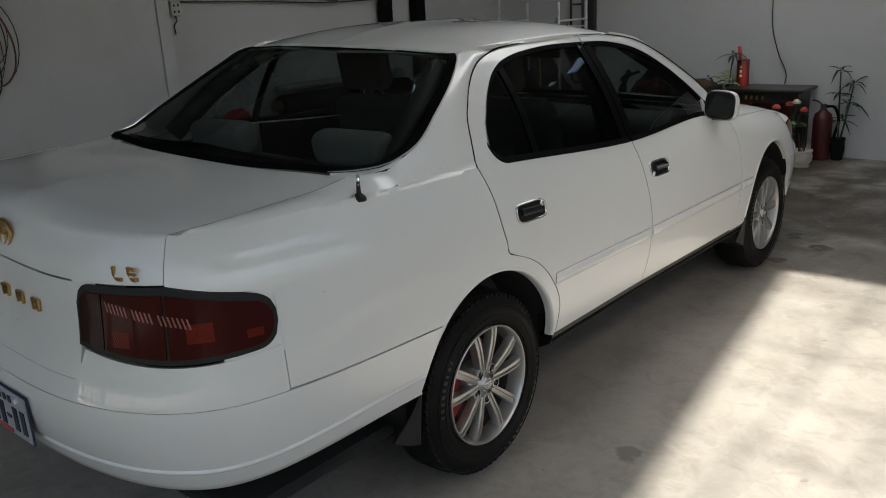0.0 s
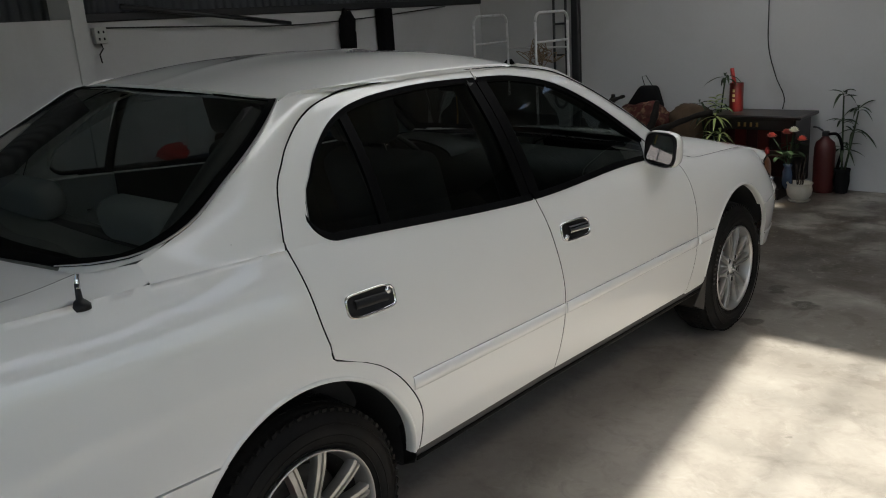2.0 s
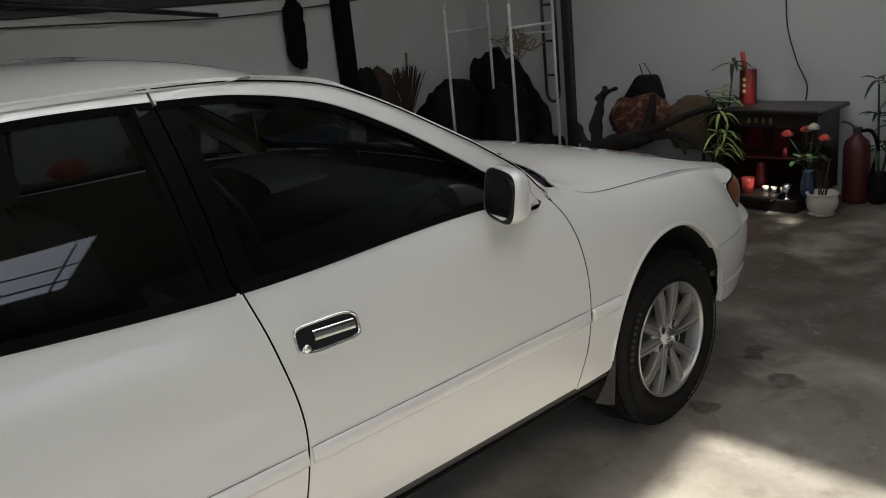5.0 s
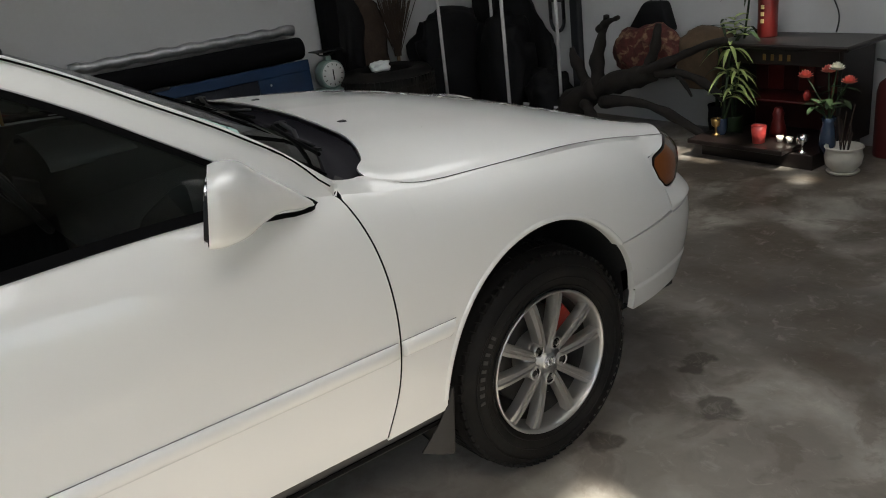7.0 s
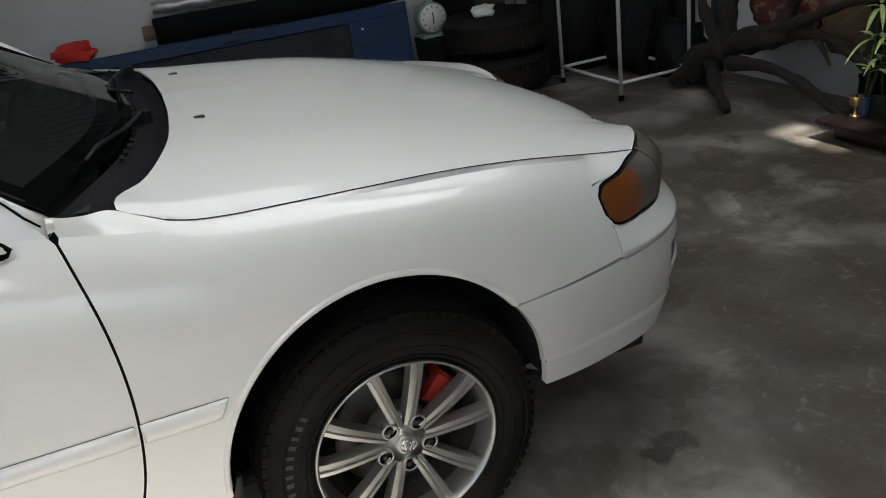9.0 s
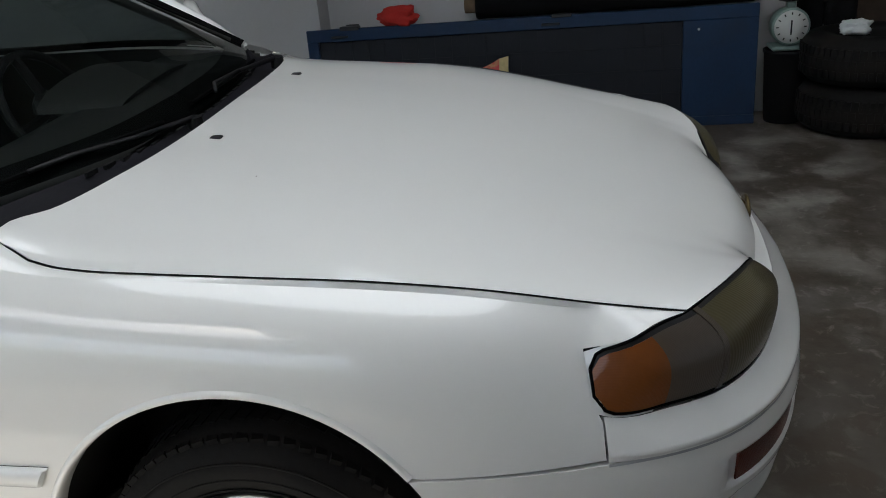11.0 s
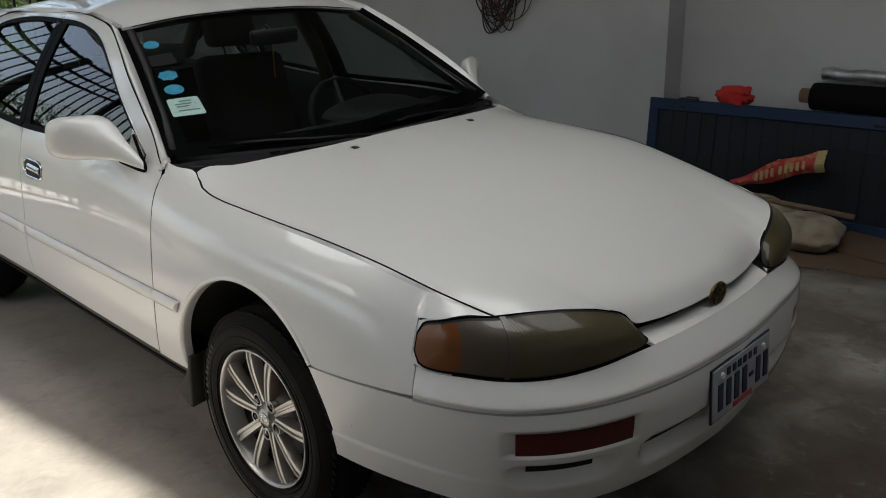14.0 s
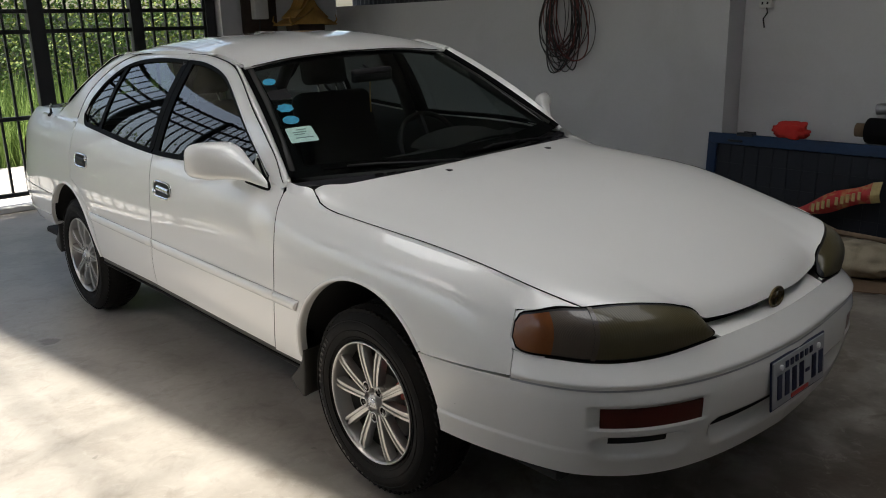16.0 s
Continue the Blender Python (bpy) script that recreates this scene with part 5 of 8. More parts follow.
rb = np.array([[band(s, rb_bot(s) * (1 - v) + rb_top(s) * v, 0.003) for s in rb_ss] for v in np.linspace(0, 1, 16)])
for i, v in enumerate(np.linspace(0, 1, 16)):
    for j in range(10):
        z = rb[i, -1 - j, 2]
        s_edge = RARCH[0] - math.sqrt(max(ARCH_R**2 - (z - RARCH[1]) ** 2, 0.0))
        s = s_edge + (rb_ss[-11] - s_edge) * j / 10
        rb[i, -1 - j] = band(s, rb_bot(s) * (1 - v) + rb_top(s) * v, 0.003)
rb_up_s = np.concatenate([np.linspace(S_REAR, -1.12, 22), np.linspace(-1.09, -0.8185, 14)])
rb_up = np.array([[band(s, (rb_top(s) + 0.001) * (1 - v) + (min(tail_z(max(s, s_in), 0), 0.80) - 0.006 if s > s_in else 0.705) * v, 0.001) for s in rb_up_s] for v in np.linspace(0, 1, 6)])
rb_lip = np.array([[band(s, rb_bot(s) + 0.055 + 0.016 * v, 0.003 + 0.007 * math.sin(math.pi * v)) for s in rb_ss] for v in np.linspace(0, 1, 5)])
rb_under = np.array([[tuple(np.array(band(s, rb_bot(s), 0.003)) * (1 - v) + np.array((0.75 * band(s, rb_bot(s))[0], max(band(s, rb_bot(s))[1], -1.0) if s < -1 else band(s, rb_bot(s))[1], rb_bot(s) - 0.03)) * v) for s in rb_ss] for v in np.linspace(0, 1, 4)])
inner_back = np.array([[band(s, 0.86 + 0.10 * v, -0.003) for s in np.linspace(-1.43, -1.33, 6)] for v in np.linspace(0, 1, 5)])
both("panel_corner", inner_back, M_PAINT, flange=0, out=(0, -1, 0))
skin("rear_bumper", [whole(rb), whole(rb_up), whole(rb_lip), whole(rb_under)], M_PAINT, car, "white rear bumper", flange=0.02, out=(0, -1, 0))


def plate(y, zc, facing, parent, tilt=0.0):
    """A registration plate: white sheet, dark frame, and bars in place of its characters."""
    m = Matrix.Translation((0, y, zc)) @ Euler((tilt, 0, 0 if facing > 0 else math.pi)).to_matrix().to_4x4()
    p = part("number_plate", box((-0.172, -0.006, -0.078), (0.172, 0.0, 0.078), 0.003, 1, m), M_INK, parent, "white registration plate with dark blue bars")
    part("plate_face", box((-0.166, -0.002, -0.072), (0.166, 0.003, 0.072), 0.002, 1, m), M_PLATE, p)
    for k, x in enumerate((-0.138, -0.092, -0.010, 0.036, 0.082, 0.128)):
        part("bar", box((x - 0.013, 0.003, -0.048), (x + 0.013, 0.0055, 0.026), 0.0, 1, m), M_INK, p)
    part("bar", box((-0.062, 0.003, -0.016), (-0.038, 0.0055, -0.006), 0.0, 1, m), M_INK, p)
    for k, x in enumerate(np.linspace(-0.07, 0.085, 6)):
        part("bar", box((x - 0.010, 0.003, 0.038), (x + 0.007, 0.0055, 0.058), 0.0, 1, m), M_INK, p)
    part("bar", box((-0.055, 0.003, -0.066), (0.055, 0.0055, -0.055), 0.0, 1, m), M_REDINK, p)
    for x in (-0.12, 0.12):
        part("bolt", lathe([(0.0, 0.010), (0.008, 0.009), (0.009, 0.002)], 12, axis="Y"), M_WHITE, p).matrix_local = m @ Matrix.Translation((x, 0, 0.045))
    return p


plate(-1.197, 0.53, -1, car, 0.0)
FB_S0 = FARCH[0] + 0.31
fb_ss = np.concatenate([np.linspace(FB_S0, 3.15, 10), np.linspace(3.17, S_FRONT, 84)])


def fb_top(s):
    return 0.580 - 0.008 * min(max(s - 2.93, 0), 0.5) / 0.5


def fb_bot(s):
    return float(np.interp(s, [2.93, 3.1, 3.35, 3.7, S_FRONT], [0.352, 0.335, 0.312, 0.300, 0.295]))


fb_vs = np.linspace(0, 1, 58)


def step(a, b, q):
    w = min(max((q - a) / (b - a), 0.0), 1.0)
    return w * w * (3 - 2 * w)


def fb_off(s, v):
    """How far the lower bumper stands out: scoops under the lens and in the middle, a seat for the lens, a crease towards the wheel."""
    x = float(OX(s))
    off = 0.002
    off += 0.006 * (1 - step(0.29, 0.315, v)) * step(0.66, 0.80, x)
    off -= 0.010 * step(0.424, 0.430, x) * (1 - step(0.704, 0.712, x)) * step(0.585, 0.60, v) * (1 - step(0.82, 0.835, v))
    for x0, x1, e0, e1, v0, v1, deep in ((0.46, 0.715, 0.05, 0.03, 0.20, 0.50, 0.030), (-0.5, 0.415, 0.01, 0.05, 0.18, 0.545, 0.036)):
        across = step(x0, x0 + e0, x) * (1 - step(x1 - e1, x1, x))
        bend = 0.10 * (1 - across)
        off -= deep * across * step(v0 + bend, v0 + 0.20, v) * (1 - step(v1 - 0.035, v1, v + bend * 0.5))
    return off


fb = np.array([[band(s, fb_bot(s) * (1 - v) + fb_top(s) * v, fb_off(s, v)) for s in fb_ss] for v in fb_vs])
# arch edge of the bumper follows the wheel opening
for i, v in enumerate(fb_vs):
    for j in range(8):
        z = fb[i, j, 2]
        s_edge = FARCH[0] + math.sqrt(max(ARCH_R**2 - (z - FARCH[1]) ** 2, 0.0))
        s = s_edge + (fb_ss[8] - s_edge) * j / 8
        fb[i, j] = band(s, fb_bot(s) * (1 - v) + fb_top(s) * v, fb_off(s, v))


whole_fb = np.concatenate([fb, mirrored(fb)[:, 1:]], axis=1)
up_ss = np.concatenate([np.linspace(S_UP, 3.40, 8), np.linspace(3.42, S_FRONT, 30)])
LAMP_LOW = Spline([3.17, S_UP, 3.33, 3.47, 3.65, 3.80, 3.90, S_FRONT + 0.01], [0.668, 0.654, 0.643, 0.638, 0.645, 0.657, 0.660, 0.660])
fb_up = np.array([[band(s, (fb_top(s) + 0.0030) * (1 - v) + (float(LAMP_LOW(s)) - 0.004) * v, 0.015 * (1 - v**1.4) * (0.40 + 0.60 * step(0.0, 0.2, v)) * min(1.0, 0.25 + (s - S_UP) / 0.10)) for s in up_ss] for v in (0, 0.03, 0.07, 0.12, 0.18, 0.26, 0.36, 0.48, 0.6, 0.72, 0.86, 1.0)])
whole_up = np.concatenate([fb_up, mirrored(fb_up)[:, 1:]], axis=1)
fb_under = np.array([[tuple(np.array(band(s, fb_bot(s), 0.002)) * (1 - v) + np.array((band(s, fb_bot(s))[0] * 0.9, min(band(s, fb_bot(s))[1], 3.45) - 0.05 * v, fb_bot(s) + 0.004)) * v) for s in fb_ss[3:]] for v in np.linspace(0, 1, 3)])
bmf = bmesh.new()
add_skin(bmf, whole_fb, 0.02, (0, 1, 0))
groove = np.array([[band(s, fb_top(s) - 0.0035 + 0.0055 * v, 0.0030) for s in up_ss] for v in (0, 1)])
add_skin(bmf, whole_up, 0.012, (0, 1, 0.3))
add_skin(bmf, np.concatenate([fb_under, mirrored(fb_under)[:, 1:]], axis=1), 0.0, (0, 0, -1))
fbump = part("front_bumper", bmf, M_PAINT, car, "white front bumper with red-brown lenses and dark intakes", True)
# flat strip in the plate's grey paints the soft shade under the ledge
skin("bumper_groove", np.concatenate([groove, mirrored(groove)[:, 1:]], axis=1), M_PLATE, fbump, "shaded groove along the bumper", flange=0, out=(0, 1, 0))

def s_of_x(x):
    q = np.linspace(3.1, S_FRONT, 400)
    return float(np.interp(-x, -OX(q), q))


for sgn in (1, -1):
    def fl(g):
        return mirrored(g) if sgn < 0 else g
    sa, sb = s_of_x(0.694), s_of_x(0.436)
    g = np.array([[band(s, (fb_bot(s) * 0.405 + fb_top(s) * 0.595) * (1 - v) + (fb_bot(s) * 0.195 + fb_top(s) * 0.805) * v, -0.004) for s in np.linspace(sa, sb, 14)] for v in np.linspace(0, 1, 6)])
    skin("bumper_lens", fl(g), M_LENS_TURN, fbump, "red-brown bumper lens", flange=0.012, out=(0, 1, 0))
    g = np.array([[band(s, fb_bot(s) * (1 - v) + fb_top(s) * v, -0.0255) for s in np.linspace(s_of_x(0.675), s_of_x(0.525), 12)] for v in np.linspace(0.335, 0.45, 4)])
    skin("intake", fl(g), M_DARK, fbump, "black bumper intake", flange=0, out=(0, 1, 0))
mouth = np.array([[band(s, fb_bot(s) * (1 - v) + fb_top(s) * v, -0.0315) for s in np.linspace(s_of_x(0.36), S_FRONT, 14)] for v in np.linspace(0.365, 0.50, 5)])
skin("intake", np.concatenate([mouth, mirrored(mouth)[:, 1:]], axis=1), M_DARK, fbump, "black bumper intake", flange=0, out=(0, 1, 0))
plate(3.618, 0.478, 1, car, radians(4))
# slot between bonnet and bumper
slot_a = through_points([(0, 3.500, 0.672), (0.17, 3.493, 0.672), (0.325, 3.470, 0.676)], 14)
slot_s = np.linspace(S_FRONT, s_of_x(0.325), 14)
slot_b = np.array([band(s, float(LAMP_LOW(s)) - 0.004, -0.001) for s in slot_s])
skin("grille_recess", whole(ruled(slot_a, slot_b, 3)), M_PAINT, car, "white recessed strip under the bonnet lip", flange=0.01, out=(0, 1, 1))
lip_a = through_points([(0, 3.524, 0.686), (0.17, 3.514, 0.686), (0.328, 3.486, 0.688)], 14)
# the shadow line below the lip is drawn as a black strip
skin("grille_shadow_strip", whole(ruled(slot_a, lip_a - np.array([0, 0.012, 0]), 3)), M_SEAM, car, "black strip under the bonnet lip", flange=0.004, out=(0, 1, 0))

# headlamps
LT = [band(S_LAMP + 0.002, 0.740), (0.735, 3.225, 0.759), (0.700, 3.275, 0.771), (0.661, 3.319, 0.772), (0.59, 3.373, 0.778), (0.50, 3.423, 0.771), (0.42, 3.456, 0.753), (0.366, 3.475, 0.730), (0.336, 3.488, 0.690)]
lt = through_points(LT, 48)
low_s = np.linspace(S_LAMP + 0.003, s_of_x(0.335), 48)
lb_ = np.array([band(s, float(LAMP_LOW(s)) + 0.002, 0.0) for s in low_s])
lamp_g = ruled(lb_, lt, 10)
for i in range(10):
    w = math.sin(math.pi * i / 9)
    lamp_g[i] += np.outer(np.sin(np.pi * np.linspace(0, 1, 48)) ** 0.5 * w, np.array([0.009, 0.030, 0.015]))
# its rear end is rounded; body colour and a black gasket lie round the curve
lamp_sq = lamp_g.copy()
along = np.r_[0, np.cumsum(np.linalg.norm(np.diff(lamp_sq.mean(axis=0), axis=0), axis=1))]
for j in range(48):
    e = min(along[j] / 0.034, 1.0)
    h = 0.48 + 0.52 * math.sqrt(max(1 - (1 - e) ** 2, 0.0))
    h *= {47: 0.42, 46: 0.72, 45: 0.88, 44: 0.96}.get(j, 1.0)
    mid_ = lamp_sq[:, j].mean(axis=0)
    lamp_g[:, j] = mid_ + (lamp_sq[:, j] - mid_) * h
back_ = lamp_sq[:, :8].copy()
back_[:, 0] -= (back_[:, 1] - back_[:, 0]) * 0.9
back_[-1] += (back_[-1] - back_[-2]) * 0.55
back_[0] += (back_[0] - back_[1]) * 0.5
both("lamp_surround", back_ - np.array([0.0007, 0.0005, 0]), M_PAINT, flange=0, out=(1, 0.5, 0))
edge = lamp_sq[0, 43:48].copy()
both("lamp_surround", ruled(edge, lamp_g[0, 43:48], 3) - np.array([0.003, 0.004, 0]), M_PAINT, flange=0.006, out=(1, 0.5, 0))
ring = np.concatenate([lamp_g[::-1, 0], lamp_g[0, 1:], lamp_g[1:, -1], lamp_g[-1, ::-1]])
for sg in (1, -1):
    part("lamp_gasket", tube([(sg * q[0], q[1], q[2]) for q in ring], 0.0028, 6), M_SEAM, car, "black lamp gasket", True)
frames_ = both("headlamp", lamp_g + np.array([0.0004, 0.0004, 0]), M_TRIMBLACK, label="yellowed wraparound headlamp with an amber corner", out=(0.5, 1, 0))
for i, fo in enumerate(frames_):
    for j0, j1, mtl, lb in ((0, 8, M_LENS_AMBER, "amber indicator lens"), (8, 16, M_LENS_SMOKE, "smoky corner lens"), (17, 46, M_LENS_HEAD, "yellowed headlight lens")):
        g = lamp_g[:, j0:j1 + 1].copy()
        at_ = np.linspace(0.3, 8.45 if j0 < 16 else 8.6, 10)
        lo_, fr_ = np.floor(at_).astype(int), (at_ % 1.0)[:, None, None]
        g = g[lo_] * (1 - fr_) + g[lo_ + 1] * fr_ + np.array([0.0025, 0.003, 0.0005])
        skin("lens", mirrored(g) if i else g, mtl, fo, lb, flange=0.006, out=(0.5 if not i else -0.5, 1, 0))
    g = np.stack([lamp_g[:, 16], lamp_g[:, 17]], axis=1) + np.array([0.002, 0.004, 0.001])
    skin("lens_rib", mirrored(g) if i else g, M_LENS_SMOKE, fo, "clear divider rib", flange=0.006, out=(0.5, 1, 0))

# sills, underbody and wheel wells
sill = np.array([[tuple(np.array(band(s, sill_z(s) + 0.006)) + np.array(o)) for s in np.linspace(0.37, 2.24, 30)] for o in ((-0.012, 0, 0), (-0.010, 0, -0.03), (-0.02, 0, -0.055), (-0.08, 0, -0.085), (-0.2, 0, -0.09))])
both("sill", sill, M_SILL, label="dusty black sill", flange=0.0)
sill2 = np.array([[tuple(np.array(band(s, sill_z(s) - 0.002)) + np.array(o)) for s in np.linspace(0.37, 2.24, 30)] for o in ((-0.003, 0, -0.022), (-0.004, 0, -0.034), (-0.010, 0, -0.038))])
both("sill_seam", sill2, M_SEAM, label="black sill seam", flange=0.004)
part("underbody", box((-0.72, -0.95, 0.27), (0.72, 3.30, 0.31), 0.01), M_DARK, car, "black underbody")
for c in (FARCH, RARCH):
    for sgn in (1, -1):
        bm = bmesh.new()
        r = ARCH_R + 0.012
        rows = []
        for x in (0.838, 0.72, 0.52):
            rows.append([(sgn * min(x, 0.838 if 0.25 < a < math.pi - 0.25 else 0.79), c[0] - r * math.cos(a), max(c[1] + r * math.sin(a), 0.25)) for a in np.linspace(-0.12, math.pi + 0.12, 40)])
        add_skin(bm, np.array(rows), 0, (0, 0, -1))
        ctr = bm.verts.new((sgn * 0.52, c[0], c[1]))
        ring = [bm.verts.new(p) for p in rows[-1]]
        for a, b in zip(ring, ring[1:]):
            bm.faces.new((ctr, a, b))
        part("wheel_well", bm, M_DARK, car, "black wheel well lining", True)

# black backing behind the door and bonnet gaps
for fn, z0, z1 in ((F_SEAM, 0.36, 0.95), (B_SEAM, 0.385, 0.98), (R_SEAM, 0.39, 1.05)):
    g = np.array([[band(float(fn(z)) + d, z, o_) for d, o_ in ((-0.016, -0.012), (-G, -0.0012), (G, -0.0012), (0.016, -0.012))] for z in np.linspace(z0, z1, 30)])
    both("gap_seal", g, M_SEAM, label="black door gap seal", flange=0)
g = np.array([[tuple(p + np.array([d, 0, -0.016])) for p in hs] for d in (-0.022, 0.016)])
g = np.array([[tuple(p * np.array([0.9955 if d == 0 else 1.0, 1, 1]) + np.array([d, 0, 0.0])) for p in hs] for d in (0.0, 0.0032)])
both("bonnet_seal", g, M_SEAM, label="black bonnet gap seal", flange=0, out=(0, 0, 1))

seam_c = through_points([(0.746, 2.068, 0.977), (0.757, 2.071, 0.967), tuple(np.array(band(2.075, ztop(2.075))) + np.array([0.0, 0.0, 0.0]))], 12)
both("gap_seal", ruled(seam_c + np.array([0, -0.0035, -0.001]), seam_c + np.array([0, 0.0035, -0.001]), 2), M_SEAM, label="black fender gap seal", flange=0, out=(0, 0, 1))
g = np.array([[tuple(p + np.array([d, 0, 0.0])) for p in through_points(TRUNK_SIDE[:-1] + [tuple(lid_r[-1])], 40)] for d in (-0.0005, 0.0032)])
both("lid_seal", g, M_SEAM, label="black lid gap seal", flange=0, out=(0, 0, 1))

tail_h = r_edge[r_edge[:, 0] > 0.68] * np.array([0.9955, 1, 1])
tail_h = through_points([tuple(q) for q in tail_h], 10)
tail_f = through_points([tuple(q) for q in cowl_edge[24:]], 10)
both("bonnet_seal", ruled(tail_h, tail_f, 2) - np.array([0, 0, 0.002]), M_SEAM, label="black bonnet gap seal", flange=0, out=(0, 0, 1))

# mud flaps: a curved sheet behind the wheel whose outer edge flares back under the sill
def flap(y_top, z_top, z_low, sgn, width, back, flare, x_out, mtl):
    rows = []
    for v in np.linspace(0, 1, 10):
        z = z_top + (z_low - z_top) * v
        fl_ = flare * v ** 1.7
        row = [(x_out - 0.004 - 0.004 * v, y_top - back * v - fl_ - 0.006, z + 0.05 * v * flare / 0.1), (x_out + 0.001, y_top - back * v - fl_ * 0.5 - 0.004, z + 0.02 * v), (x_out, y_top - back * v - 0.003, z)]
        row += [(x_out - 0.004 - q, y_top - back * v + 0.004 - 0.012 * math.sin(math.pi * q / width), z) for q in np.linspace(0, width, 5)]
        rows.append([(sgn * x, y, z) for x, y, z in row])
    bm = bmesh.new()
    add_skin(bm, np.array(rows), 0.006, (0, 1, 0))
    return part("mud_flap", bm, mtl, car, "dusty black mud flap", True)


for sgn in (1, -1):
    flap(2.262, 0.405, 0.225, sgn, 0.16, 0.02, 0.085, 0.855, M_FLAP)
    flap(-0.335, 0.44, 0.27, sgn, 0.20, 0.02, 0.10, 0.828, M_TRIMBLACK)

# wing mirrors
def wing_mirror(sgn, door):
    # one smooth loft from the rim forwards to the pointed foot: place, half width, half height, sweep
    sect = np.array([(0.882, 1.752, 1.033, 0.086, 0.064, -0.036), (0.884, 1.780, 1.032, 0.090, 0.068, -0.038), (0.877, 1.822, 1.027, 0.083, 0.063, -0.036), (0.852, 1.866, 1.014, 0.058, 0.047, -0.026), (0.822, 1.920, 0.993, 0.029, 0.030, -0.012), (0.801, 1.972, 0.965, 0.015, 0.017, -0.006), (0.790, 2.010, 0.945, 0.003, 0.004, 0.0)])
    curves = [Spline(np.arange(7), sect[:, k]) for k in range(6)]
    rows = []
    for t in np.linspace(0, 2 * math.pi, 41):
        c, s = math.cos(t), math.sin(t)
        row = []
        for u in np.linspace(0, 6, 30):
            cx, cy, cz, hx, hz, sw = (float(q(u)) for q in curves)
            if sgn < 0:
                cx, cy = cx + 0.05 * (1 - u / 6), cy + 0.04 * (1 - u / 6)
            e = 0.5 + 0.06 * u
            ex = abs(c) ** e * (1 if c > 0 else -1)
            ez = abs(s) ** e * (1 if s > 0 else -1)
            row.append((sgn * (cx + hx * ex), cy + 0.012 * ez * max(1 - u / 3, 0) + sw * ex, cz + hz * ez))
        rows.append(row)
    bm = bmesh.new()
    add_skin(bm, np.array(rows), 0, (0, 1, 0))
    o = part("wing_mirror", bm, M_PAINT, door, "white wing mirror", True)
    for nm, sc, mtl, dy in (("mirror_rim", 0.97, M_TRIMBLACK, -0.001), ("mirror_glass", 0.86, M_MIRROR, -0.004)):
        bm = bmesh.new()
        vs = []
        for t in np.linspace(0, 2 * math.pi, 33)[:-1]:
            c, s = math.cos(t), math.sin(t)
            ex = abs(c) ** 0.55 * (1 if c > 0 else -1)
            ez = abs(s) ** 0.55 * (1 if s > 0 else -1)
            vs.append(bm.verts.new((sgn * (0.882 + (0.05 if sgn < 0 else 0) + 0.086 * sc * ex), 1.752 + (0.04 if sgn < 0 else 0) + dy + 0.012 * ez - 0.036 * ex, 1.033 + 0.062 * sc * ez)))
        f = bm.faces.new(vs)
        r = bmesh.ops.extrude_face_region(bm, geom=[f])
        for v in r["geom"]:
            if isinstance(v, bmesh.types.BMVert):
                v.co.y += 0.01
        part(nm, bm, mtl, door, "mirror glass" if nm == "mirror_glass" else "black mirror rim")
    # black gasket round the foot
    pts = [side(1.88, float(GTOP(1.88)) - 0.004, 0.005), side(1.95, float(GTOP(1.95)) - 0.006, 0.008), (0.789, 2.004, 0.953), (0.793, 2.013, 0.944), (0.790, 2.0, 0.937), (0.798, 1.93, 0.943), (0.806, 1.87, 0.952)]
    part("gasket", tube([(sgn * p[0], p[1], p[2]) for p in through_points(pts, 26)], 0.0055, 6), M_SEAM, door, "black mirror gasket", True)


wing_mirror(1, front_doors[0])
wing_mirror(-1, front_doors[1])

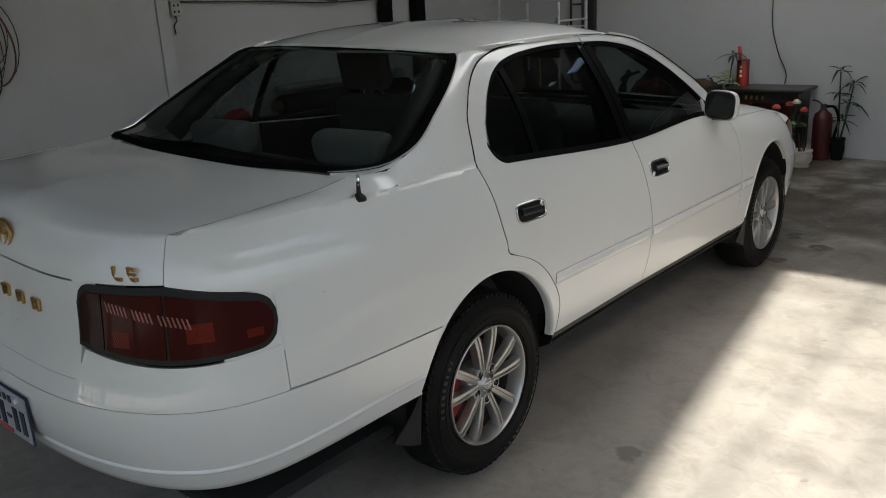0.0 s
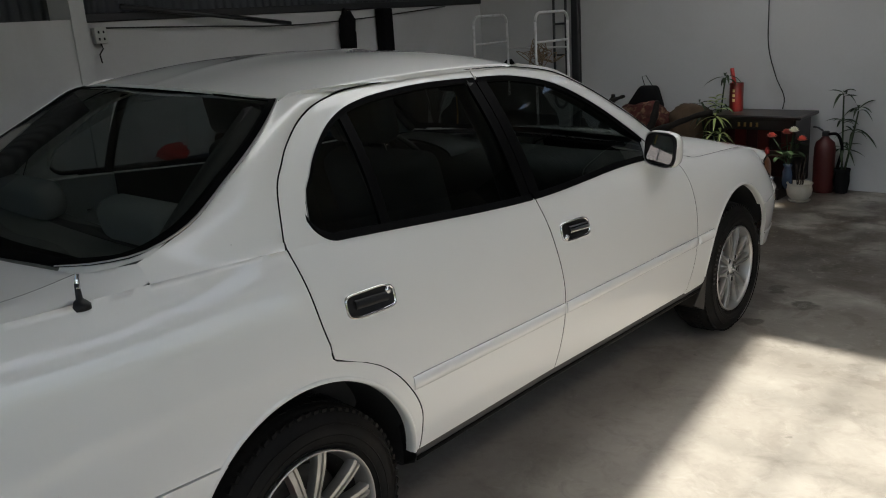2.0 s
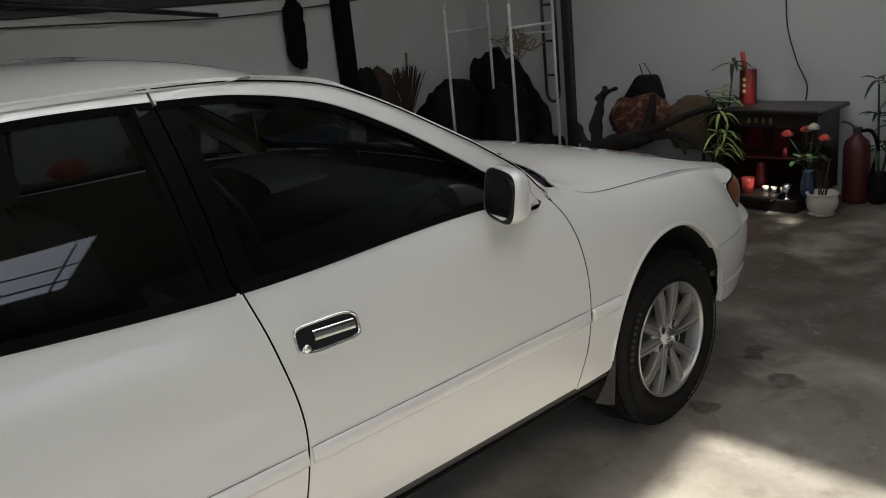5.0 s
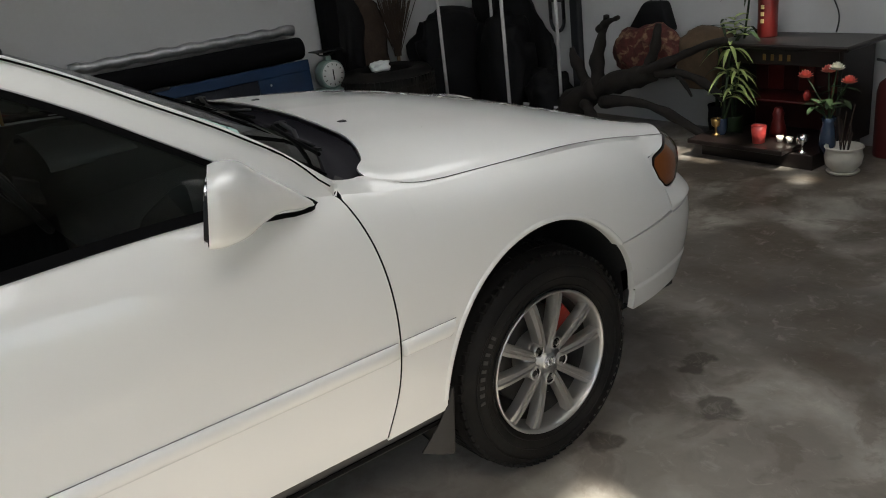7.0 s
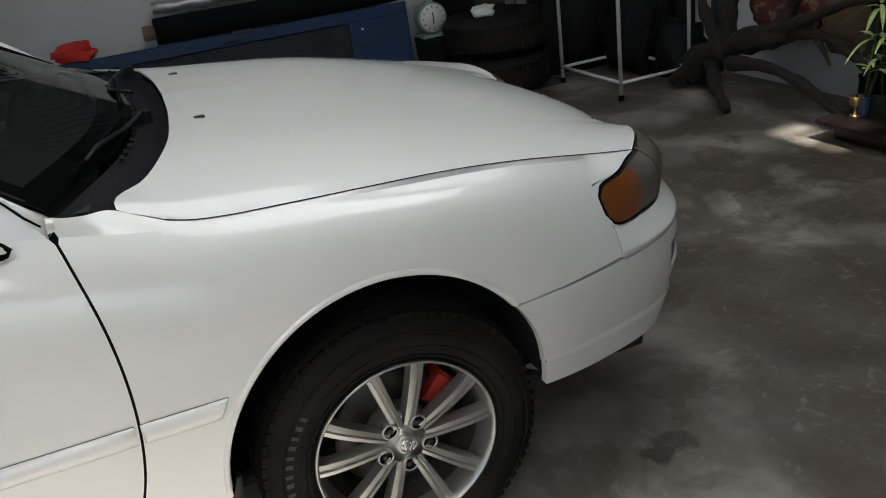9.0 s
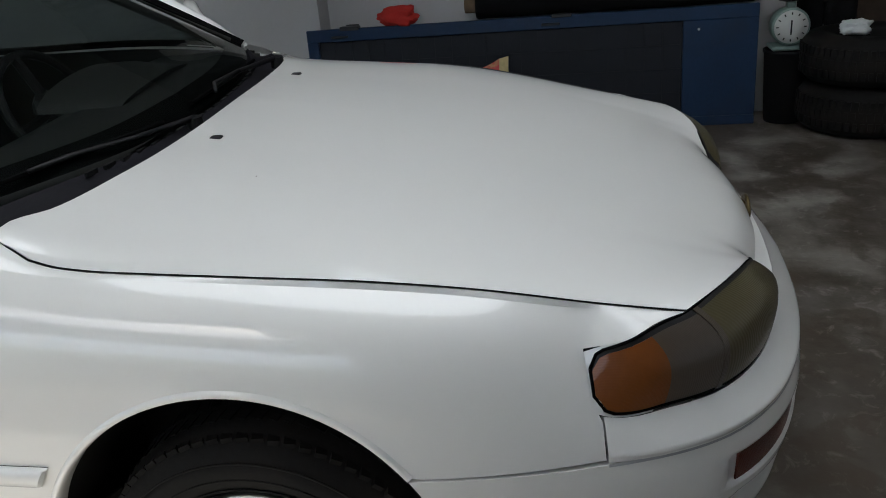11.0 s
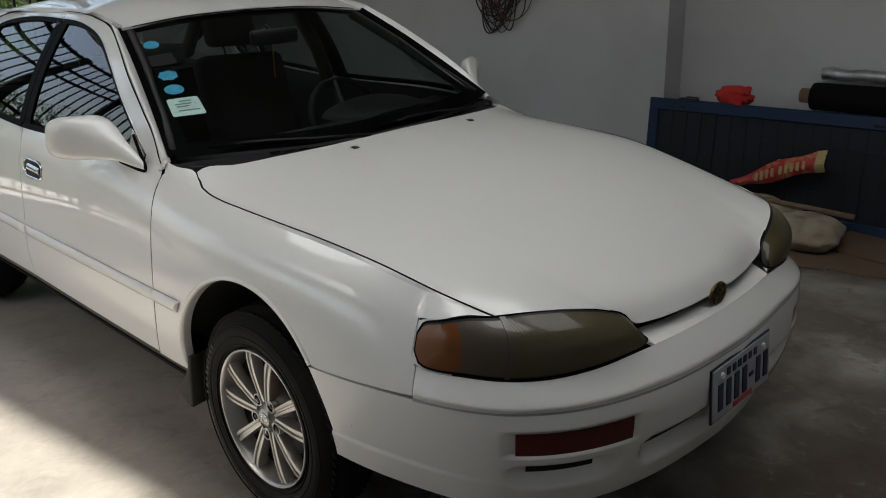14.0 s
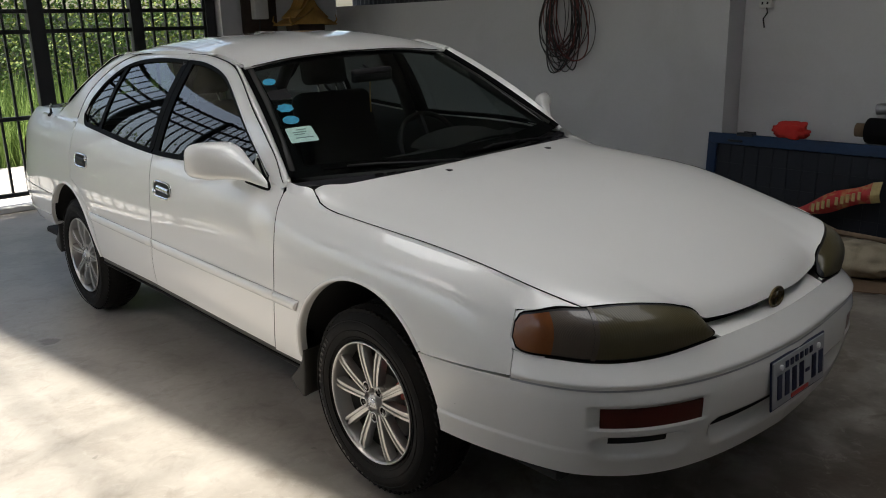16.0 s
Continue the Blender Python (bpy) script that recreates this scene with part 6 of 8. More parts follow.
# door handles: chrome bezel, dark cup, chrome pull bar and lock
def handle(door, sgn, sc, zc, lock):
    L, Hh = 0.088, 0.036

    def pt(a, b, o):
        p = band(sc + a, zc + b, o)
        return (sgn * p[0], p[1], p[2])

    def loop(l, h, o, n=40, e=0.45):
        out = []
        for t in np.linspace(0, 2 * math.pi, n):
            c, s = math.cos(t), math.sin(t)
            out.append(pt(l * abs(c) ** e * (1 if c > 0 else -1), h * abs(s) ** e * (1 if s > 0 else -1) - 0.06 * l * c, o))
        return out
    bm = bmesh.new()
    add_skin(bm, np.array([loop(L - 0.002, Hh - 0.002, 0.001), loop(L - 0.003, Hh - 0.003, 0.006), loop(L - 0.006, Hh - 0.006, 0.0065), loop(L - 0.0085, Hh - 0.0085, 0.002)]), 0, (sgn, 0, 0))
    h = part("door_handle", bm, M_CHROME, door, "chrome door handle in a dark cup", True)
    bm = bmesh.new()
    add_skin(bm, np.array([loop(L - 0.008, Hh - 0.008, 0.0026), loop((L - 0.01) * 0.7, (Hh - 0.009) * 0.7, 0.0008), loop(0.002, 0.001, 0.0008)]), 0, (sgn, 0, 0))
    part("cup", bm, M_TRIMBLACK, door, "dark handle cup", True)
    bm = bmesh.new()
    add_skin(bm, np.array([[pt(a + (0.012 if lock > 0 else -0.004), 0.012 * math.cos(t) + 0.003 - 0.06 * a, 0.006 + 0.006 * max(math.sin(t), 0)) for a in np.linspace(-0.052, 0.058, 10)] for t in np.linspace(0, math.pi, 7)]), 0.003, (sgn, 0, 0))
    part("pull_bar", bm, M_CHROME if lock > 0 else M_TRIMBLACK, door, "", True)
    bm = bmesh.new()
    c = pt(-0.062 if lock > 0 else 0.062, -0.016 if lock > 0 else 0.012, 0.004)
    add_lathe(bm, [(0.0, 0.005), (0.009, 0.005), (0.011, 0.0), (0.011, -0.004)], 14, "X", (0, 0, 0))
    bmesh.ops.transform(bm, matrix=Matrix.Translation(c) @ Matrix.Scale(sgn, 4, (1, 0, 0)), verts=bm.verts[:])
    part("lock", bm, M_CHROME, door, "", True)


for i, sgn in enumerate((1, -1)):
    handle(front_doors[i], sgn, 1.208, 0.842, 1)
    handle(rear_doors[i], sgn, 0.245, 0.872, -1)

# aerial stub on the quarter
bm = lathe([(0.021, 1.046), (0.020, 1.056), (0.013, 1.063), (0.007, 1.068), (0.005, 1.10), (0.0, 1.104)], 16, center=(0.742, -0.445, 0))
ant = part("aerial", bm, M_TRIMBLACK, car, "short black aerial stub", True)
part("aerial_mast", tube([(0.742, -0.445, 1.09), (0.740, -0.442, 1.108), (0.738, -0.438, 1.118)], 0.006, 8, 0.004), M_CHROME, ant)

# wheels
def wheel(x, y, z, sgn, cal=(2.65, 3.75)):
    """An alloy wheel with ten grooved spokes, five nuts, a brake disc, a red caliper and a worn tyre. Local x points out."""
    w = new("wheel")
    w.parent = car
    m = Matrix.Translation((x, y, z)) @ (Matrix.Rotation(math.pi, 4, "Z") if sgn < 0 else Matrix.Identity(4))
    w.matrix_local = m
    w["label"] = "silver ten-spoke alloy wheel with a dusty tyre"
    R = z
    prof = [(0.198, -0.20), (0.235, -0.215), (0.275, -0.212), (R - 0.022, -0.19), (R - 0.004, -0.155), (R, -0.10), (R - 0.001, -0.06), (R - 0.006, -0.028), (R - 0.024, -0.006), (R - 0.045, 0.008), (0.262, 0.013), (0.240, 0.011), (0.222, 0.004), (0.212, -0.006), (0.204, -0.012)]
    bm = lathe(prof, 72, "X", caps=False)
    ty = part("tyre", bm, M_TYRE, w, "dusty black tyre", True)
    bm = bmesh.new()
    for k in range(72):
        a = 2 * math.pi * k / 72
        for x0, x1, tw in ((-0.046, -0.014, 0.25), (-0.098, -0.060, -0.2), (-0.15, -0.11, 0.25)):
            mm = Matrix.Rotation(a + (0.02 if x0 < -0.05 else 0), 4, "X")
            rr = R - (0.010 if x0 > -0.05 else 0.003)
            vs = add_box(bm, (x0, -0.0095, rr - 0.006), (x1, 0.0095, rr + 0.0035), 0, 1, mm @ Matrix.Rotation(tw, 4, "Z"))
    part("tread", bm, M_TYRE, w)["kind"] = "stuff"
    bm = bmesh.new()
    for r_ in (0.222, 0.246, 0.279):
        add_tube(bm, [(0.0118 if r_ > 0.23 else 0.006, r_ * math.cos(a), r_ * math.sin(a)) for a in np.linspace(0, 2 * math.pi, 73)], 0.0022, 5, caps=False)
    part("sidewall_ridge", bm, M_TYRE, w, "", True)
    for k in range(9):
        mm = Matrix.Rotation(0.9 + 0.085 * k, 4, "X")
        part("sidewall_bar", box((0.0115, -0.0045, 0.255), (0.0140, 0.004 + 0.002 * (k % 2), 0.270), 0, 1, mm), M_TYREMARK, w, "raised grey sidewall bar")
    rim = part("rim", lathe([(0.204, -0.012), (0.2075, 0.0), (0.2055, 0.005), (0.2015, 0.004), (0.1975, -0.008), (0.190, -0.035), (0.178, -0.10), (0.176, -0.18), (0.20, -0.19)], 72, "X", caps=False), M_ALLOY, w, "", True)
    part("barrel", lathe([(0.183, -0.05), (0.176, -0.12), (0.172, -0.17), (0.05, -0.175)], 48, "X", caps=False), M_ALLOY_DULL, w, "dull silver inner barrel", True)
    part("brake_disc", lathe([(0.06, -0.085), (0.14, -0.085), (0.143, -0.09), (0.143, -0.108), (0.06, -0.108)], 48, "X", closed=True), M_ALLOY_DARK, w, "dull steel brake disc", True)
    for k in range(10):
        a = 2 * math.pi * k / 10 + math.pi / 10 + (0.055 if k % 2 else -0.055)
        bm = bmesh.new()
        rows = []
        for t in np.linspace(0, 1, 9):
            r = 0.046 + 0.153 * t
            hw = 0.0128 + 0.0042 * t
            crown = -0.004 + 0.0 * t + (-0.012) * (1 - t) ** 2 - 0.006 * t**6
            row = []
            for q, h in ((-1.0, -0.030), (-1.0, -0.006), (-0.86, 0.0), (-0.30, 0.001), (-0.20, -0.005), (0.20, -0.005), (0.30, 0.001), (0.86, 0.0), (1.0, -0.006), (1.0, -0.030)):
                row.append((crown + h, q * hw, r))
            rows.append(row)
        add_skin(bm, np.array(rows), 0, (1, 0, 0))
        bmesh.ops.transform(bm, matrix=Matrix.Rotation(a, 4, "X"), verts=bm.verts[:])
        sp = part("spoke", bm, M_ALLOY, w)
        smooth_by_angle(sp, 30)
    part("hub", lathe([(0.0, -0.006), (0.022, -0.007), (0.027, -0.011), (0.029, -0.020), (0.064, -0.028), (0.072, -0.04), (0.072, -0.10)], 40, "X", caps=False), M_ALLOY, w, "", True)
    bm = bmesh.new()
    for rx, rz, oz in ((0.020, 0.014, 0), (0.008, 0.013, 0), (0.015, 0.005, 0.005)):
        add_tube(bm, [(-0.0065, rx * math.cos(a), oz + rz * math.sin(a)) for a in np.linspace(0, 2 * math.pi, 21)], 0.002, 5, caps=False)
    part("cap_badge", bm, M_CHROME, w, "", True)
    for k in range(5):
        a = 2 * math.pi * k / 5 + radians(126)
        c = (0, 0.054 * math.cos(a), 0.054 * math.sin(a))
        part("nut_boss", lathe([(0.0195, -0.03), (0.019, -0.012), (0.016, -0.010), (0.0145, -0.013)], 18, "X", c, caps=False), M_ALLOY, w, "", True)
        part("nut_recess", lathe([(0.0148, -0.013), (0.0145, -0.024), (0.0, -0.0245)], 14, "X", c, caps=False), M_TRIMBLACK, w, "", True)
        part("wheel_nut", lathe([(0.0, -0.011), (0.006, -0.012), (0.0085, -0.016), (0.0085, -0.035)], 6, "X", c), M_ALLOY_DARK, w)
    # caliper ahead of or behind the hub
    bm = bmesh.new()
    rows = []
    for xx, r0, r1 in ((-0.120, 0.088, 0.160), (-0.070, 0.086, 0.166), (-0.058, 0.094, 0.158)):
        rows.append([(xx, r * math.cos(t), r * math.sin(t)) for r, t in [(r0, q) for q in np.linspace(cal[0], cal[1], 9)] + [(r1, q) for q in np.linspace(cal[1], cal[0], 9)] + [(r0, cal[0])]])
    add_skin(bm, np.array(rows), 0, (1, 0, 0))
    bm.faces.new([bm.verts.new(p) for p in rows[-1][:-1]])
    part("caliper", bm, M_RED, w, "red painted brake caliper")
    return w


for sgn in (1, -1):
    wheel(sgn * 0.838, 2.612, 0.318, sgn, (0.25, 0.80) if sgn > 0 else (2.35, 2.9))
    wheel(sgn * 0.822, 0.008, 0.318, sgn)

# cabin

part("cabin_floor", box((-0.72, 0.1, 0.31), (0.72, 2.1, 0.34)), M_DASH, car, "dark cabin floor")
cab = np.array([[tuple(np.array(band(s, min(z, ztop(s) - 0.004))) - np.array((dx, 0, 0))) for s in np.linspace(0.40, 2.1, 14)] for z, dx in ((0.36, 0.07), (0.6, 0.07), (0.8, 0.07), (0.92, 0.06), (1.2, 0.016))])
both("door_lining", cab, M_DASH, label="grey door lining", flange=0.02)
part("firewall", box((-0.74, 2.06, 0.33), (0.74, 2.10, 0.93)), M_DASH, car, "black bulkhead")
part("rear_bulkhead", box((-0.66, -0.10, 0.33), (0.66, -0.06, 1.02)), M_DASH, car, "dark rear bulkhead")
dash = np.array([[(x, y + 0.03 * (x / 0.7) ** 2 * (-1), z) for x in np.linspace(-0.70, 0.70, 24)] for y, z in ((2.17, 0.952), (2.02, 0.965), (1.84, 0.962), (1.74, 0.935), (1.70, 0.87), (1.72, 0.74), (1.80, 0.60))])
dsh = skin("dashboard", dash, M_DASH, car, "dark grey dashboard", flange=0.02, out=(0, 0, 1))
hood_d = np.array([[(-0.36 + 0.22 * math.cos(t), y, 0.955 + h * math.sin(t)) for t in np.linspace(0, math.pi, 14)] for y, h in ((1.95, 0.03), (1.80, 0.062), (1.70, 0.058))])
skin("instrument_hood", hood_d, M_DASH, dsh, flange=0.01, out=(0, 0, 1))
# steering wheel on the car's left
stw = part("steering_wheel", bmesh.new(), M_TRIMBLACK, car, "black steering wheel")
bm = bmesh.new()
mst = Matrix.Translation((-0.36, 1.60, 0.905)) @ Matrix.Rotation(radians(-62), 4, "X")
add_tube(bm, [mst @ Vector((0.185 * math.cos(a), 0.185 * math.sin(a), 0)) for a in np.linspace(0, 2 * math.pi, 37)], 0.014, 8, caps=False)
for a in (0.1, math.pi - 0.1, -math.pi / 2):
    add_tube(bm, [mst @ Vector((0.04 * math.cos(a), 0.04 * math.sin(a), 0.0)), mst @ Vector((0.18 * math.cos(a), 0.18 * math.sin(a), 0))], 0.016, 6)
add_lathe(bm, [(0.0, 0.025), (0.05, 0.02), (0.068, 0.0), (0.06, -0.02), (0.0, -0.03)], 16)
for v in bm.verts[-16 * 5:]:
    v.co = mst @ v.co
bm.to_mesh(stw.data)
bm.free()
part("steering_column", tube([(-0.36, 1.62, 0.885), (-0.36, 1.80, 0.80)], 0.035, 10), M_DASH, stw)


def seat_shape(w, h, d, lean):
    """A padded cushion: a rounded box with a soft crown."""
    bm = bmesh.new()
    add_box(bm, (-w / 2, -d / 2, 0), (w / 2, d / 2, h), min(d, h) * 0.38, 4)
    bmesh.ops.transform(bm, matrix=Matrix.Rotation(lean, 4, "X"), verts=bm.verts[:])
    return bm


def front_seat(x):
    s = new("front_seat")
    s.parent = car
    s["label"] = "grey cloth front seat with a headrest"
    s.location = (x, 1.05, 0.34)
    b = part("cushion", seat_shape(0.50, 0.16, 0.52, 0.06), M_SEAT, s, "", True)
    b.location = (0, 0.12, 0.12)
    b = part("backrest", seat_shape(0.48, 0.62, 0.14, 0.0), M_SEAT, s, "", True)
    b.matrix_local = pose(0, -0.12, 0.22, 16, 0, 0)
    b = part("headrest", seat_shape(0.27, 0.19, 0.10, 0.0), M_SEAT, s, "", True)
    b.matrix_local = pose(0, -0.325, 0.855, 10, 0, 0)
    for dx in (-0.06, 0.06):
        part("headrest_post", tube([(dx, -0.29, 0.80), (dx, -0.32, 0.87)], 0.006, 6), M_CHROME, s)


front_seat(0.36)
front_seat(-0.36)
rs = new("rear_seat")
rs.parent = car
rs["label"] = "grey cloth rear bench with shaped headrests"
part("bench", seat_shape(1.26, 0.18, 0.50, 0.05), M_SEAT, rs, "", True).location = (0, 0.38, 0.44)
part("backrest", seat_shape(1.26, 0.60, 0.14, 0.0), M_SEAT, rs, "", True).matrix_local = pose(0, 0.13, 0.47, 22, 0, 0)
for x in (-0.36, 0.36):
    part("headrest", seat_shape(0.34, 0.12, 0.11, 0.0), M_SHELF, rs, "pale grey headrest", True).matrix_local = pose(x, -0.075, 1.045, 12, 0, 0)
sh = ruled(through_points([(-0.62, -0.37, 1.055), (0, -0.445, 1.06), (0.62, -0.37, 1.055)], 12), through_points([(-0.62, 0.0, 1.035), (0, -0.02, 1.035), (0.62, 0.0, 1.035)], 12), 4)
skin("parcel_shelf", sh, M_SHELF, car, "pale grey parcel shelf", flange=0.02, out=(0, 0, 1))
hl = roof.copy()
hl[..., 2] -= 0.035
hl[..., 0] *= 0.95
skin("headlining", whole(hl[1:-1]), M_SEAT, car, "grey headlining", flange=0.0, out=(0, 0, -1))
# pillar linings
for sgn in (1, -1):
    bm = tube([(sgn * 0.72, 1.03, 0.95), (sgn * 0.66, 1.02, 1.15), (sgn * 0.55, 1.0, 1.36)], 0.035, 8)
    part("pillar_lining", bm, M_DASH, car, "grey pillar lining", True)
    bm = tube([(sgn * 0.60, -0.16, 1.08), (sgn * 0.56, 0.02, 1.23), (sgn * 0.50, 0.20, 1.35)], 0.04, 8)
    part("pillar_lining", bm, M_DASH, car, "grey pillar lining", True)
for sgn in (1, -1):
    bm = tube([(sgn * 0.712, 2.035, 0.985), (sgn * 0.655, 1.90, 1.075), (sgn * 0.585, 1.68, 1.215), (sgn * 0.525, 1.47, 1.33)], 0.022, 8)
    part("pillar_lining", bm, M_DASH, car, "dark pillar lining", True)
# inner rear-view mirror with a hanging charm
irm = part("rear_view_mirror", box((-0.11, 1.60, 1.265), (0.11, 1.63, 1.325), 0.012, 3), M_TRIMBLACK, car, "black inside mirror", True)
part("mirror_stalk", tube([(0, 1.62, 1.30), (0, 1.56, 1.335)], 0.008, 6), M_TRIMBLACK, irm)
part("hanging_charm", tube([(0.0, 1.60, 1.265), (0.003, 1.60, 1.18), (0.0, 1.598, 1.13)], 0.0025, 6, 0.004), M_GOLD, irm, "gold charm on a string")

# stickers inside the screen, on the car's right
ws_full = ws


def on_screen(u, v):
    """A point of the windscreen's right half: u from middle to side, v from base to top."""
    a, b = u * 23, v * 23
    i, j = min(int(b), 22), min(int(a), 22)
    fa, fb2 = a - j, b - i
    q = ws_full
    return q[i, j] * (1 - fa) * (1 - fb2) + q[i, j + 1] * fa * (1 - fb2) + q[i + 1, j] * (1 - fa) * fb2 + q[i + 1, j + 1] * fa * fb2


def sticker(name, u0, v0, du, dv, mtl, label, round_=True, lobes=0):
    bm = bmesh.new()
    vs = []
    n = 28
    for k in range(n):
        t = 2 * math.pi * k / n
        c, s = math.cos(t), math.sin(t)
        e = 1.0 if round_ else 0.14
        wob = 1 + (0.10 * math.cos(lobes * t) if lobes else 0)
        p = on_screen(u0 + du * wob * abs(c) ** e * (1 if c > 0 else -1), v0 + dv * wob * abs(s) ** e * (1 if s > 0 else -1))
        vs.append(bm.verts.new(p + np.array([0, 0.002, 0.003])))
    f = bm.faces.new(vs)
    r = bmesh.ops.extrude_face_region(bm, geom=[f])
    for v in r["geom"]:
        if isinstance(v, bmesh.types.BMVert):
            v.co += Vector((0, 0.0006, 0.0008))
    return part(name, bm, mtl, wo, label)


sticker("sticker", 0.852, 0.318, 0.078, 0.062, M_STICKER2, "pale green paper sticker with print", False)
for u_, v_, du_ in ((0.845, 0.355, 0.030), (0.860, 0.335, 0.040), (0.865, 0.318, 0.030), (0.845, 0.290, 0.050)):
    sticker("print_bar", u_, v_, du_, 0.003, M_PRINT, "grey print bar", False).location = (0, 0.0012, 0.0016)
sticker("sticker", 0.868, 0.445, 0.05, 0.036, M_STICKER, "round blue sticker")
sticker("sticker", 0.862, 0.552, 0.052, 0.036, M_STICKER, "blue cloud-shaped sticker", True, 7)
sticker("sticker", 0.848, 0.68, 0.075, 0.045, M_TRIMBLACK, "dark film sticker", False)
sticker("sticker", 0.862, 0.815, 0.05, 0.034, M_STICKER, "round blue sticker")

# the body sits a little higher on its left springs, and the bumper a little proud there
LEAN = Spline([-0.95, -0.755, -0.28, 0.0, 0.275, 0.755, 0.95], [0.052, 0.040, 0.004, -0.006, -0.013, 0.0, 0.0])


def settle(ob):
    if ob.type != "MESH":
        return
    n = len(ob.data.vertices)
    co = np.empty(n * 3)
    ob.data.vertices.foreach_get("co", co)
    co = co.reshape(n, 3)
    w = np.clip((co[:, 2] - 0.35) / 0.25, 0, 1)
    p = np.clip((co[:, 1] - 3.1) / 0.35, 0, 1) * np.clip((-0.25 - co[:, 0]) / 0.35, 0, 1)
    fade = 1 - 0.65 * np.clip((co[:, 1] - 2.7) / 0.7, 0, 1)
    co[:, 2] += LEAN(co[:, 0]) * w * w * (3 - 2 * w) * fade
    co[:, 1] += 0.03 * p * p * (3 - 2 * p)
    ob.data.vertices.foreach_set("co", co.ravel())
    ob.data.update()


for ob in car.children:
    if ob.type == "MESH":
        for q in [ob] + list(ob.children):
            settle(q)

# ---- things along the left wall ----
M_BLUE = mat("blue_painted_steel", (0.009, 0.032, 0.085), rough=0.45, vary=0.3, vscale=3, fine=50, dark=(0.02, 0.025, 0.035), dark_amount=0.5, dark_scale=3)
M_MESH = mat("dark_blue_mesh_sheet", (0.005, 0.008, 0.015), rough=0.6, vary=0.3, vscale=4, fine=120)
M_REDCLOTH = mat("red_cloth", (0.55, 0.03, 0.025), rough=0.9, vary=0.15, fine=150, bump=0.3)
M_BLACKFOAM = mat("black_foam", (0.006, 0.006, 0.007), rough=0.9, spec=0.1, vary=0.3)
M_FOIL = mat("dull_foil", (0.42, 0.42, 0.43), rough=0.4, metal=0.7, vary=0.35, vscale=14, fine=40, bump=0.6, bscale=30)
M_CARD = mat("brown_cardboard", (0.15, 0.10, 0.062), rough=0.9, vary=0.2, vscale=5, fine=60, dark=(0.12, 0.08, 0.05), dark_amount=0.4, dark_scale=4)
M_SACK = mat("woven_sack", (0.38, 0.33, 0.24), rough=0.9, vary=0.3, vscale=9, fine=180, bump=0.4, dark=(0.10, 0.09, 0.06), dark_amount=0.7, dark_scale=7)
M_SNACK = mat("red_printed_packet", (0.50, 0.035, 0.04), rough=0.3, vary=0.2, vscale=20, dark=(0.55, 0.40, 0.18), dark_amount=0.9, dark_scale=14)
M_PAPERGOLD = mat("gold_packet_end", (0.50, 0.40, 0.18), rough=0.4, vary=0.2, vscale=30)
M_WOODPALE = mat("pale_stick_wood", (0.20, 0.14, 0.09), rough=0.8, vary=0.25, vscale=12)
M_TUBEWHITE = mat("white_painted_tube", (0.62, 0.62, 0.62), rough=0.45, vary=0.12, vscale=12, dark=(0.3, 0.28, 0.26), dark_amount=0.5, dark_scale=12)
M_BARK = mat("dark_driftwood", (0.014, 0.011, 0.009), rough=0.9, vary=0.4, vscale=8, fine=70, bump=0.8, bscale=30)
M_CANE = mat("brown_cane", (0.085, 0.055, 0.032), rough=0.85, vary=0.3, vscale=15, fine=90, bump=0.5)
M_TARP = mat("black_tarpaulin", (0.009, 0.009, 0.010), rough=0.7, spec=0.15, vary=0.4, vscale=3, bump=0.4, bscale=12)
M_BROWN = mat("dark_brown_fibre", (0.045, 0.03, 0.022), rough=0.95, vary=0.4, vscale=12, bump=0.6)
M_LACQUER = mat("black_lacquer", (0.010, 0.006, 0.005), rough=0.4, vary=0.3, vscale=5, coat=0.2)
M_ALTARRED = mat("dark_red_lacquer", (0.055, 0.007, 0.006), rough=0.4, vary=0.3, vscale=7)
M_REDPLASTIC = mat("pink_red_plastic", (0.62, 0.07, 0.06), rough=0.35, vary=0.08)
# extinguisher red, darkened to hold the shade it stands in
M_EXT = mat("dusty_dark_red_enamel", (0.07, 0.010, 0.009), rough=0.5, vary=0.25)
M_REDPAINT = mat("red_paint", (0.13, 0.012, 0.010), rough=0.35, vary=0.2)
M_CERAMIC = mat("cream_ceramic", (0.55, 0.52, 0.45), rough=0.3, vary=0.12, vscale=10, coat=0.5)
M_BLUEVASE = mat("dark_blue_glaze", (0.03, 0.05, 0.09), rough=0.2, vary=0.2, coat=0.6)
M_PETAL = mat("pink_petals", (0.75, 0.20, 0.16), rough=0.6, vary=0.25, vscale=25)
M_PETALW = mat("white_petals", (0.7, 0.7, 0.6), rough=0.6, vary=0.15, vscale=25)
M_STEM = mat("plant_green", (0.018, 0.038, 0.011), rough=0.6, vary=0.35, vscale=10)
M_LEAFPALE = mat("pale_variegated_leaf", (0.32, 0.40, 0.14), rough=0.5, vary=0.3, vscale=20)
M_CABLE = mat("black_cable", (0.012, 0.012, 0.013), rough=0.5, vary=0.2)
M_CABLERED = mat("red_brown_cable", (0.13, 0.03, 0.025), rough=0.5, vary=0.3)
M_PVC = mat("off_white_plastic", (0.55, 0.55, 0.52), rough=0.5, vary=0.12)
M_GOLDWOOD = mat("gilded_wood", (0.42, 0.24, 0.06), rough=0.5, metal=0.3, vary=0.3, vscale=14)
M_DIAL = mat("white_dial", (0.62, 0.62, 0.60), rough=0.4, vary=0.08)
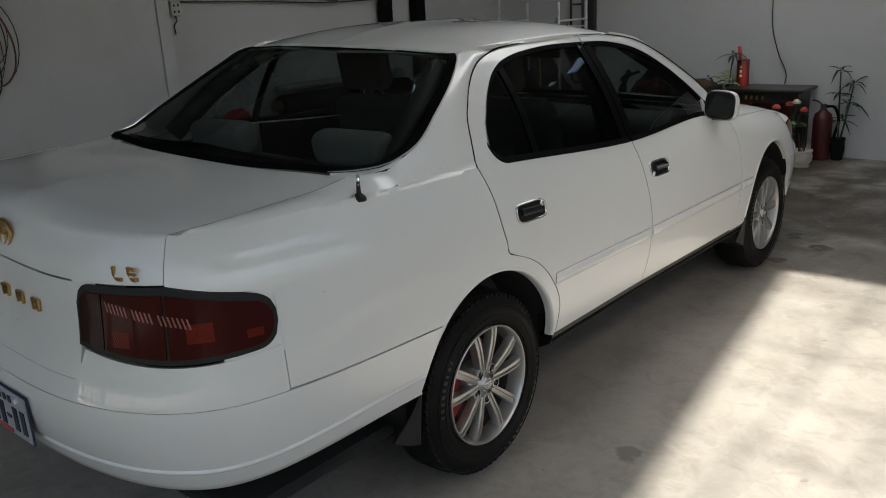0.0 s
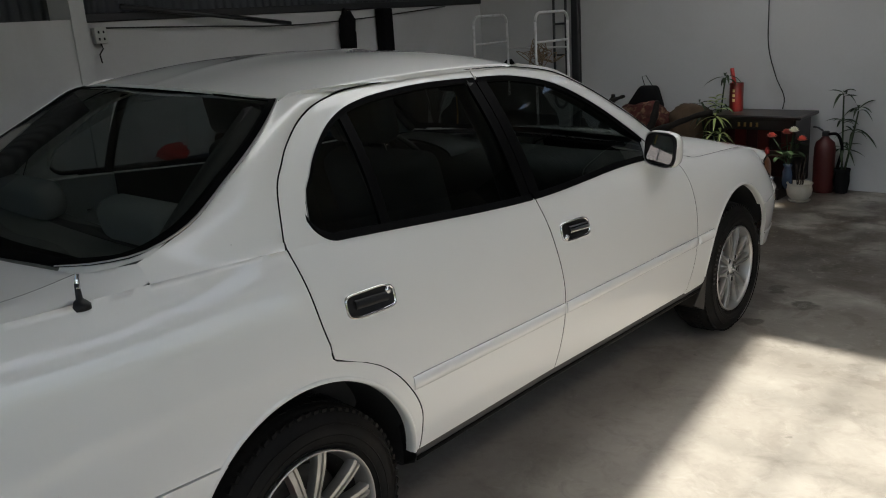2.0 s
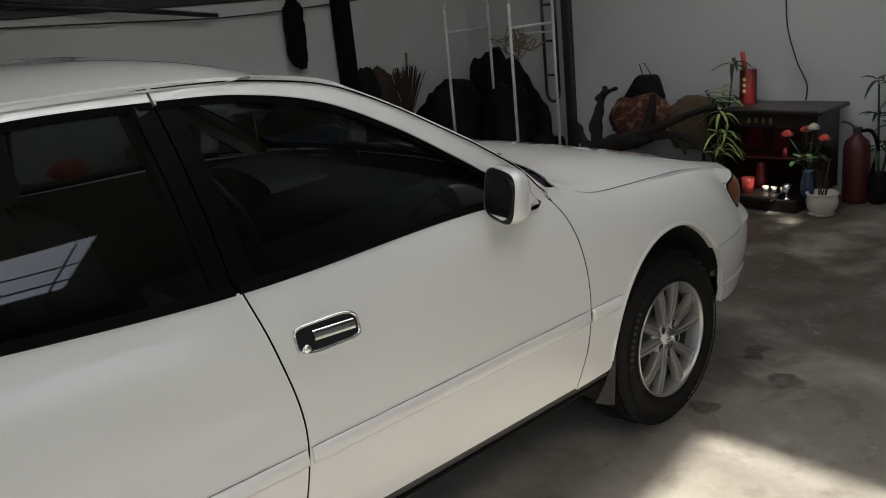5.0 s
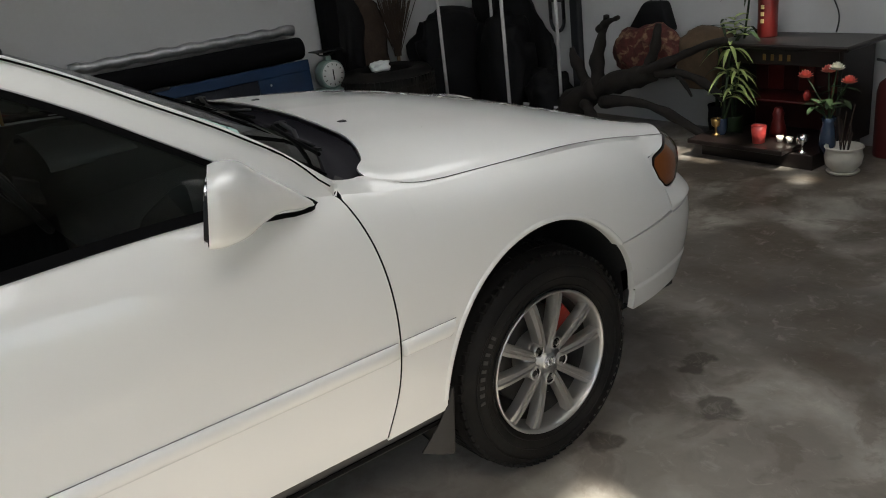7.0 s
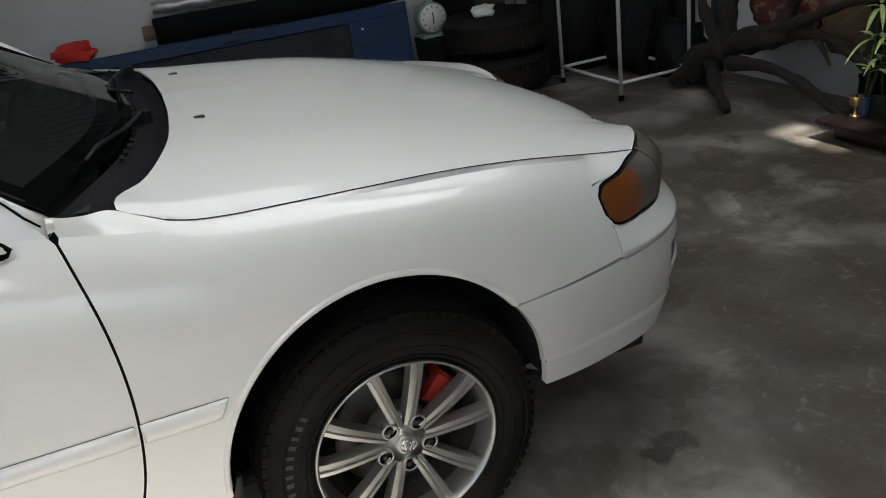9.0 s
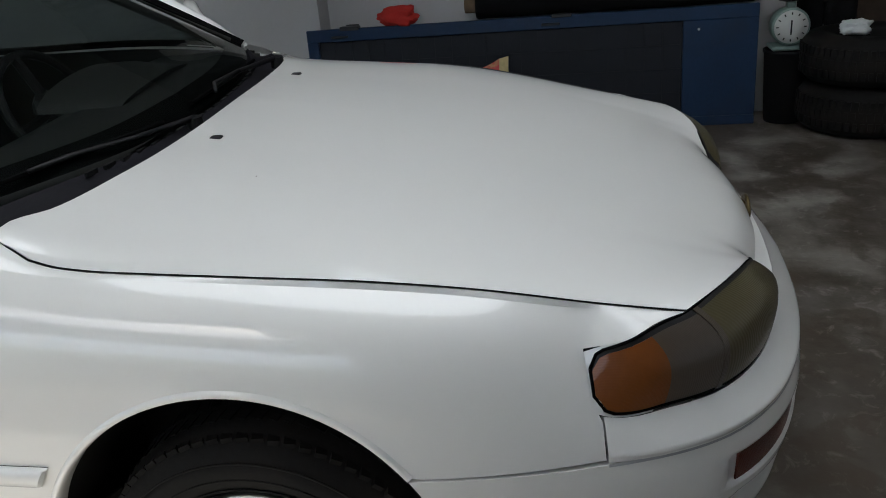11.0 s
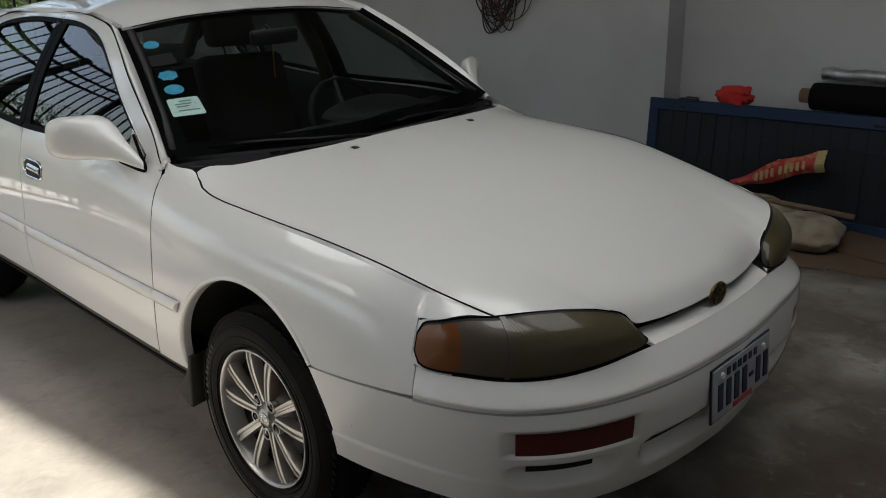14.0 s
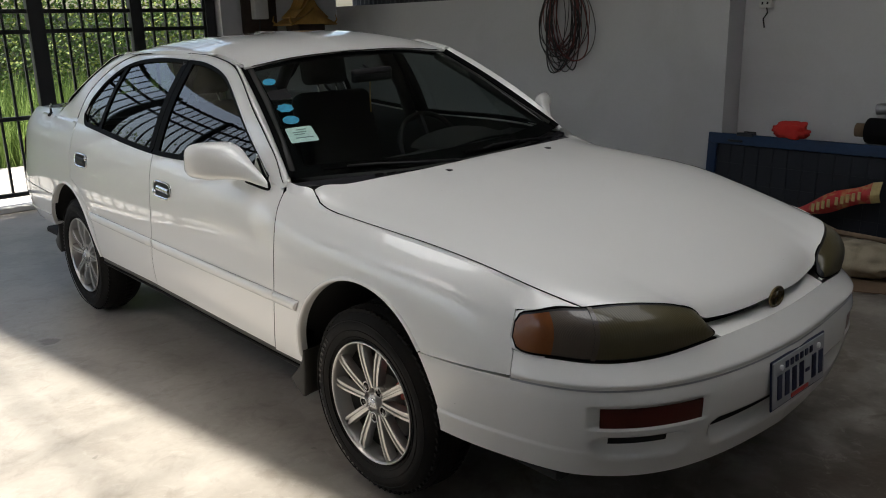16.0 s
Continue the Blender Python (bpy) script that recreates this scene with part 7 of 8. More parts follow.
M_GREENPAINT = mat("pale_green_enamel", (0.22, 0.30, 0.27), rough=0.4, vary=0.15)
M_PATTERN = mat("patterned_red_cloth", (0.07, 0.016, 0.013), rough=0.9, vary=0.6, vscale=22, dark=(0.30, 0.20, 0.12), dark_amount=0.8, dark_scale=18)
M_CLEAR = glass_mat("clear_plastic", (0.75, 0.78, 0.85), 0.05, 1.4)


def lump(name, center, size, material, label, category, seed, rough=0.25, seg=20, flat=True, power=0.8):
    """A crumpled or lumpy body: a rounded block pushed about by noise, its foot flattened on its support."""
    bm = bmesh.new()
    bmesh.ops.create_icosphere(bm, subdivisions=4, radius=1.0)
    for v in bm.verts:
        d = v.co.normalized()
        q = Vector([abs(c) ** power * (1 if c > 0 else -1) for c in d])
        w = noise.fractal(d * 1.6 + Vector((seed * 3.1, seed, 0)), 1.0, 2.0, 4)
        w2 = noise.ridged_multi_fractal(d * 2.5 + Vector((0, seed * 2.3, seed)), 1.0, 2.0, 3, 1.0, 2.0) - 1.0
        q *= 1 + rough * w + rough * 0.25 * w2
        v.co = Vector((q.x * size[0] / 2, q.y * size[1] / 2, q.z * size[2] / 2))
    lo = -size[2] * 0.42
    for v in bm.verts:
        if flat and v.co.z < lo:
            v.co.z = lo
        v.co += Vector((center[0], center[1], center[2] - lo))
    o = to_object(name, bm, material)
    return tagged(o, label, category)


# blue steel door leaf laid on its side against the wall
bd = tagged(empty("steel_door", (-3.155, 1.47, 0)), "blue steel door leaf with dark mesh standing on its side against the wall", "door leaf")


def bd_box(name, y0, y1, z0, z1, x0=-0.02, x1=0.02, mtl=None, label="", bev=0.004):
    m = Matrix.Rotation(radians(-3.5), 4, "Y")
    return part(name, box((x0, y0, z0), (x1, y1, z1), bev, 1, m), mtl or M_BLUE, bd, label)


L_, H_ = 2.70, 0.695
bd_box("top_rail", 0, L_, H_ - 0.075, H_)
bd_box("bottom_rail", 0, L_, 0.0, 0.055)
bd_box("end_stile", 0, 0.07, 0.055, H_ - 0.075)
bd_box("blue_panel", 2.28, L_, 0.055, H_ - 0.075, -0.015, 0.016)
bd_box("mesh_panel", 0.07, 2.28, 0.055, H_ - 0.075, -0.012, 0.0, M_MESH, "dark mesh sheet")
for k in range(21):
    bd_box("mesh_rib", 0.17 + k * 0.105, 0.176 + k * 0.105, 0.056, H_ - 0.076, 0.0, 0.005, M_MESH, "", 0)
for z in (0.2, 0.34, 0.48):
    bd_box("mesh_rib", 0.071, 2.279, z, z + 0.006, 0.001, 0.006, M_MESH, "", 0)
for y in (0.22, 1.52):
    h = bd_box("hinge", y, y + 0.12, H_ - 0.012, H_ + 0.012, -0.035, 0.03, M_BLACKSTEEL, "black hinge")
    part("knuckle", tube([(-0.035 - 0.04, y + 0.03, H_ + 0.006), (-0.035 - 0.04, y + 0.11, H_ + 0.006)], 0.012, 8), M_BLACKSTEEL, h)
    bd_box("hinge", y - 0.06, y + 0.05, H_ - 0.055, H_ - 0.04, 0.02, 0.034, M_BLACKSTEEL, "black hinge")
bd_box("rivet", 2.36, 2.375, 0.56, 0.575, 0.016, 0.022, M_WHITE, "pale rivet")
bd_box("rivet", 0.93, 0.955, 0.36, 0.38, 0.004, 0.010, M_PAPERGOLD, "pale paper scrap")
lump("red_cloth", (-3.215, 2.06, 0.690), (0.13, 0.25, 0.12), M_REDCLOTH, "crumpled bright red cloth lying on the blue door edge", "cloth", 3, 0.42, power=1.0)
# black foam roll with a cardboard core and a foil-wrapped pipe behind it
roll = tagged(empty("foam_roll", (-3.255, 2.52, 0.775)), "long black foam roll on a cardboard core", "roll")
part("foam", lathe([(0.045, 0.02), (0.078, 0.02), (0.083, 0.035), (0.080, 0.6), (0.085, 1.1), (0.080, 1.62), (0.075, 1.64), (0.04, 1.64)], 28, "Y"), M_BLACKFOAM, roll, "", True)
part("core", lathe([(0.030, -0.05), (0.044, -0.05), (0.045, 0.03), (0.030, 0.03)], 20, "Y"), M_CARD, roll, "cardboard core", True)
bm = bmesh.new()
add_tube(bm, [(-3.32, 2.56 + 0.05 * k, 0.905 + 0.006 * math.sin(k * 1.7)) for k in range(33)], lambda t: 0.036 + 0.003 * math.sin(t * 40), 12)
tagged(to_object("foil_pipe", bm, M_FOIL), "long silver foil-wrapped pipe lying behind the black roll", "pipe")
# scale on a dark bin
tagged(to_object("storage_bin", lathe([(0.10, 0.0), (0.105, 0.01), (0.125, 0.40), (0.132, 0.41), (0.132, 0.425), (0.120, 0.425), (0.118, 0.40), (0.0, 0.39)], 28, center=(-3.20, 4.34, 0)), M_TARP), "round black plastic bin on the floor", "bin")
sc = tagged(empty("dial_scale", (-3.20, 4.34, 0.426)), "old spring dial scale with a white face on a bin", "scale")
part("base", box((-0.09, -0.10, 0.0), (0.09, 0.10, 0.022), 0.006), M_GREENPAINT, sc, "pale green base")
part("case", lathe([(0.0, -0.05), (0.10, -0.05), (0.105, -0.04), (0.105, 0.045), (0.098, 0.055), (0.0, 0.055)], 36, "X", (0, 0, 0.128)), M_GREENPAINT, sc, "", True)
d_ = part("dial", lathe([(0.0, 0.058), (0.092, 0.058), (0.094, 0.052)], 36, "X", (0, 0, 0.128)), M_DIAL, sc, "white dial", True)
part("pointer", box((0.058, -0.004, 0.085), (0.061, 0.004, 0.165)), M_TRIMBLACK, d_)
for k in range(12):
    a = k * math.pi / 6
    part("tick", box((0.058, -0.003, 0.068), (0.060, 0.003, 0.082), 0, 1, Matrix.Translation((0, 0, 0.128)) @ Matrix.Rotation(a, 4, "X")), M_TRIMBLACK, d_)
part("neck", box((-0.02, -0.025, 0.228), (0.02, 0.025, 0.262), 0.005), M_GREENPAINT, sc)
for sgn in (-1, 1):
    part("arm", tube([(0, 0, 0.262), (0, sgn * 0.06, 0.275), (0, sgn * 0.09, 0.30)], 0.007, 6), M_BLACKSTEEL, sc)
part("pan", box((-0.08, -0.11, 0.298), (0.08, 0.11, 0.306), 0.003), M_BLACKSTEEL, sc, "dark pan")

# worn tyres in a stack
def floor_tyre(z, tilt):
    bm = lathe([(0.19, 0.04), (0.20, 0.016), (0.25, 0.0), (0.32, 0.014), (0.350, 0.05), (0.360, 0.11), (0.360, 0.16), (0.350, 0.22), (0.32, 0.256), (0.25, 0.27), (0.20, 0.254), (0.19, 0.23), (0.185, 0.13)], 64, closed=True)
    t = tagged(to_object("old_tyre", bm, M_TYRE), "worn black tyre lying in a stack on the floor", "tyre", "stacked tyres")
    t.matrix_world = pose(-3.03, 4.74, z, 0, 0, tilt)
    b2 = bmesh.new()
    for k in range(60):
        for z0, z1, tw in ((0.055, 0.100, 0.3), (0.110, 0.158, -0.3), (0.168, 0.215, 0.3)):
            add_box(b2, (0.350, -0.011, z0), (0.364, 0.011, z1), 0, 1, Matrix.Rotation(2 * math.pi * k / 60 + tw * 0.05, 4, "Z"))
    q = part("tread", b2, M_TYRE, t)
    q["kind"] = "stuff"
    return t


for k in range(2):
    floor_tyre(0.271 * k, 20 * k)
lump("white_rag", (-2.93, 4.62, 0.538), (0.13, 0.15, 0.08), M_WHITE, "crumpled white rag on the tyre stack", "rag", 9, 0.35)
bt_ = tagged(empty("plastic_bottle", (-2.78, 5.02, 0.0)), "clear crushed plastic bottle lying on the floor", "bottle")
part("bottle_body", tube([(0.0, -0.12, 0.032), (0.0, -0.02, 0.034), (0.01, 0.06, 0.032)], 0.03, 12), M_CLEAR, bt_, "", True)
part("bottle_cap", tube([(0.0, -0.155, 0.03), (0.0, -0.13, 0.03)], 0.015, 10), M_STICKER, bt_, "blue cap", True)

# white tube rack
rk = tagged(empty("tube_rack", (-2.44, 5.38, 0)), "tall white tube frame rack standing in the corner", "rack")
RKX, RKY, RKH = (-0.355, 0.36), (-0.26, 0.26), 1.57


def rtube(name, pts, r=0.011):
    return part(name, tube(pts, r, 8), M_TUBEWHITE, rk, "", True)


for x in RKX:
    for y in RKY:
        lg = rtube("leg", [(x, y, 0.02), (x, y, RKH - 0.08)], 0.0125)
        part("rubber_foot", lathe([(0.0, 0.0), (0.017, 0.0), (0.017, 0.035), (0.0, 0.035)], 12, center=(x, y, 0)), M_SEAM, lg, "black rubber foot")
    bow = [(x, RKY[0] + 0.08 - 0.08 * math.cos(a), RKH - 0.08 + 0.08 * math.sin(a)) for a in np.linspace(0, math.pi / 2, 8)]
    rtube("top_bow", bow + [(x, -q[1], q[2]) for q in bow[::-1]], 0.0125)
    for z in (0.11, 1.31):
        rtube("rail", [(x, RKY[0], z), (x, RKY[1], z)])
for y in RKY:
    rtube("rail", [(RKX[0], y, 0.112), (RKX[1], y, 0.112)])
rtube("rail", [(RKX[0], RKY[1], 1.24), (RKX[1], RKY[1], 1.24)], 0.008)
rng = random.Random(11)
bm = bmesh.new()
for k in range(9):
    c = Vector((-2.12 + rng.gauss(0, 0.03), 5.2 + rng.gauss(0, 0.03), 1.18))
    pts = [c + Vector((rng.gauss(0, 0.07), rng.gauss(0, 0.07), rng.gauss(0, 0.05))) for _ in range(6)] + [c + Vector((0, 0, 0.12))]
    add_tube(bm, [tuple(p) for p in through_points([tuple(q) for q in pts], 20)], 0.004, 5)
tagged(to_object("wire_tangle", bm, M_WOODPALE), "tangle of pale wires hanging from the rack rail", "wires")
# dark heap, posts and broom in the corner
def drape(name, x0, x1, y, h, seed, material, label, category, depth=0.2, top=None):
    """A sheet hung over a heap: folds run down it."""
    nx, nz = 46, 26
    g = np.zeros((nz, nx, 3))
    for i in range(nz):
        for j in range(nx):
            u, v = j / (nx - 1), i / (nz - 1)
            prof = (top(u) if top else 1.0)
            yy = y - depth * (1 - v) ** 1.4 - 0.045 * math.sin(9 * u + seed + 2 * v) * (1 - 0.5 * v) - 0.05 * noise.noise(Vector((u * 7, v * 3, seed)))
            g[i, j] = (x0 + (x1 - x0) * u, yy, h * v * prof)
    bm = bmesh.new()
    add_skin(bm, g, 0.02, (0, -1, 0))
    back_ = g.copy()
    back_[..., 1] = y + 0.03
    cap = np.stack([g[-1], back_[-1]])
    add_skin(bm, cap, 0, (0, 0, 1))
    add_skin(bm, back_, 0, (0, 1, 0))
    for e in (0, -1):
        add_skin(bm, np.stack([g[:, e], back_[:, e]], axis=1), 0, (1, 0, 0))
    return tagged(to_object(name, bm, material), label, category)


drape("draped_tarpaulin", -3.38, -2.42, 5.93, 1.12, 2.0, M_TARP, "black tarpaulin draped over a heap against the wall", "tarpaulin", 0.22, lambda u: 0.80 + 0.22 * math.sin(3.1 * u + 0.2) - 0.32 * u * u + 0.10 * noise.noise(Vector((u * 9, 0, 3))))
for x, y, w, d, h, sd in ((-3.15, 5.48, 0.46, 0.78, 0.92, 61), (-2.72, 5.68, 0.56, 0.40, 0.84, 62), (-2.32, 5.74, 0.34, 0.30, 0.40, 63)):
    lump("rubbish_bag", (x, y, 0.0), (w, d, h), M_TARP, "crumpled black rubbish bag heaped in the corner", "bag", sd, 0.30)["group"] = "heaped bags"
tagged(to_object("thin_stick", tube([(-3.395, 5.15, 0.80), (-3.395, 5.18, 1.16)], 0.011, 6), M_WOODPALE), "short pale stick hung on the wall", "stick")
tagged(to_object("dark_post", box((-3.41, 4.42, 0), (-3.29, 4.55, 1.70), 0.012), M_BLACKFOAM, smooth=False), "dark sooty wooden post against the wall", "post")
lump("hanging_bag", (-3.32, 4.64, 0.52), (0.16, 0.22, 0.60), M_TARP, "black bag hanging by the dark post", "bag", 6, 0.25, flat=False)
br = tagged(empty("broom", (-3.30, 5.05, 0.56)), "brown fibre broom hung on the wall upside down", "broom")
bm = bmesh.new()
rng = random.Random(5)
for k in range(160):
    a, r = rng.uniform(0, 6.28), rng.uniform(0, 0.03)
    e = (rng.gauss(0, 0.05) * 0.6 + 0.02, rng.gauss(0, 0.10), rng.uniform(0.34, 0.5))
    add_tube(bm, [(r * math.cos(a), r * math.sin(a), 0.0), (e[0] * 0.5, e[1] * 0.5, e[2] * 0.5), e], 0.0035, 3)
part("bristles", bm, M_BROWN, br)["kind"] = "stuff"
part("stick", tube([(0, 0, -0.55), (0, 0, 0.05)], 0.014, 8), M_WOODPALE, br)
# a leaning dark frame by the front wall
fr_ = tagged(empty("hung_ladder", (-2.34, 5.93, 0)), "dark narrow steel ladder hung on the wall", "ladder")
for x in (-0.09, 0.05):
    part("stile", tube([(x, 0, 0.72), (x, 0, 1.82)], 0.014, 8), M_BLACKSTEEL, fr_, "", True)
part("bend", tube([(-0.02 + 0.07 * math.cos(a), 0, 0.72 + 0.09 * math.sin(a)) for a in np.linspace(math.pi, 2 * math.pi, 12)], 0.014, 8), M_BLACKSTEEL, fr_, "", True)
for z in (0.86, 1.15, 1.45, 1.72):
    part("rung", tube([(-0.09, 0, z), (0.05, 0, z)], 0.011, 8), M_BLACKSTEEL, fr_, "", True)
tagged(to_object("steel_post", box((-2.235, 5.935, 0.0), (-2.155, 5.995, 1.845), 0.006), M_BLACKSTEEL, smooth=False), "dark steel post standing against the wall", "post")

# driftwood trunk with branches
dw = tagged(empty("driftwood", (-1.25, 5.55, 0)), "dark gnarled driftwood trunk with branching roots on the floor", "driftwood")


def limb(pts, r0, r1, seed, seg=10, mtl=None, name="limb"):
    c = through_points(pts, 26)
    rg_ = random.Random(seed)
    ph = rg_.uniform(0, 6)
    bm = bmesh.new()
    add_tube(bm, [tuple(p) for p in c], lambda t: (r0 + (r1 - r0) * t) * (1 + 0.16 * math.sin(9 * t + ph) + 0.08 * math.sin(23 * t)), seg)
    for v in bm.verts:
        n = noise.noise_vector(v.co * 9 + Vector((seed, 0, 0)))
        v.co += n * r0 * 0.22
    return part(name, bm, mtl or M_BARK, dw, "", True)


limb([(-0.72, 0.05, 0.13), (-0.45, 0.05, 0.28), (-0.12, 0.03, 0.39), (0.10, 0.0, 0.44)], 0.10, 0.055, 1, name="trunk")
limb([(-0.04, 0.0, 0.42), (0.22, -0.02, 0.52), (0.45, -0.04, 0.61), (0.67, -0.05, 0.68)], 0.042, 0.018, 2)
limb([(0.14, 0.0, 0.46), (0.36, 0.0, 0.45), (0.55, -0.02, 0.38), (0.68, -0.02, 0.29)], 0.036, 0.018, 3)
limb([(-0.34, 0.0, 0.22), (0.0, -0.03, 0.25), (0.29, -0.05, 0.19), (0.60, -0.05, 0.05)], 0.042, 0.02, 4)
limb([(-0.42, 0.05, 0.32), (-0.42, 0.06, 0.55), (-0.36, 0.06, 0.70), (-0.33, 0.06, 0.80)], 0.062, 0.022, 5)
limb([(-0.40, 0.05, 0.70), (-0.30, 0.05, 0.76), (-0.20, 0.04, 0.79)], 0.032, 0.012, 6)
limb([(-0.50, 0.05, 0.30), (-0.60, 0.05, 0.44), (-0.66, 0.04, 0.58)], 0.06, 0.02, 7)
limb([(0.04, 0.02, 0.42), (0.10, 0.02, 0.60), (0.14, 0.02, 0.75)], 0.05, 0.022, 8)
limb([(-0.42, 0.02, 0.30), (-0.62, 0.0, 0.20), (-0.80, -0.06, 0.05)], 0.08, 0.04, 9)
limb([(-0.5, 0.0, 0.2), (-0.3, -0.14, 0.12), (-0.1, -0.22, 0.03)], 0.05, 0.022, 10)
limb([(0.30, 0.0, 0.44), (0.38, -0.05, 0.40), (0.44, -0.06, 0.33)], 0.02, 0.008, 11)
lump("patterned_cushion", (-1.36, 5.76, 0.38), (0.50, 0.22, 0.36), M_PATTERN, "dark red patterned cloth bundle wedged on the driftwood", "bundle", 12, 0.22)
hb = tagged(empty("shoulder_bag", (-1.38, 5.84, 0.66)), "dark shoulder bag with a thin wire handle on the bundle", "bag")
bm = box((-0.19, -0.05, 0.0), (0.19, 0.05, 0.20), 0.03, 2)
for v in bm.verts:
    v.co.x = v.co.x * (1 - 0.6 * max(v.co.z, 0) / 0.20) + 0.2 * max(v.co.z, 0)
part("bag_body", bm, M_TARP, hb, "", True)
part("handle", tube([(0.0, 0, 0.19), (-0.03, 0, 0.28), (0.01, 0, 0.29), (0.08, 0, 0.19)], 0.004, 6), M_CABLE, hb, "", True)
lump("cane_basket", (-0.92, 5.82, 0.32), (0.38, 0.26, 0.40), M_CANE, "brown cane basket behind the driftwood", "basket", 15, 0.12, power=0.6)

# snack packet, sack, stick and cardboard near the door leaf
bm = bmesh.new()
g = np.array([[(-3.06 + 0.03 * math.sin(3 * u), 2.16 + 0.52 * u, 0.16 + 0.235 * u - 0.05 * u * u + (0.07 + 0.075 * u) * v + 0.012 * math.sin(9 * u + 3 * v)) for u in np.linspace(0, 1, 22)] for v in np.linspace(0, 1, 7)])
for i in range(7):
    g[i, :, 0] += 0.035 * math.sin(math.pi * i / 6)
add_skin(bm, g, 0.0, (1, 0, 0))
g2 = g.copy()
g2[..., 0] = 2 * g[0:1, :, 0] - g[..., 0]
add_skin(bm, g2, 0.0, (-1, 0, 0))
pk = tagged(to_object("snack_packet", bm, M_SNACK), "long shiny red printed packet lying on sacks", "packet")
bm = bmesh.new()
e_ = g[:, -1]
add_skin(bm, np.array([[tuple(p + np.array((0.002, 0.055 * w, 0.012 * w))) for w in (0, 0.5, 1)] for p in e_]), 0.004, (1, 0, 0))
part("sealed_end", bm, M_PAPERGOLD, pk, "gold sealed end")
for k in range(9):
    u = 0.36 + 0.062 * k + (0.03 if k > 3 else 0.0)
    y_, z_ = 2.16 + 0.52 * u, 0.16 + 0.235 * u - 0.05 * u * u + (0.07 + 0.075 * u) * 0.5
    x_ = -3.025 + 0.03 * math.sin(3 * u)
    part("bar", box((x_ - 0.004, y_ - 0.009, z_ - 0.026), (x_ + 0.003, y_ + 0.009, z_ + 0.026), 0, 1), M_PAPERGOLD, pk, "gold print bar")
lump("full_sack", (-2.98, 2.35, 0.0), (0.26, 0.60, 0.19), M_SACK, "dirty woven sack slumped against the door leaf", "sack", 21, 0.12)
lump("dusty_sack", (-2.66, 2.76, 0.014), (0.36, 0.48, 0.20), M_SACK, "dusty flat-lying printed sack on cardboard", "sack", 22, 0.14)
tagged(to_object("wooden_stick", tube([(-2.93, 2.30, 0.175), (-2.91, 2.7, 0.17), (-2.89, 2.98, 0.165)], 0.017, 8), M_WOODPALE), "round wooden stick lying across the sacks", "stick")
for k, (x, y, w, l, a, z) in enumerate(((-2.62, 3.02, 0.50, 0.62, 8, 0.002), (-2.88, 3.10, 0.42, 0.50, -12, 0.009), (-2.45, 2.72, 0.40, 0.5, 20, 0.0055))):
    bm = box((-w / 2, -l / 2, 0), (w / 2, l / 2, 0.0035))
    o = tagged(to_object("cardboard_sheet", bm, M_CARD, smooth=False), "flattened brown cardboard sheet on the floor", "cardboard", "cardboard sheets")
    o.matrix_world = pose(x, y, z, 0, 0, a)
for k, (x, y) in enumerate(((-2.75, 3.62), (-2.85, 3.78), (-2.9, 3.55))):
    lump("paper_scrap", (x, y, 0.0), (0.05, 0.07, 0.025), M_WHITE, "crumpled white paper scrap on the floor", "paper scrap", 30 + k, 0.4)["group"] = "paper scraps"

# on the left wall: coiled cable, socket, hung pipes and cords
rng = random.Random(8)
cw = tagged(empty("cable_coil", (-3.20, 0.10, 1.50)), "large coil of black and red cable hung on the wall", "cable coil")
part("nail", tube([(-0.02, 0, 0.30), (0.04, 0, 0.31)], 0.006, 6), M_BLACKSTEEL, cw)
for k in range(26):
    w, h = rng.uniform(0.09, 0.27), rng.uniform(0.25, 0.36)
    ph = rng.gauss(0, 0.22)
    ox, oy = rng.uniform(0.0, 0.05), rng.gauss(0, 0.02)
    pts = []
    for a in np.linspace(0, 2 * math.pi, 33):
        y = w * math.sin(a + 0.0)
        z = 0.30 - h + h * math.cos(a)
        pts.append((0.012 + ox + 0.01 * math.sin(3 * a + k), y * math.cos(ph) + oy + (z - 0.3) * math.sin(ph) * 0.5, z))
    part("loop", tube(pts, rng.choice((0.0035, 0.004, 0.006)), 5), M_CABLERED if k % 3 == 0 else M_CABLE, cw, "", True)
so = tagged(empty("wall_socket", (-3.418, 1.73, 1.60)), "off-white double wall socket with a hanging cord", "socket")
part("box", box((-0.002, -0.045, -0.045), (0.05, 0.045, 0.065), 0.006, 2), M_PVC, so, "", True)
for z in (-0.015, 0.032):
    for y in (-0.018, 0.018):
        part("slot", box((0.050, y - 0.006, z - 0.009), (0.0525, y + 0.006, z + 0.009)), M_TRIMBLACK, so)
part("cord", tube([(0.02, 0.0, -0.045), (0.025, 0.01, -0.08), (0.02, -0.02, -0.12), (0.015, -0.01, -0.18)], 0.005, 6), M_CABLE, so, "", True)
tagged(to_object("hung_pipe", tube([(-3.37, 1.9, 1.80), (-3.33, 2.6, 1.715), (-3.31, 3.35, 1.615)], 0.018, 8), M_BLACKSTEEL), "long dark steel pipe hung under the wall top", "pipe")
tagged(to_object("wall_cable", tube([tuple(p) for p in through_points([(-3.40, 1.75, 1.66), (-3.39, 2.6, 1.63), (-3.39, 3.4, 1.60), (-3.39, 4.2, 1.62), (-3.39, 5.4, 1.69)], 30)], 0.006, 6), M_CABLE), "slack black cord along the wall top", "cord")
lump("hanging_tool_bag", (-3.36, 4.02, 1.20), (0.10, 0.17, 0.55), M_BLACKFOAM, "black strap bundle hanging on the wall", "straps", 41, 0.25, flat=False)
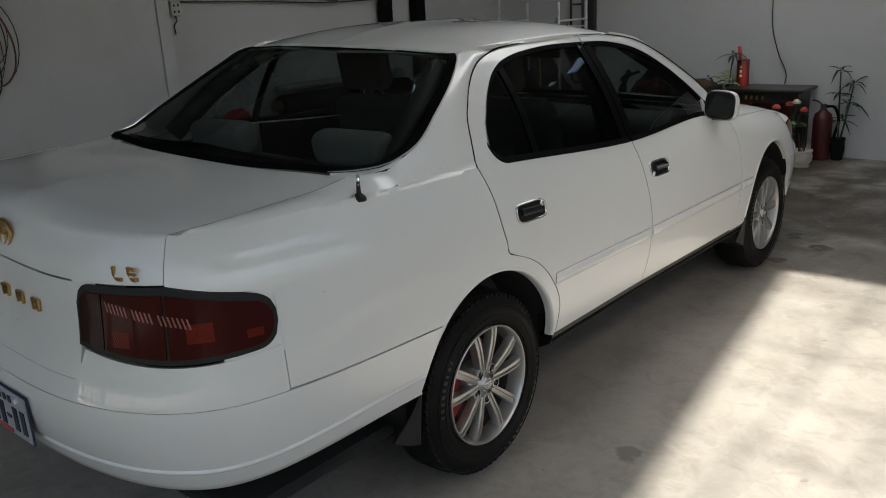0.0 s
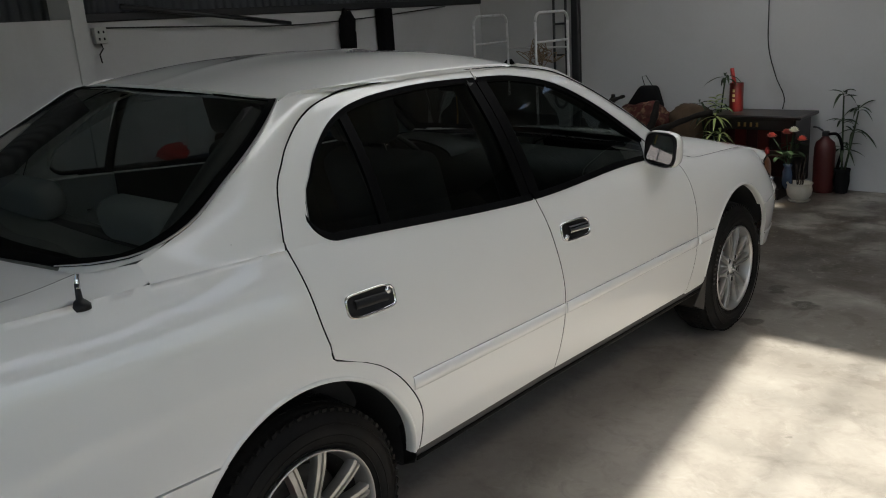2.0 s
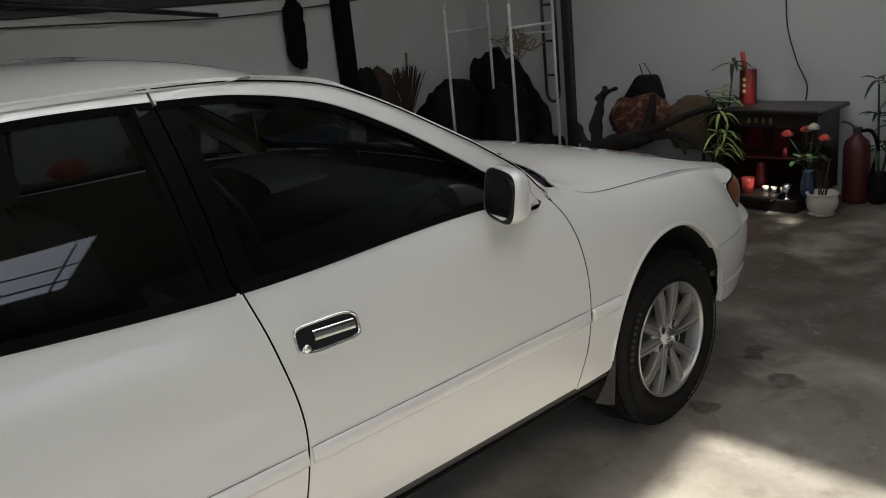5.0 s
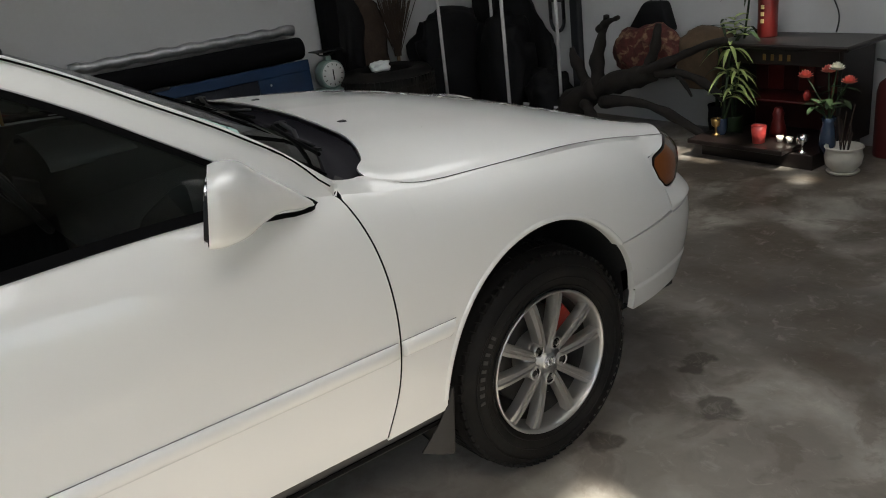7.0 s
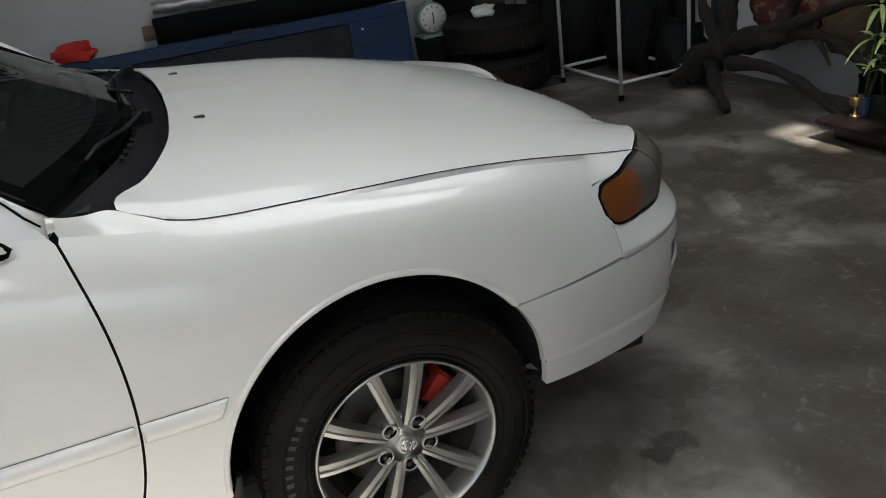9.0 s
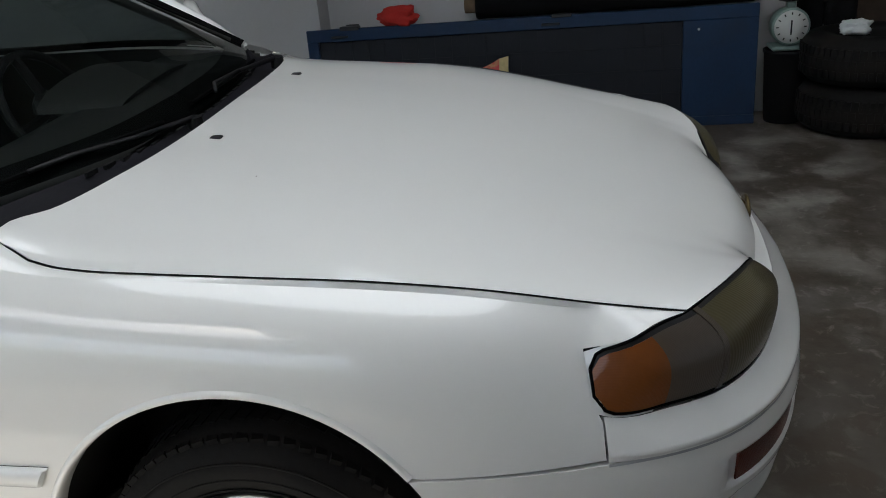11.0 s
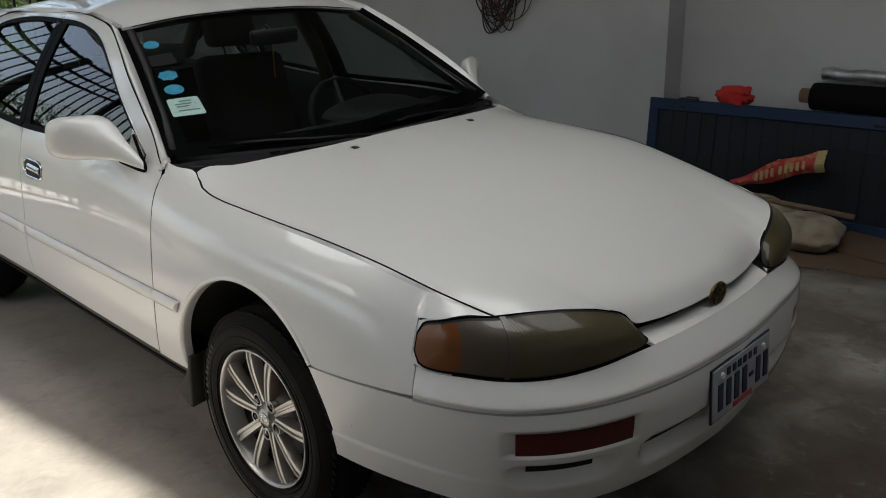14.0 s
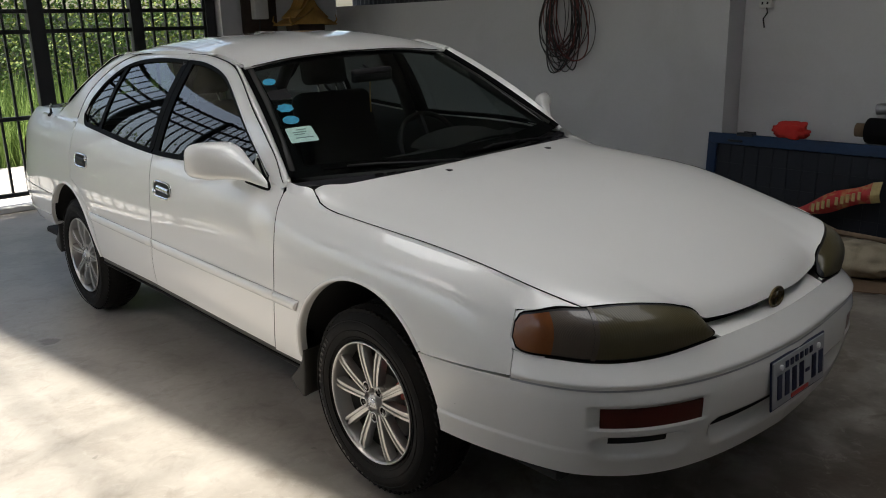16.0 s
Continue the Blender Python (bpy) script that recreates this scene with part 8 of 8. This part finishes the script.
# dark lump stands in for the shade of the unlit corner
lump("hung_coat", (-3.36, 4.80, 0.36), (0.12, 0.36, 0.76), M_BROWN, "dark brown work coat hung in the wall corner", "coat", 42, 0.2, flat=False)

# ---- the altar by the front wall ----
AX0, AX1, AY0, AY1 = -0.66, 0.08, 5.58, 5.93
al = tagged(empty("spirit_altar", ((AX0 + AX1) / 2, AY0, 0)), "small red and black lacquered floor altar open at the front", "altar")
W2 = (AX1 - AX0) / 2
D_ = AY1 - AY0


def ab(name, lo, hi, mtl, label="", bev=0.004):
    return part(name, box(lo, hi, bev), mtl, al, label)


ab("base", (-W2 - 0.02, -0.17, 0.0), (W2 - 0.05, D_, 0.085), M_LACQUER, "black lacquered base")
ab("tray", (-W2 - 0.06, -0.26, 0.088), (W2 - 0.18, -0.01, 0.115), M_LACQUER, "black lacquered tray")
ab("side_panel", (-W2, 0.0, 0.088), (-W2 + 0.025, D_, 0.62), M_LACQUER)
ab("side_panel", (W2 - 0.025, 0.0, 0.088), (W2, D_, 0.62), M_LACQUER)
ab("back_panel", (-W2 + 0.026, D_ - 0.025, 0.088), (W2 - 0.026, D_, 0.62), M_ALTARRED, "dark red back panel")
ab("valance", (-W2 + 0.026, 0.005, 0.53), (W2 - 0.026, 0.025, 0.62), M_LACQUER, "black valance with gold bars")
ab("top", (-W2 - 0.05, -0.05, 0.623), (W2 + 0.05, D_ + 0.04, 0.652), M_LACQUER, "black lacquered top", 0.008)
for k in range(4):
    x = -0.10 + 0.05 * k
    part("gold_bar", box((x, 0.0, 0.555), (x + 0.018, 0.0045, 0.59)), M_GOLD, al, "small gold bar")
ab("inner_shelf", (-W2 + 0.03, 0.06, 0.30), (W2 - 0.03, D_ - 0.03, 0.315), M_ALTARRED)
for x in (-0.2, 0.0, 0.2):
    ab("inner_board", (x - 0.05, D_ - 0.045, 0.32), (x + 0.05, D_ - 0.028, 0.50), M_REDPAINT)


def thing(name, bm, material, loc, label, category, group=""):
    o = tagged(to_object(name, bm, material), label, category, group)
    o.location = loc
    return o


cx = (AX0 + AX1) / 2
can = tagged(empty("incense_can", (-0.50, 5.80, 0.652)), "tall red incense can with pale bars standing on the altar", "can")
part("can_body", lathe([(0.0, 0.0), (0.055, 0.0), (0.057, 0.006), (0.057, 0.235), (0.053, 0.24), (0.0, 0.23)], 28), M_REDPAINT, can, "", True)
for z in (0.085, 0.125, 0.165):
    part("bar", box((-0.010, -0.0595, z), (0.010, -0.0545, z + 0.022)), M_PAPERGOLD, can, "pale bar")
part("candle", tube([(-0.02, 0, 0.22), (-0.045, 0.0, 0.36)], 0.016, 10), M_REDPLASTIC, can, "red candle", True)
thing("pink_mug", lathe([(0.0, 0.0), (0.034, 0.0), (0.043, 0.10), (0.040, 0.10), (0.032, 0.006), (0.0, 0.006)], 24), M_REDPLASTIC, (-0.31, 5.43, 0.115), "pink-red plastic mug on the altar tray", "mug")
for k, x in enumerate((-0.22, -0.16, -0.10)):
    thing("tea_cup", lathe([(0.0, 0.0), (0.014, 0.0), (0.022, 0.032), (0.020, 0.032), (0.012, 0.004), (0.0, 0.004)], 16), M_CERAMIC, (x, 5.50, 0.115), "tiny white tea cup on the altar tray", "cup", "altar tea cups")
for x, y, m_, lb in ((-0.62, 5.47, M_GOLD, "small gold goblet on the altar tray"), (-0.05, 5.44, M_CHROME, "small silver goblet on the altar base")):
    thing("goblet", lathe([(0.0, 0.0), (0.026, 0.0), (0.024, 0.006), (0.007, 0.012), (0.007, 0.045), (0.026, 0.06), (0.032, 0.10), (0.028, 0.10), (0.020, 0.06), (0.0, 0.055)], 20), m_, (x, y, 0.115 if x < -0.2 else 0.085), lb, "goblet")
thing("altar_figure", lathe([(0.0, 0.0), (0.05, 0.0), (0.046, 0.05), (0.030, 0.11), (0.034, 0.14), (0.022, 0.175), (0.0, 0.18)], 20), M_REDPAINT, (-0.34, 5.68, 0.088), "plain red-brown altar ornament inside the altar", "ornament")
thing("altar_light", lathe([(0.0, 0.0), (0.016, 0.0), (0.020, 0.03), (0.012, 0.055), (0.0, 0.06)], 14), M_REDPLASTIC, (-0.18, 5.70, 0.316), "small red altar lamp on the inner shelf", "lamp")


def leaf(bm, base, way, length, width, droop, n=6):
    """A long folded blade that arches over."""
    d = Vector(way).normalized()
    side_ = d.cross(Vector((0, 0, 1)))
    if side_.length < 1e-3:
        side_ = Vector((1, 0, 0))
    side_.normalize()
    rows = []
    for i in range(n + 1):
        t = i / n
        p = Vector(base) + d * length * t + Vector((0, 0, -droop * length * t * t))
        w = width * math.sin(math.pi * (0.08 + 0.92 * t)) ** 0.8 if t < 1 else 0.0005
        rows.append([p - side_ * w, p + Vector((0, 0, -w * 0.5)), p + side_ * w])
    vs = [[bm.verts.new(q) for q in r] for r in rows]
    for a, b in zip(vs, vs[1:]):
        for k in range(2):
            bm.faces.new((a[k], a[k + 1], b[k + 1], b[k]))


def pot(name, r, h, mtl, label, parent):
    return part(name, lathe([(0.0, 0.0), (r * 0.72, 0.0), (r * 0.80, 0.012), (r, h * 0.45), (r * 0.95, h * 0.85), (r * 1.05, h * 0.97), (r * 1.03, h), (r * 0.92, h), (r * 0.85, h * 0.8), (0.0, h * 0.8)], 28), mtl, parent, label, True)


def cane_plant(loc, stems, seed, mtl_pot, label, r=0.055, h=0.12, leaf_mtl=None):
    """A potted plant: thin canes with rosettes of long arching leaves."""
    rg_ = random.Random(seed)
    p = tagged(empty("potted_plant", loc), label, "plant")
    pot("pot", r, h, mtl_pot, "", p)
    for (dx, dy, hh, heads) in stems:
        top_ = (dx, dy, hh)
        pts = through_points([(dx * 0.1, dy * 0.1, h * 0.7), (dx * 0.45, dy * 0.45, hh * 0.5), top_], 10)
        part("cane", tube([tuple(q) for q in pts], 0.009, 8, 0.006), M_STEM, p, "", True)
        for hk in range(heads):
            c = Vector(tuple(pts[-1 - hk * 3]))
            bm = bmesh.new()
            for k in range(7):
                a = 2.4 * k + rg_.uniform(-0.3, 0.3)
                up = rg_.uniform(0.15, 1.0)
                leaf(bm, c + Vector((0, 0, 0.006 * k)), (math.cos(a), math.sin(a), up), rg_.uniform(0.10, 0.21), rg_.uniform(0.010, 0.015), rg_.uniform(0.4, 1.2))
            part("leaf_rosette", bm, leaf_mtl or M_STEM, p, "", True)
    return p


cane_plant((-0.62, 5.64, 0.0), [(0.04, 0.10, 0.92, 3), (-0.12, 0.02, 0.60, 2), (0.02, -0.04, 0.48, 2)], 3, M_STEM, "tall green cane plant in a dark pot beside the altar", 0.06, 0.20)
cane_plant((-0.60, 5.50, 0.115), [(0.05, 0.0, 0.50, 3), (0.09, 0.02, 0.36, 2)], 5, M_BLUEVASE, "pale variegated cane plant in a glass on the altar tray", 0.035, 0.10, M_LEAFPALE)
cane_plant((-0.88, 5.86, 0.0), [(0.02, 0.0, 0.68, 2), (0.0, -0.03, 0.56, 2)], 7, M_TARP, "dark leafy cane plant by the wall", 0.06, 0.2)
cane_plant((0.36, 5.88, 0.0), [(-0.02, -0.02, 0.78, 3), (0.08, 0.04, 0.66, 2)], 9, M_TARP, "drooping cane plant with long dark leaves by the wall", 0.06, 0.2)
wp = tagged(empty("cream_pot", (0.17, 5.47, 0.0)), "round cream ceramic plant pot on a saucer", "pot")
part("saucer", lathe([(0.0, 0.0), (0.075, 0.0), (0.085, 0.012), (0.08, 0.014), (0.0, 0.008)], 28), M_CERAMIC, wp, "", True)
part("bowl", lathe([(0.0, 0.010), (0.062, 0.012), (0.09, 0.05), (0.097, 0.09), (0.090, 0.125), (0.095, 0.138), (0.099, 0.142), (0.097, 0.148), (0.085, 0.146), (0.080, 0.12), (0.0, 0.118)], 36), M_CERAMIC, wp, "", True)
bm = bmesh.new()
for k in range(6):
    add_tube(bm, [(0.02 * math.cos(k), 0.02 * math.sin(k), 0.11), (0.04 * math.cos(k * 1.3), 0.04 * math.sin(k * 1.3), 0.22 + 0.03 * k)], 0.004, 5)
part("dry_stem", bm, M_BROWN, wp, "dry brown stems")
vs_ = tagged(empty("flower_vase", (0.06, 5.50, 0.085)), "dark blue vase with pink artificial roses on the altar base", "vase")
part("vase", lathe([(0.0, 0.0), (0.034, 0.0), (0.045, 0.05), (0.040, 0.13), (0.030, 0.17), (0.042, 0.20), (0.038, 0.20), (0.026, 0.17), (0.0, 0.16)], 24), M_BLUEVASE, vs_, "", True)
rng = random.Random(21)
for k, (dx, dy, dz, mt) in enumerate(((-0.13, -0.02, 0.42, M_PETAL), (0.10, 0.0, 0.40, M_PETAL), (-0.04, 0.05, 0.44, M_PETAL), (0.04, -0.02, 0.47, M_PETALW))):
    part("stem", tube([(0, 0, 0.15), (dx * 0.4, dy * 0.4, 0.30), (dx, dy, dz)], 0.004, 6), M_STEM, vs_)
    bm = bmesh.new()
    for j in range(22):
        a, e = 2.4 * j, 0.2 + 0.055 * j
        w = Vector((math.cos(a) * math.sin(e), math.sin(a) * math.sin(e), math.cos(e) * 0.8 + 0.2))
        leaf(bm, (dx, dy, dz - 0.01), w, 0.048, 0.017, 0.1, 3)
    part("rose", bm, mt, vs_, "pink rose" if mt is M_PETAL else "white rose", True)
bm = bmesh.new()
for j in range(26):
    a = rng.uniform(0, 6.28)
    leaf(bm, (rng.gauss(0, 0.05), rng.gauss(0, 0.03), rng.uniform(0.24, 0.36)), (math.cos(a), math.sin(a), rng.uniform(-0.2, 0.5)), 0.08, 0.016, 0.4, 4)
part("foliage", bm, M_STEM, vs_, "dark green leaves", True)
bm = bmesh.new()
for j in range(12):
    a = 2.4 * j
    leaf(bm, (0, 0, 0.03 + 0.01 * j), (math.cos(a), math.sin(a), 0.5), 0.11, 0.016, 0.4, 4)
thing("white_flowers", bm, M_LEAFPALE, (-0.60, 5.62, 0.652), "pale flower spray lying on the altar top", "flowers")

# fire extinguisher and wall wire
fx = tagged(empty("fire_extinguisher", (0.22, 5.87, 0.0)), "red fire extinguisher with a black hose by the wall", "extinguisher")
part("cylinder", lathe([(0.0, 0.0), (0.078, 0.0), (0.082, 0.01), (0.082, 0.36), (0.070, 0.41), (0.035, 0.44), (0.022, 0.46), (0.0, 0.46)], 32), M_EXT, fx, "", True)
part("valve", box((-0.025, -0.02, 0.455), (0.025, 0.02, 0.50), 0.006), M_BLACKSTEEL, fx)
part("lever", tube([(-0.02, 0, 0.50), (-0.06, 0, 0.525), (-0.10, 0, 0.53)], 0.008, 6), M_BLACKSTEEL, fx)
part("hose", tube([tuple(p) for p in through_points([(0.02, 0, 0.475), (0.09, -0.02, 0.48), (0.135, -0.03, 0.40), (0.115, -0.03, 0.22), (0.095, -0.02, 0.10)], 24)], 0.012, 8), M_SEAM, fx, "black rubber hose", True)
tagged(to_object("wall_wire", tube([tuple(p) for p in through_points([(-0.32, 5.985, 1.85), (-0.325, 5.985, 1.45), (-0.31, 5.982, 1.15), (-0.24, 5.98, 0.92), (-0.16, 5.975, 0.72), (-0.17, 5.97, 0.655)], 40)], 0.0045, 6), M_CABLE), "thin black wire hanging down the wall to the altar", "wire")

# ---- by the gate ----
sh_ = tagged(empty("wall_shelf", (-2.62, -2.85, 1.36)), "white shelf board on the rear wall", "shelf")
part("board", box((-0.36, -0.28, 0.0), (0.36, 0.28, 0.03), 0.004), M_WALL, sh_)
for x in (-0.25, 0.25):
    part("bracket", box((x - 0.012, -0.29, -0.22), (x + 0.012, -0.10, 0.0), 0.003), M_BLACKSTEEL, sh_)
shr = tagged(empty("house_shrine", (-2.60, -2.84, 1.39)), "gilded wooden house shrine with pointed tiered roofs", "shrine")
part("plinth", box((-0.22, -0.16, 0.0), (0.22, 0.16, 0.06), 0.006), M_GOLDWOOD, shr)
part("chamber", box((-0.16, -0.12, 0.06), (0.16, 0.12, 0.16), 0.004), M_BROWN, shr, "brown chamber")
for k, (w, h, z) in enumerate(((0.27, 0.16, 0.15), (0.19, 0.20, 0.22), (0.11, 0.24, 0.30))):
    bm = bmesh.new()
    rows = [[(sx * w * (1 - t) ** 1.3 * (1 + 0.05 * (1 - t)), y, z + h * t) for t in np.linspace(0, 1, 8)] for sx, y in ((1, -0.17 + 0.035 * k), (1, 0.17 - 0.035 * k))]
    rows2 = [[(-x, y, zz) for x, y, zz in r] for r in rows]
    add_skin(bm, np.array(rows), 0.012, (1, 0, 0))
    add_skin(bm, np.array(rows2), 0.012, (-1, 0, 0))
    for r in (0, 1):
        vs4 = [bm.verts.new(p) for p in rows[r]] + [bm.verts.new(p) for p in rows2[r][::-1][1:]]
        bm.faces.new(vs4)
    part("roof_tier", bm, M_GOLDWOOD, shr)
for sx in (-1, 1):
    for y in (-0.16, 0.16):
        part("finial", tube([(sx * 0.25, y, 0.15), (sx * 0.285, y, 0.19), (sx * 0.27, y, 0.24)], 0.012, 6, 0.003), M_GOLDWOOD, shr)
bbd = tagged(empty("meter_board", (-2.24, GY + 0.10, 1.40)), "dark brown board with an off-white electric box", "meter board")
part("board", box((-0.20, 0.002, 0.0), (0.20, 0.03, 1.0), 0.004), M_BROWN, bbd)
part("meter_box", box((-0.06, 0.03, 0.20), (0.10, 0.11, 0.42), 0.01, 2), M_PVC, bbd, "off-white electric box")
part("cord", tube([(0.02, 0.06, 0.20), (0.03, 0.06, 0.1), (0.0, 0.05, 0.0)], 0.007, 6), M_CABLE, bbd)
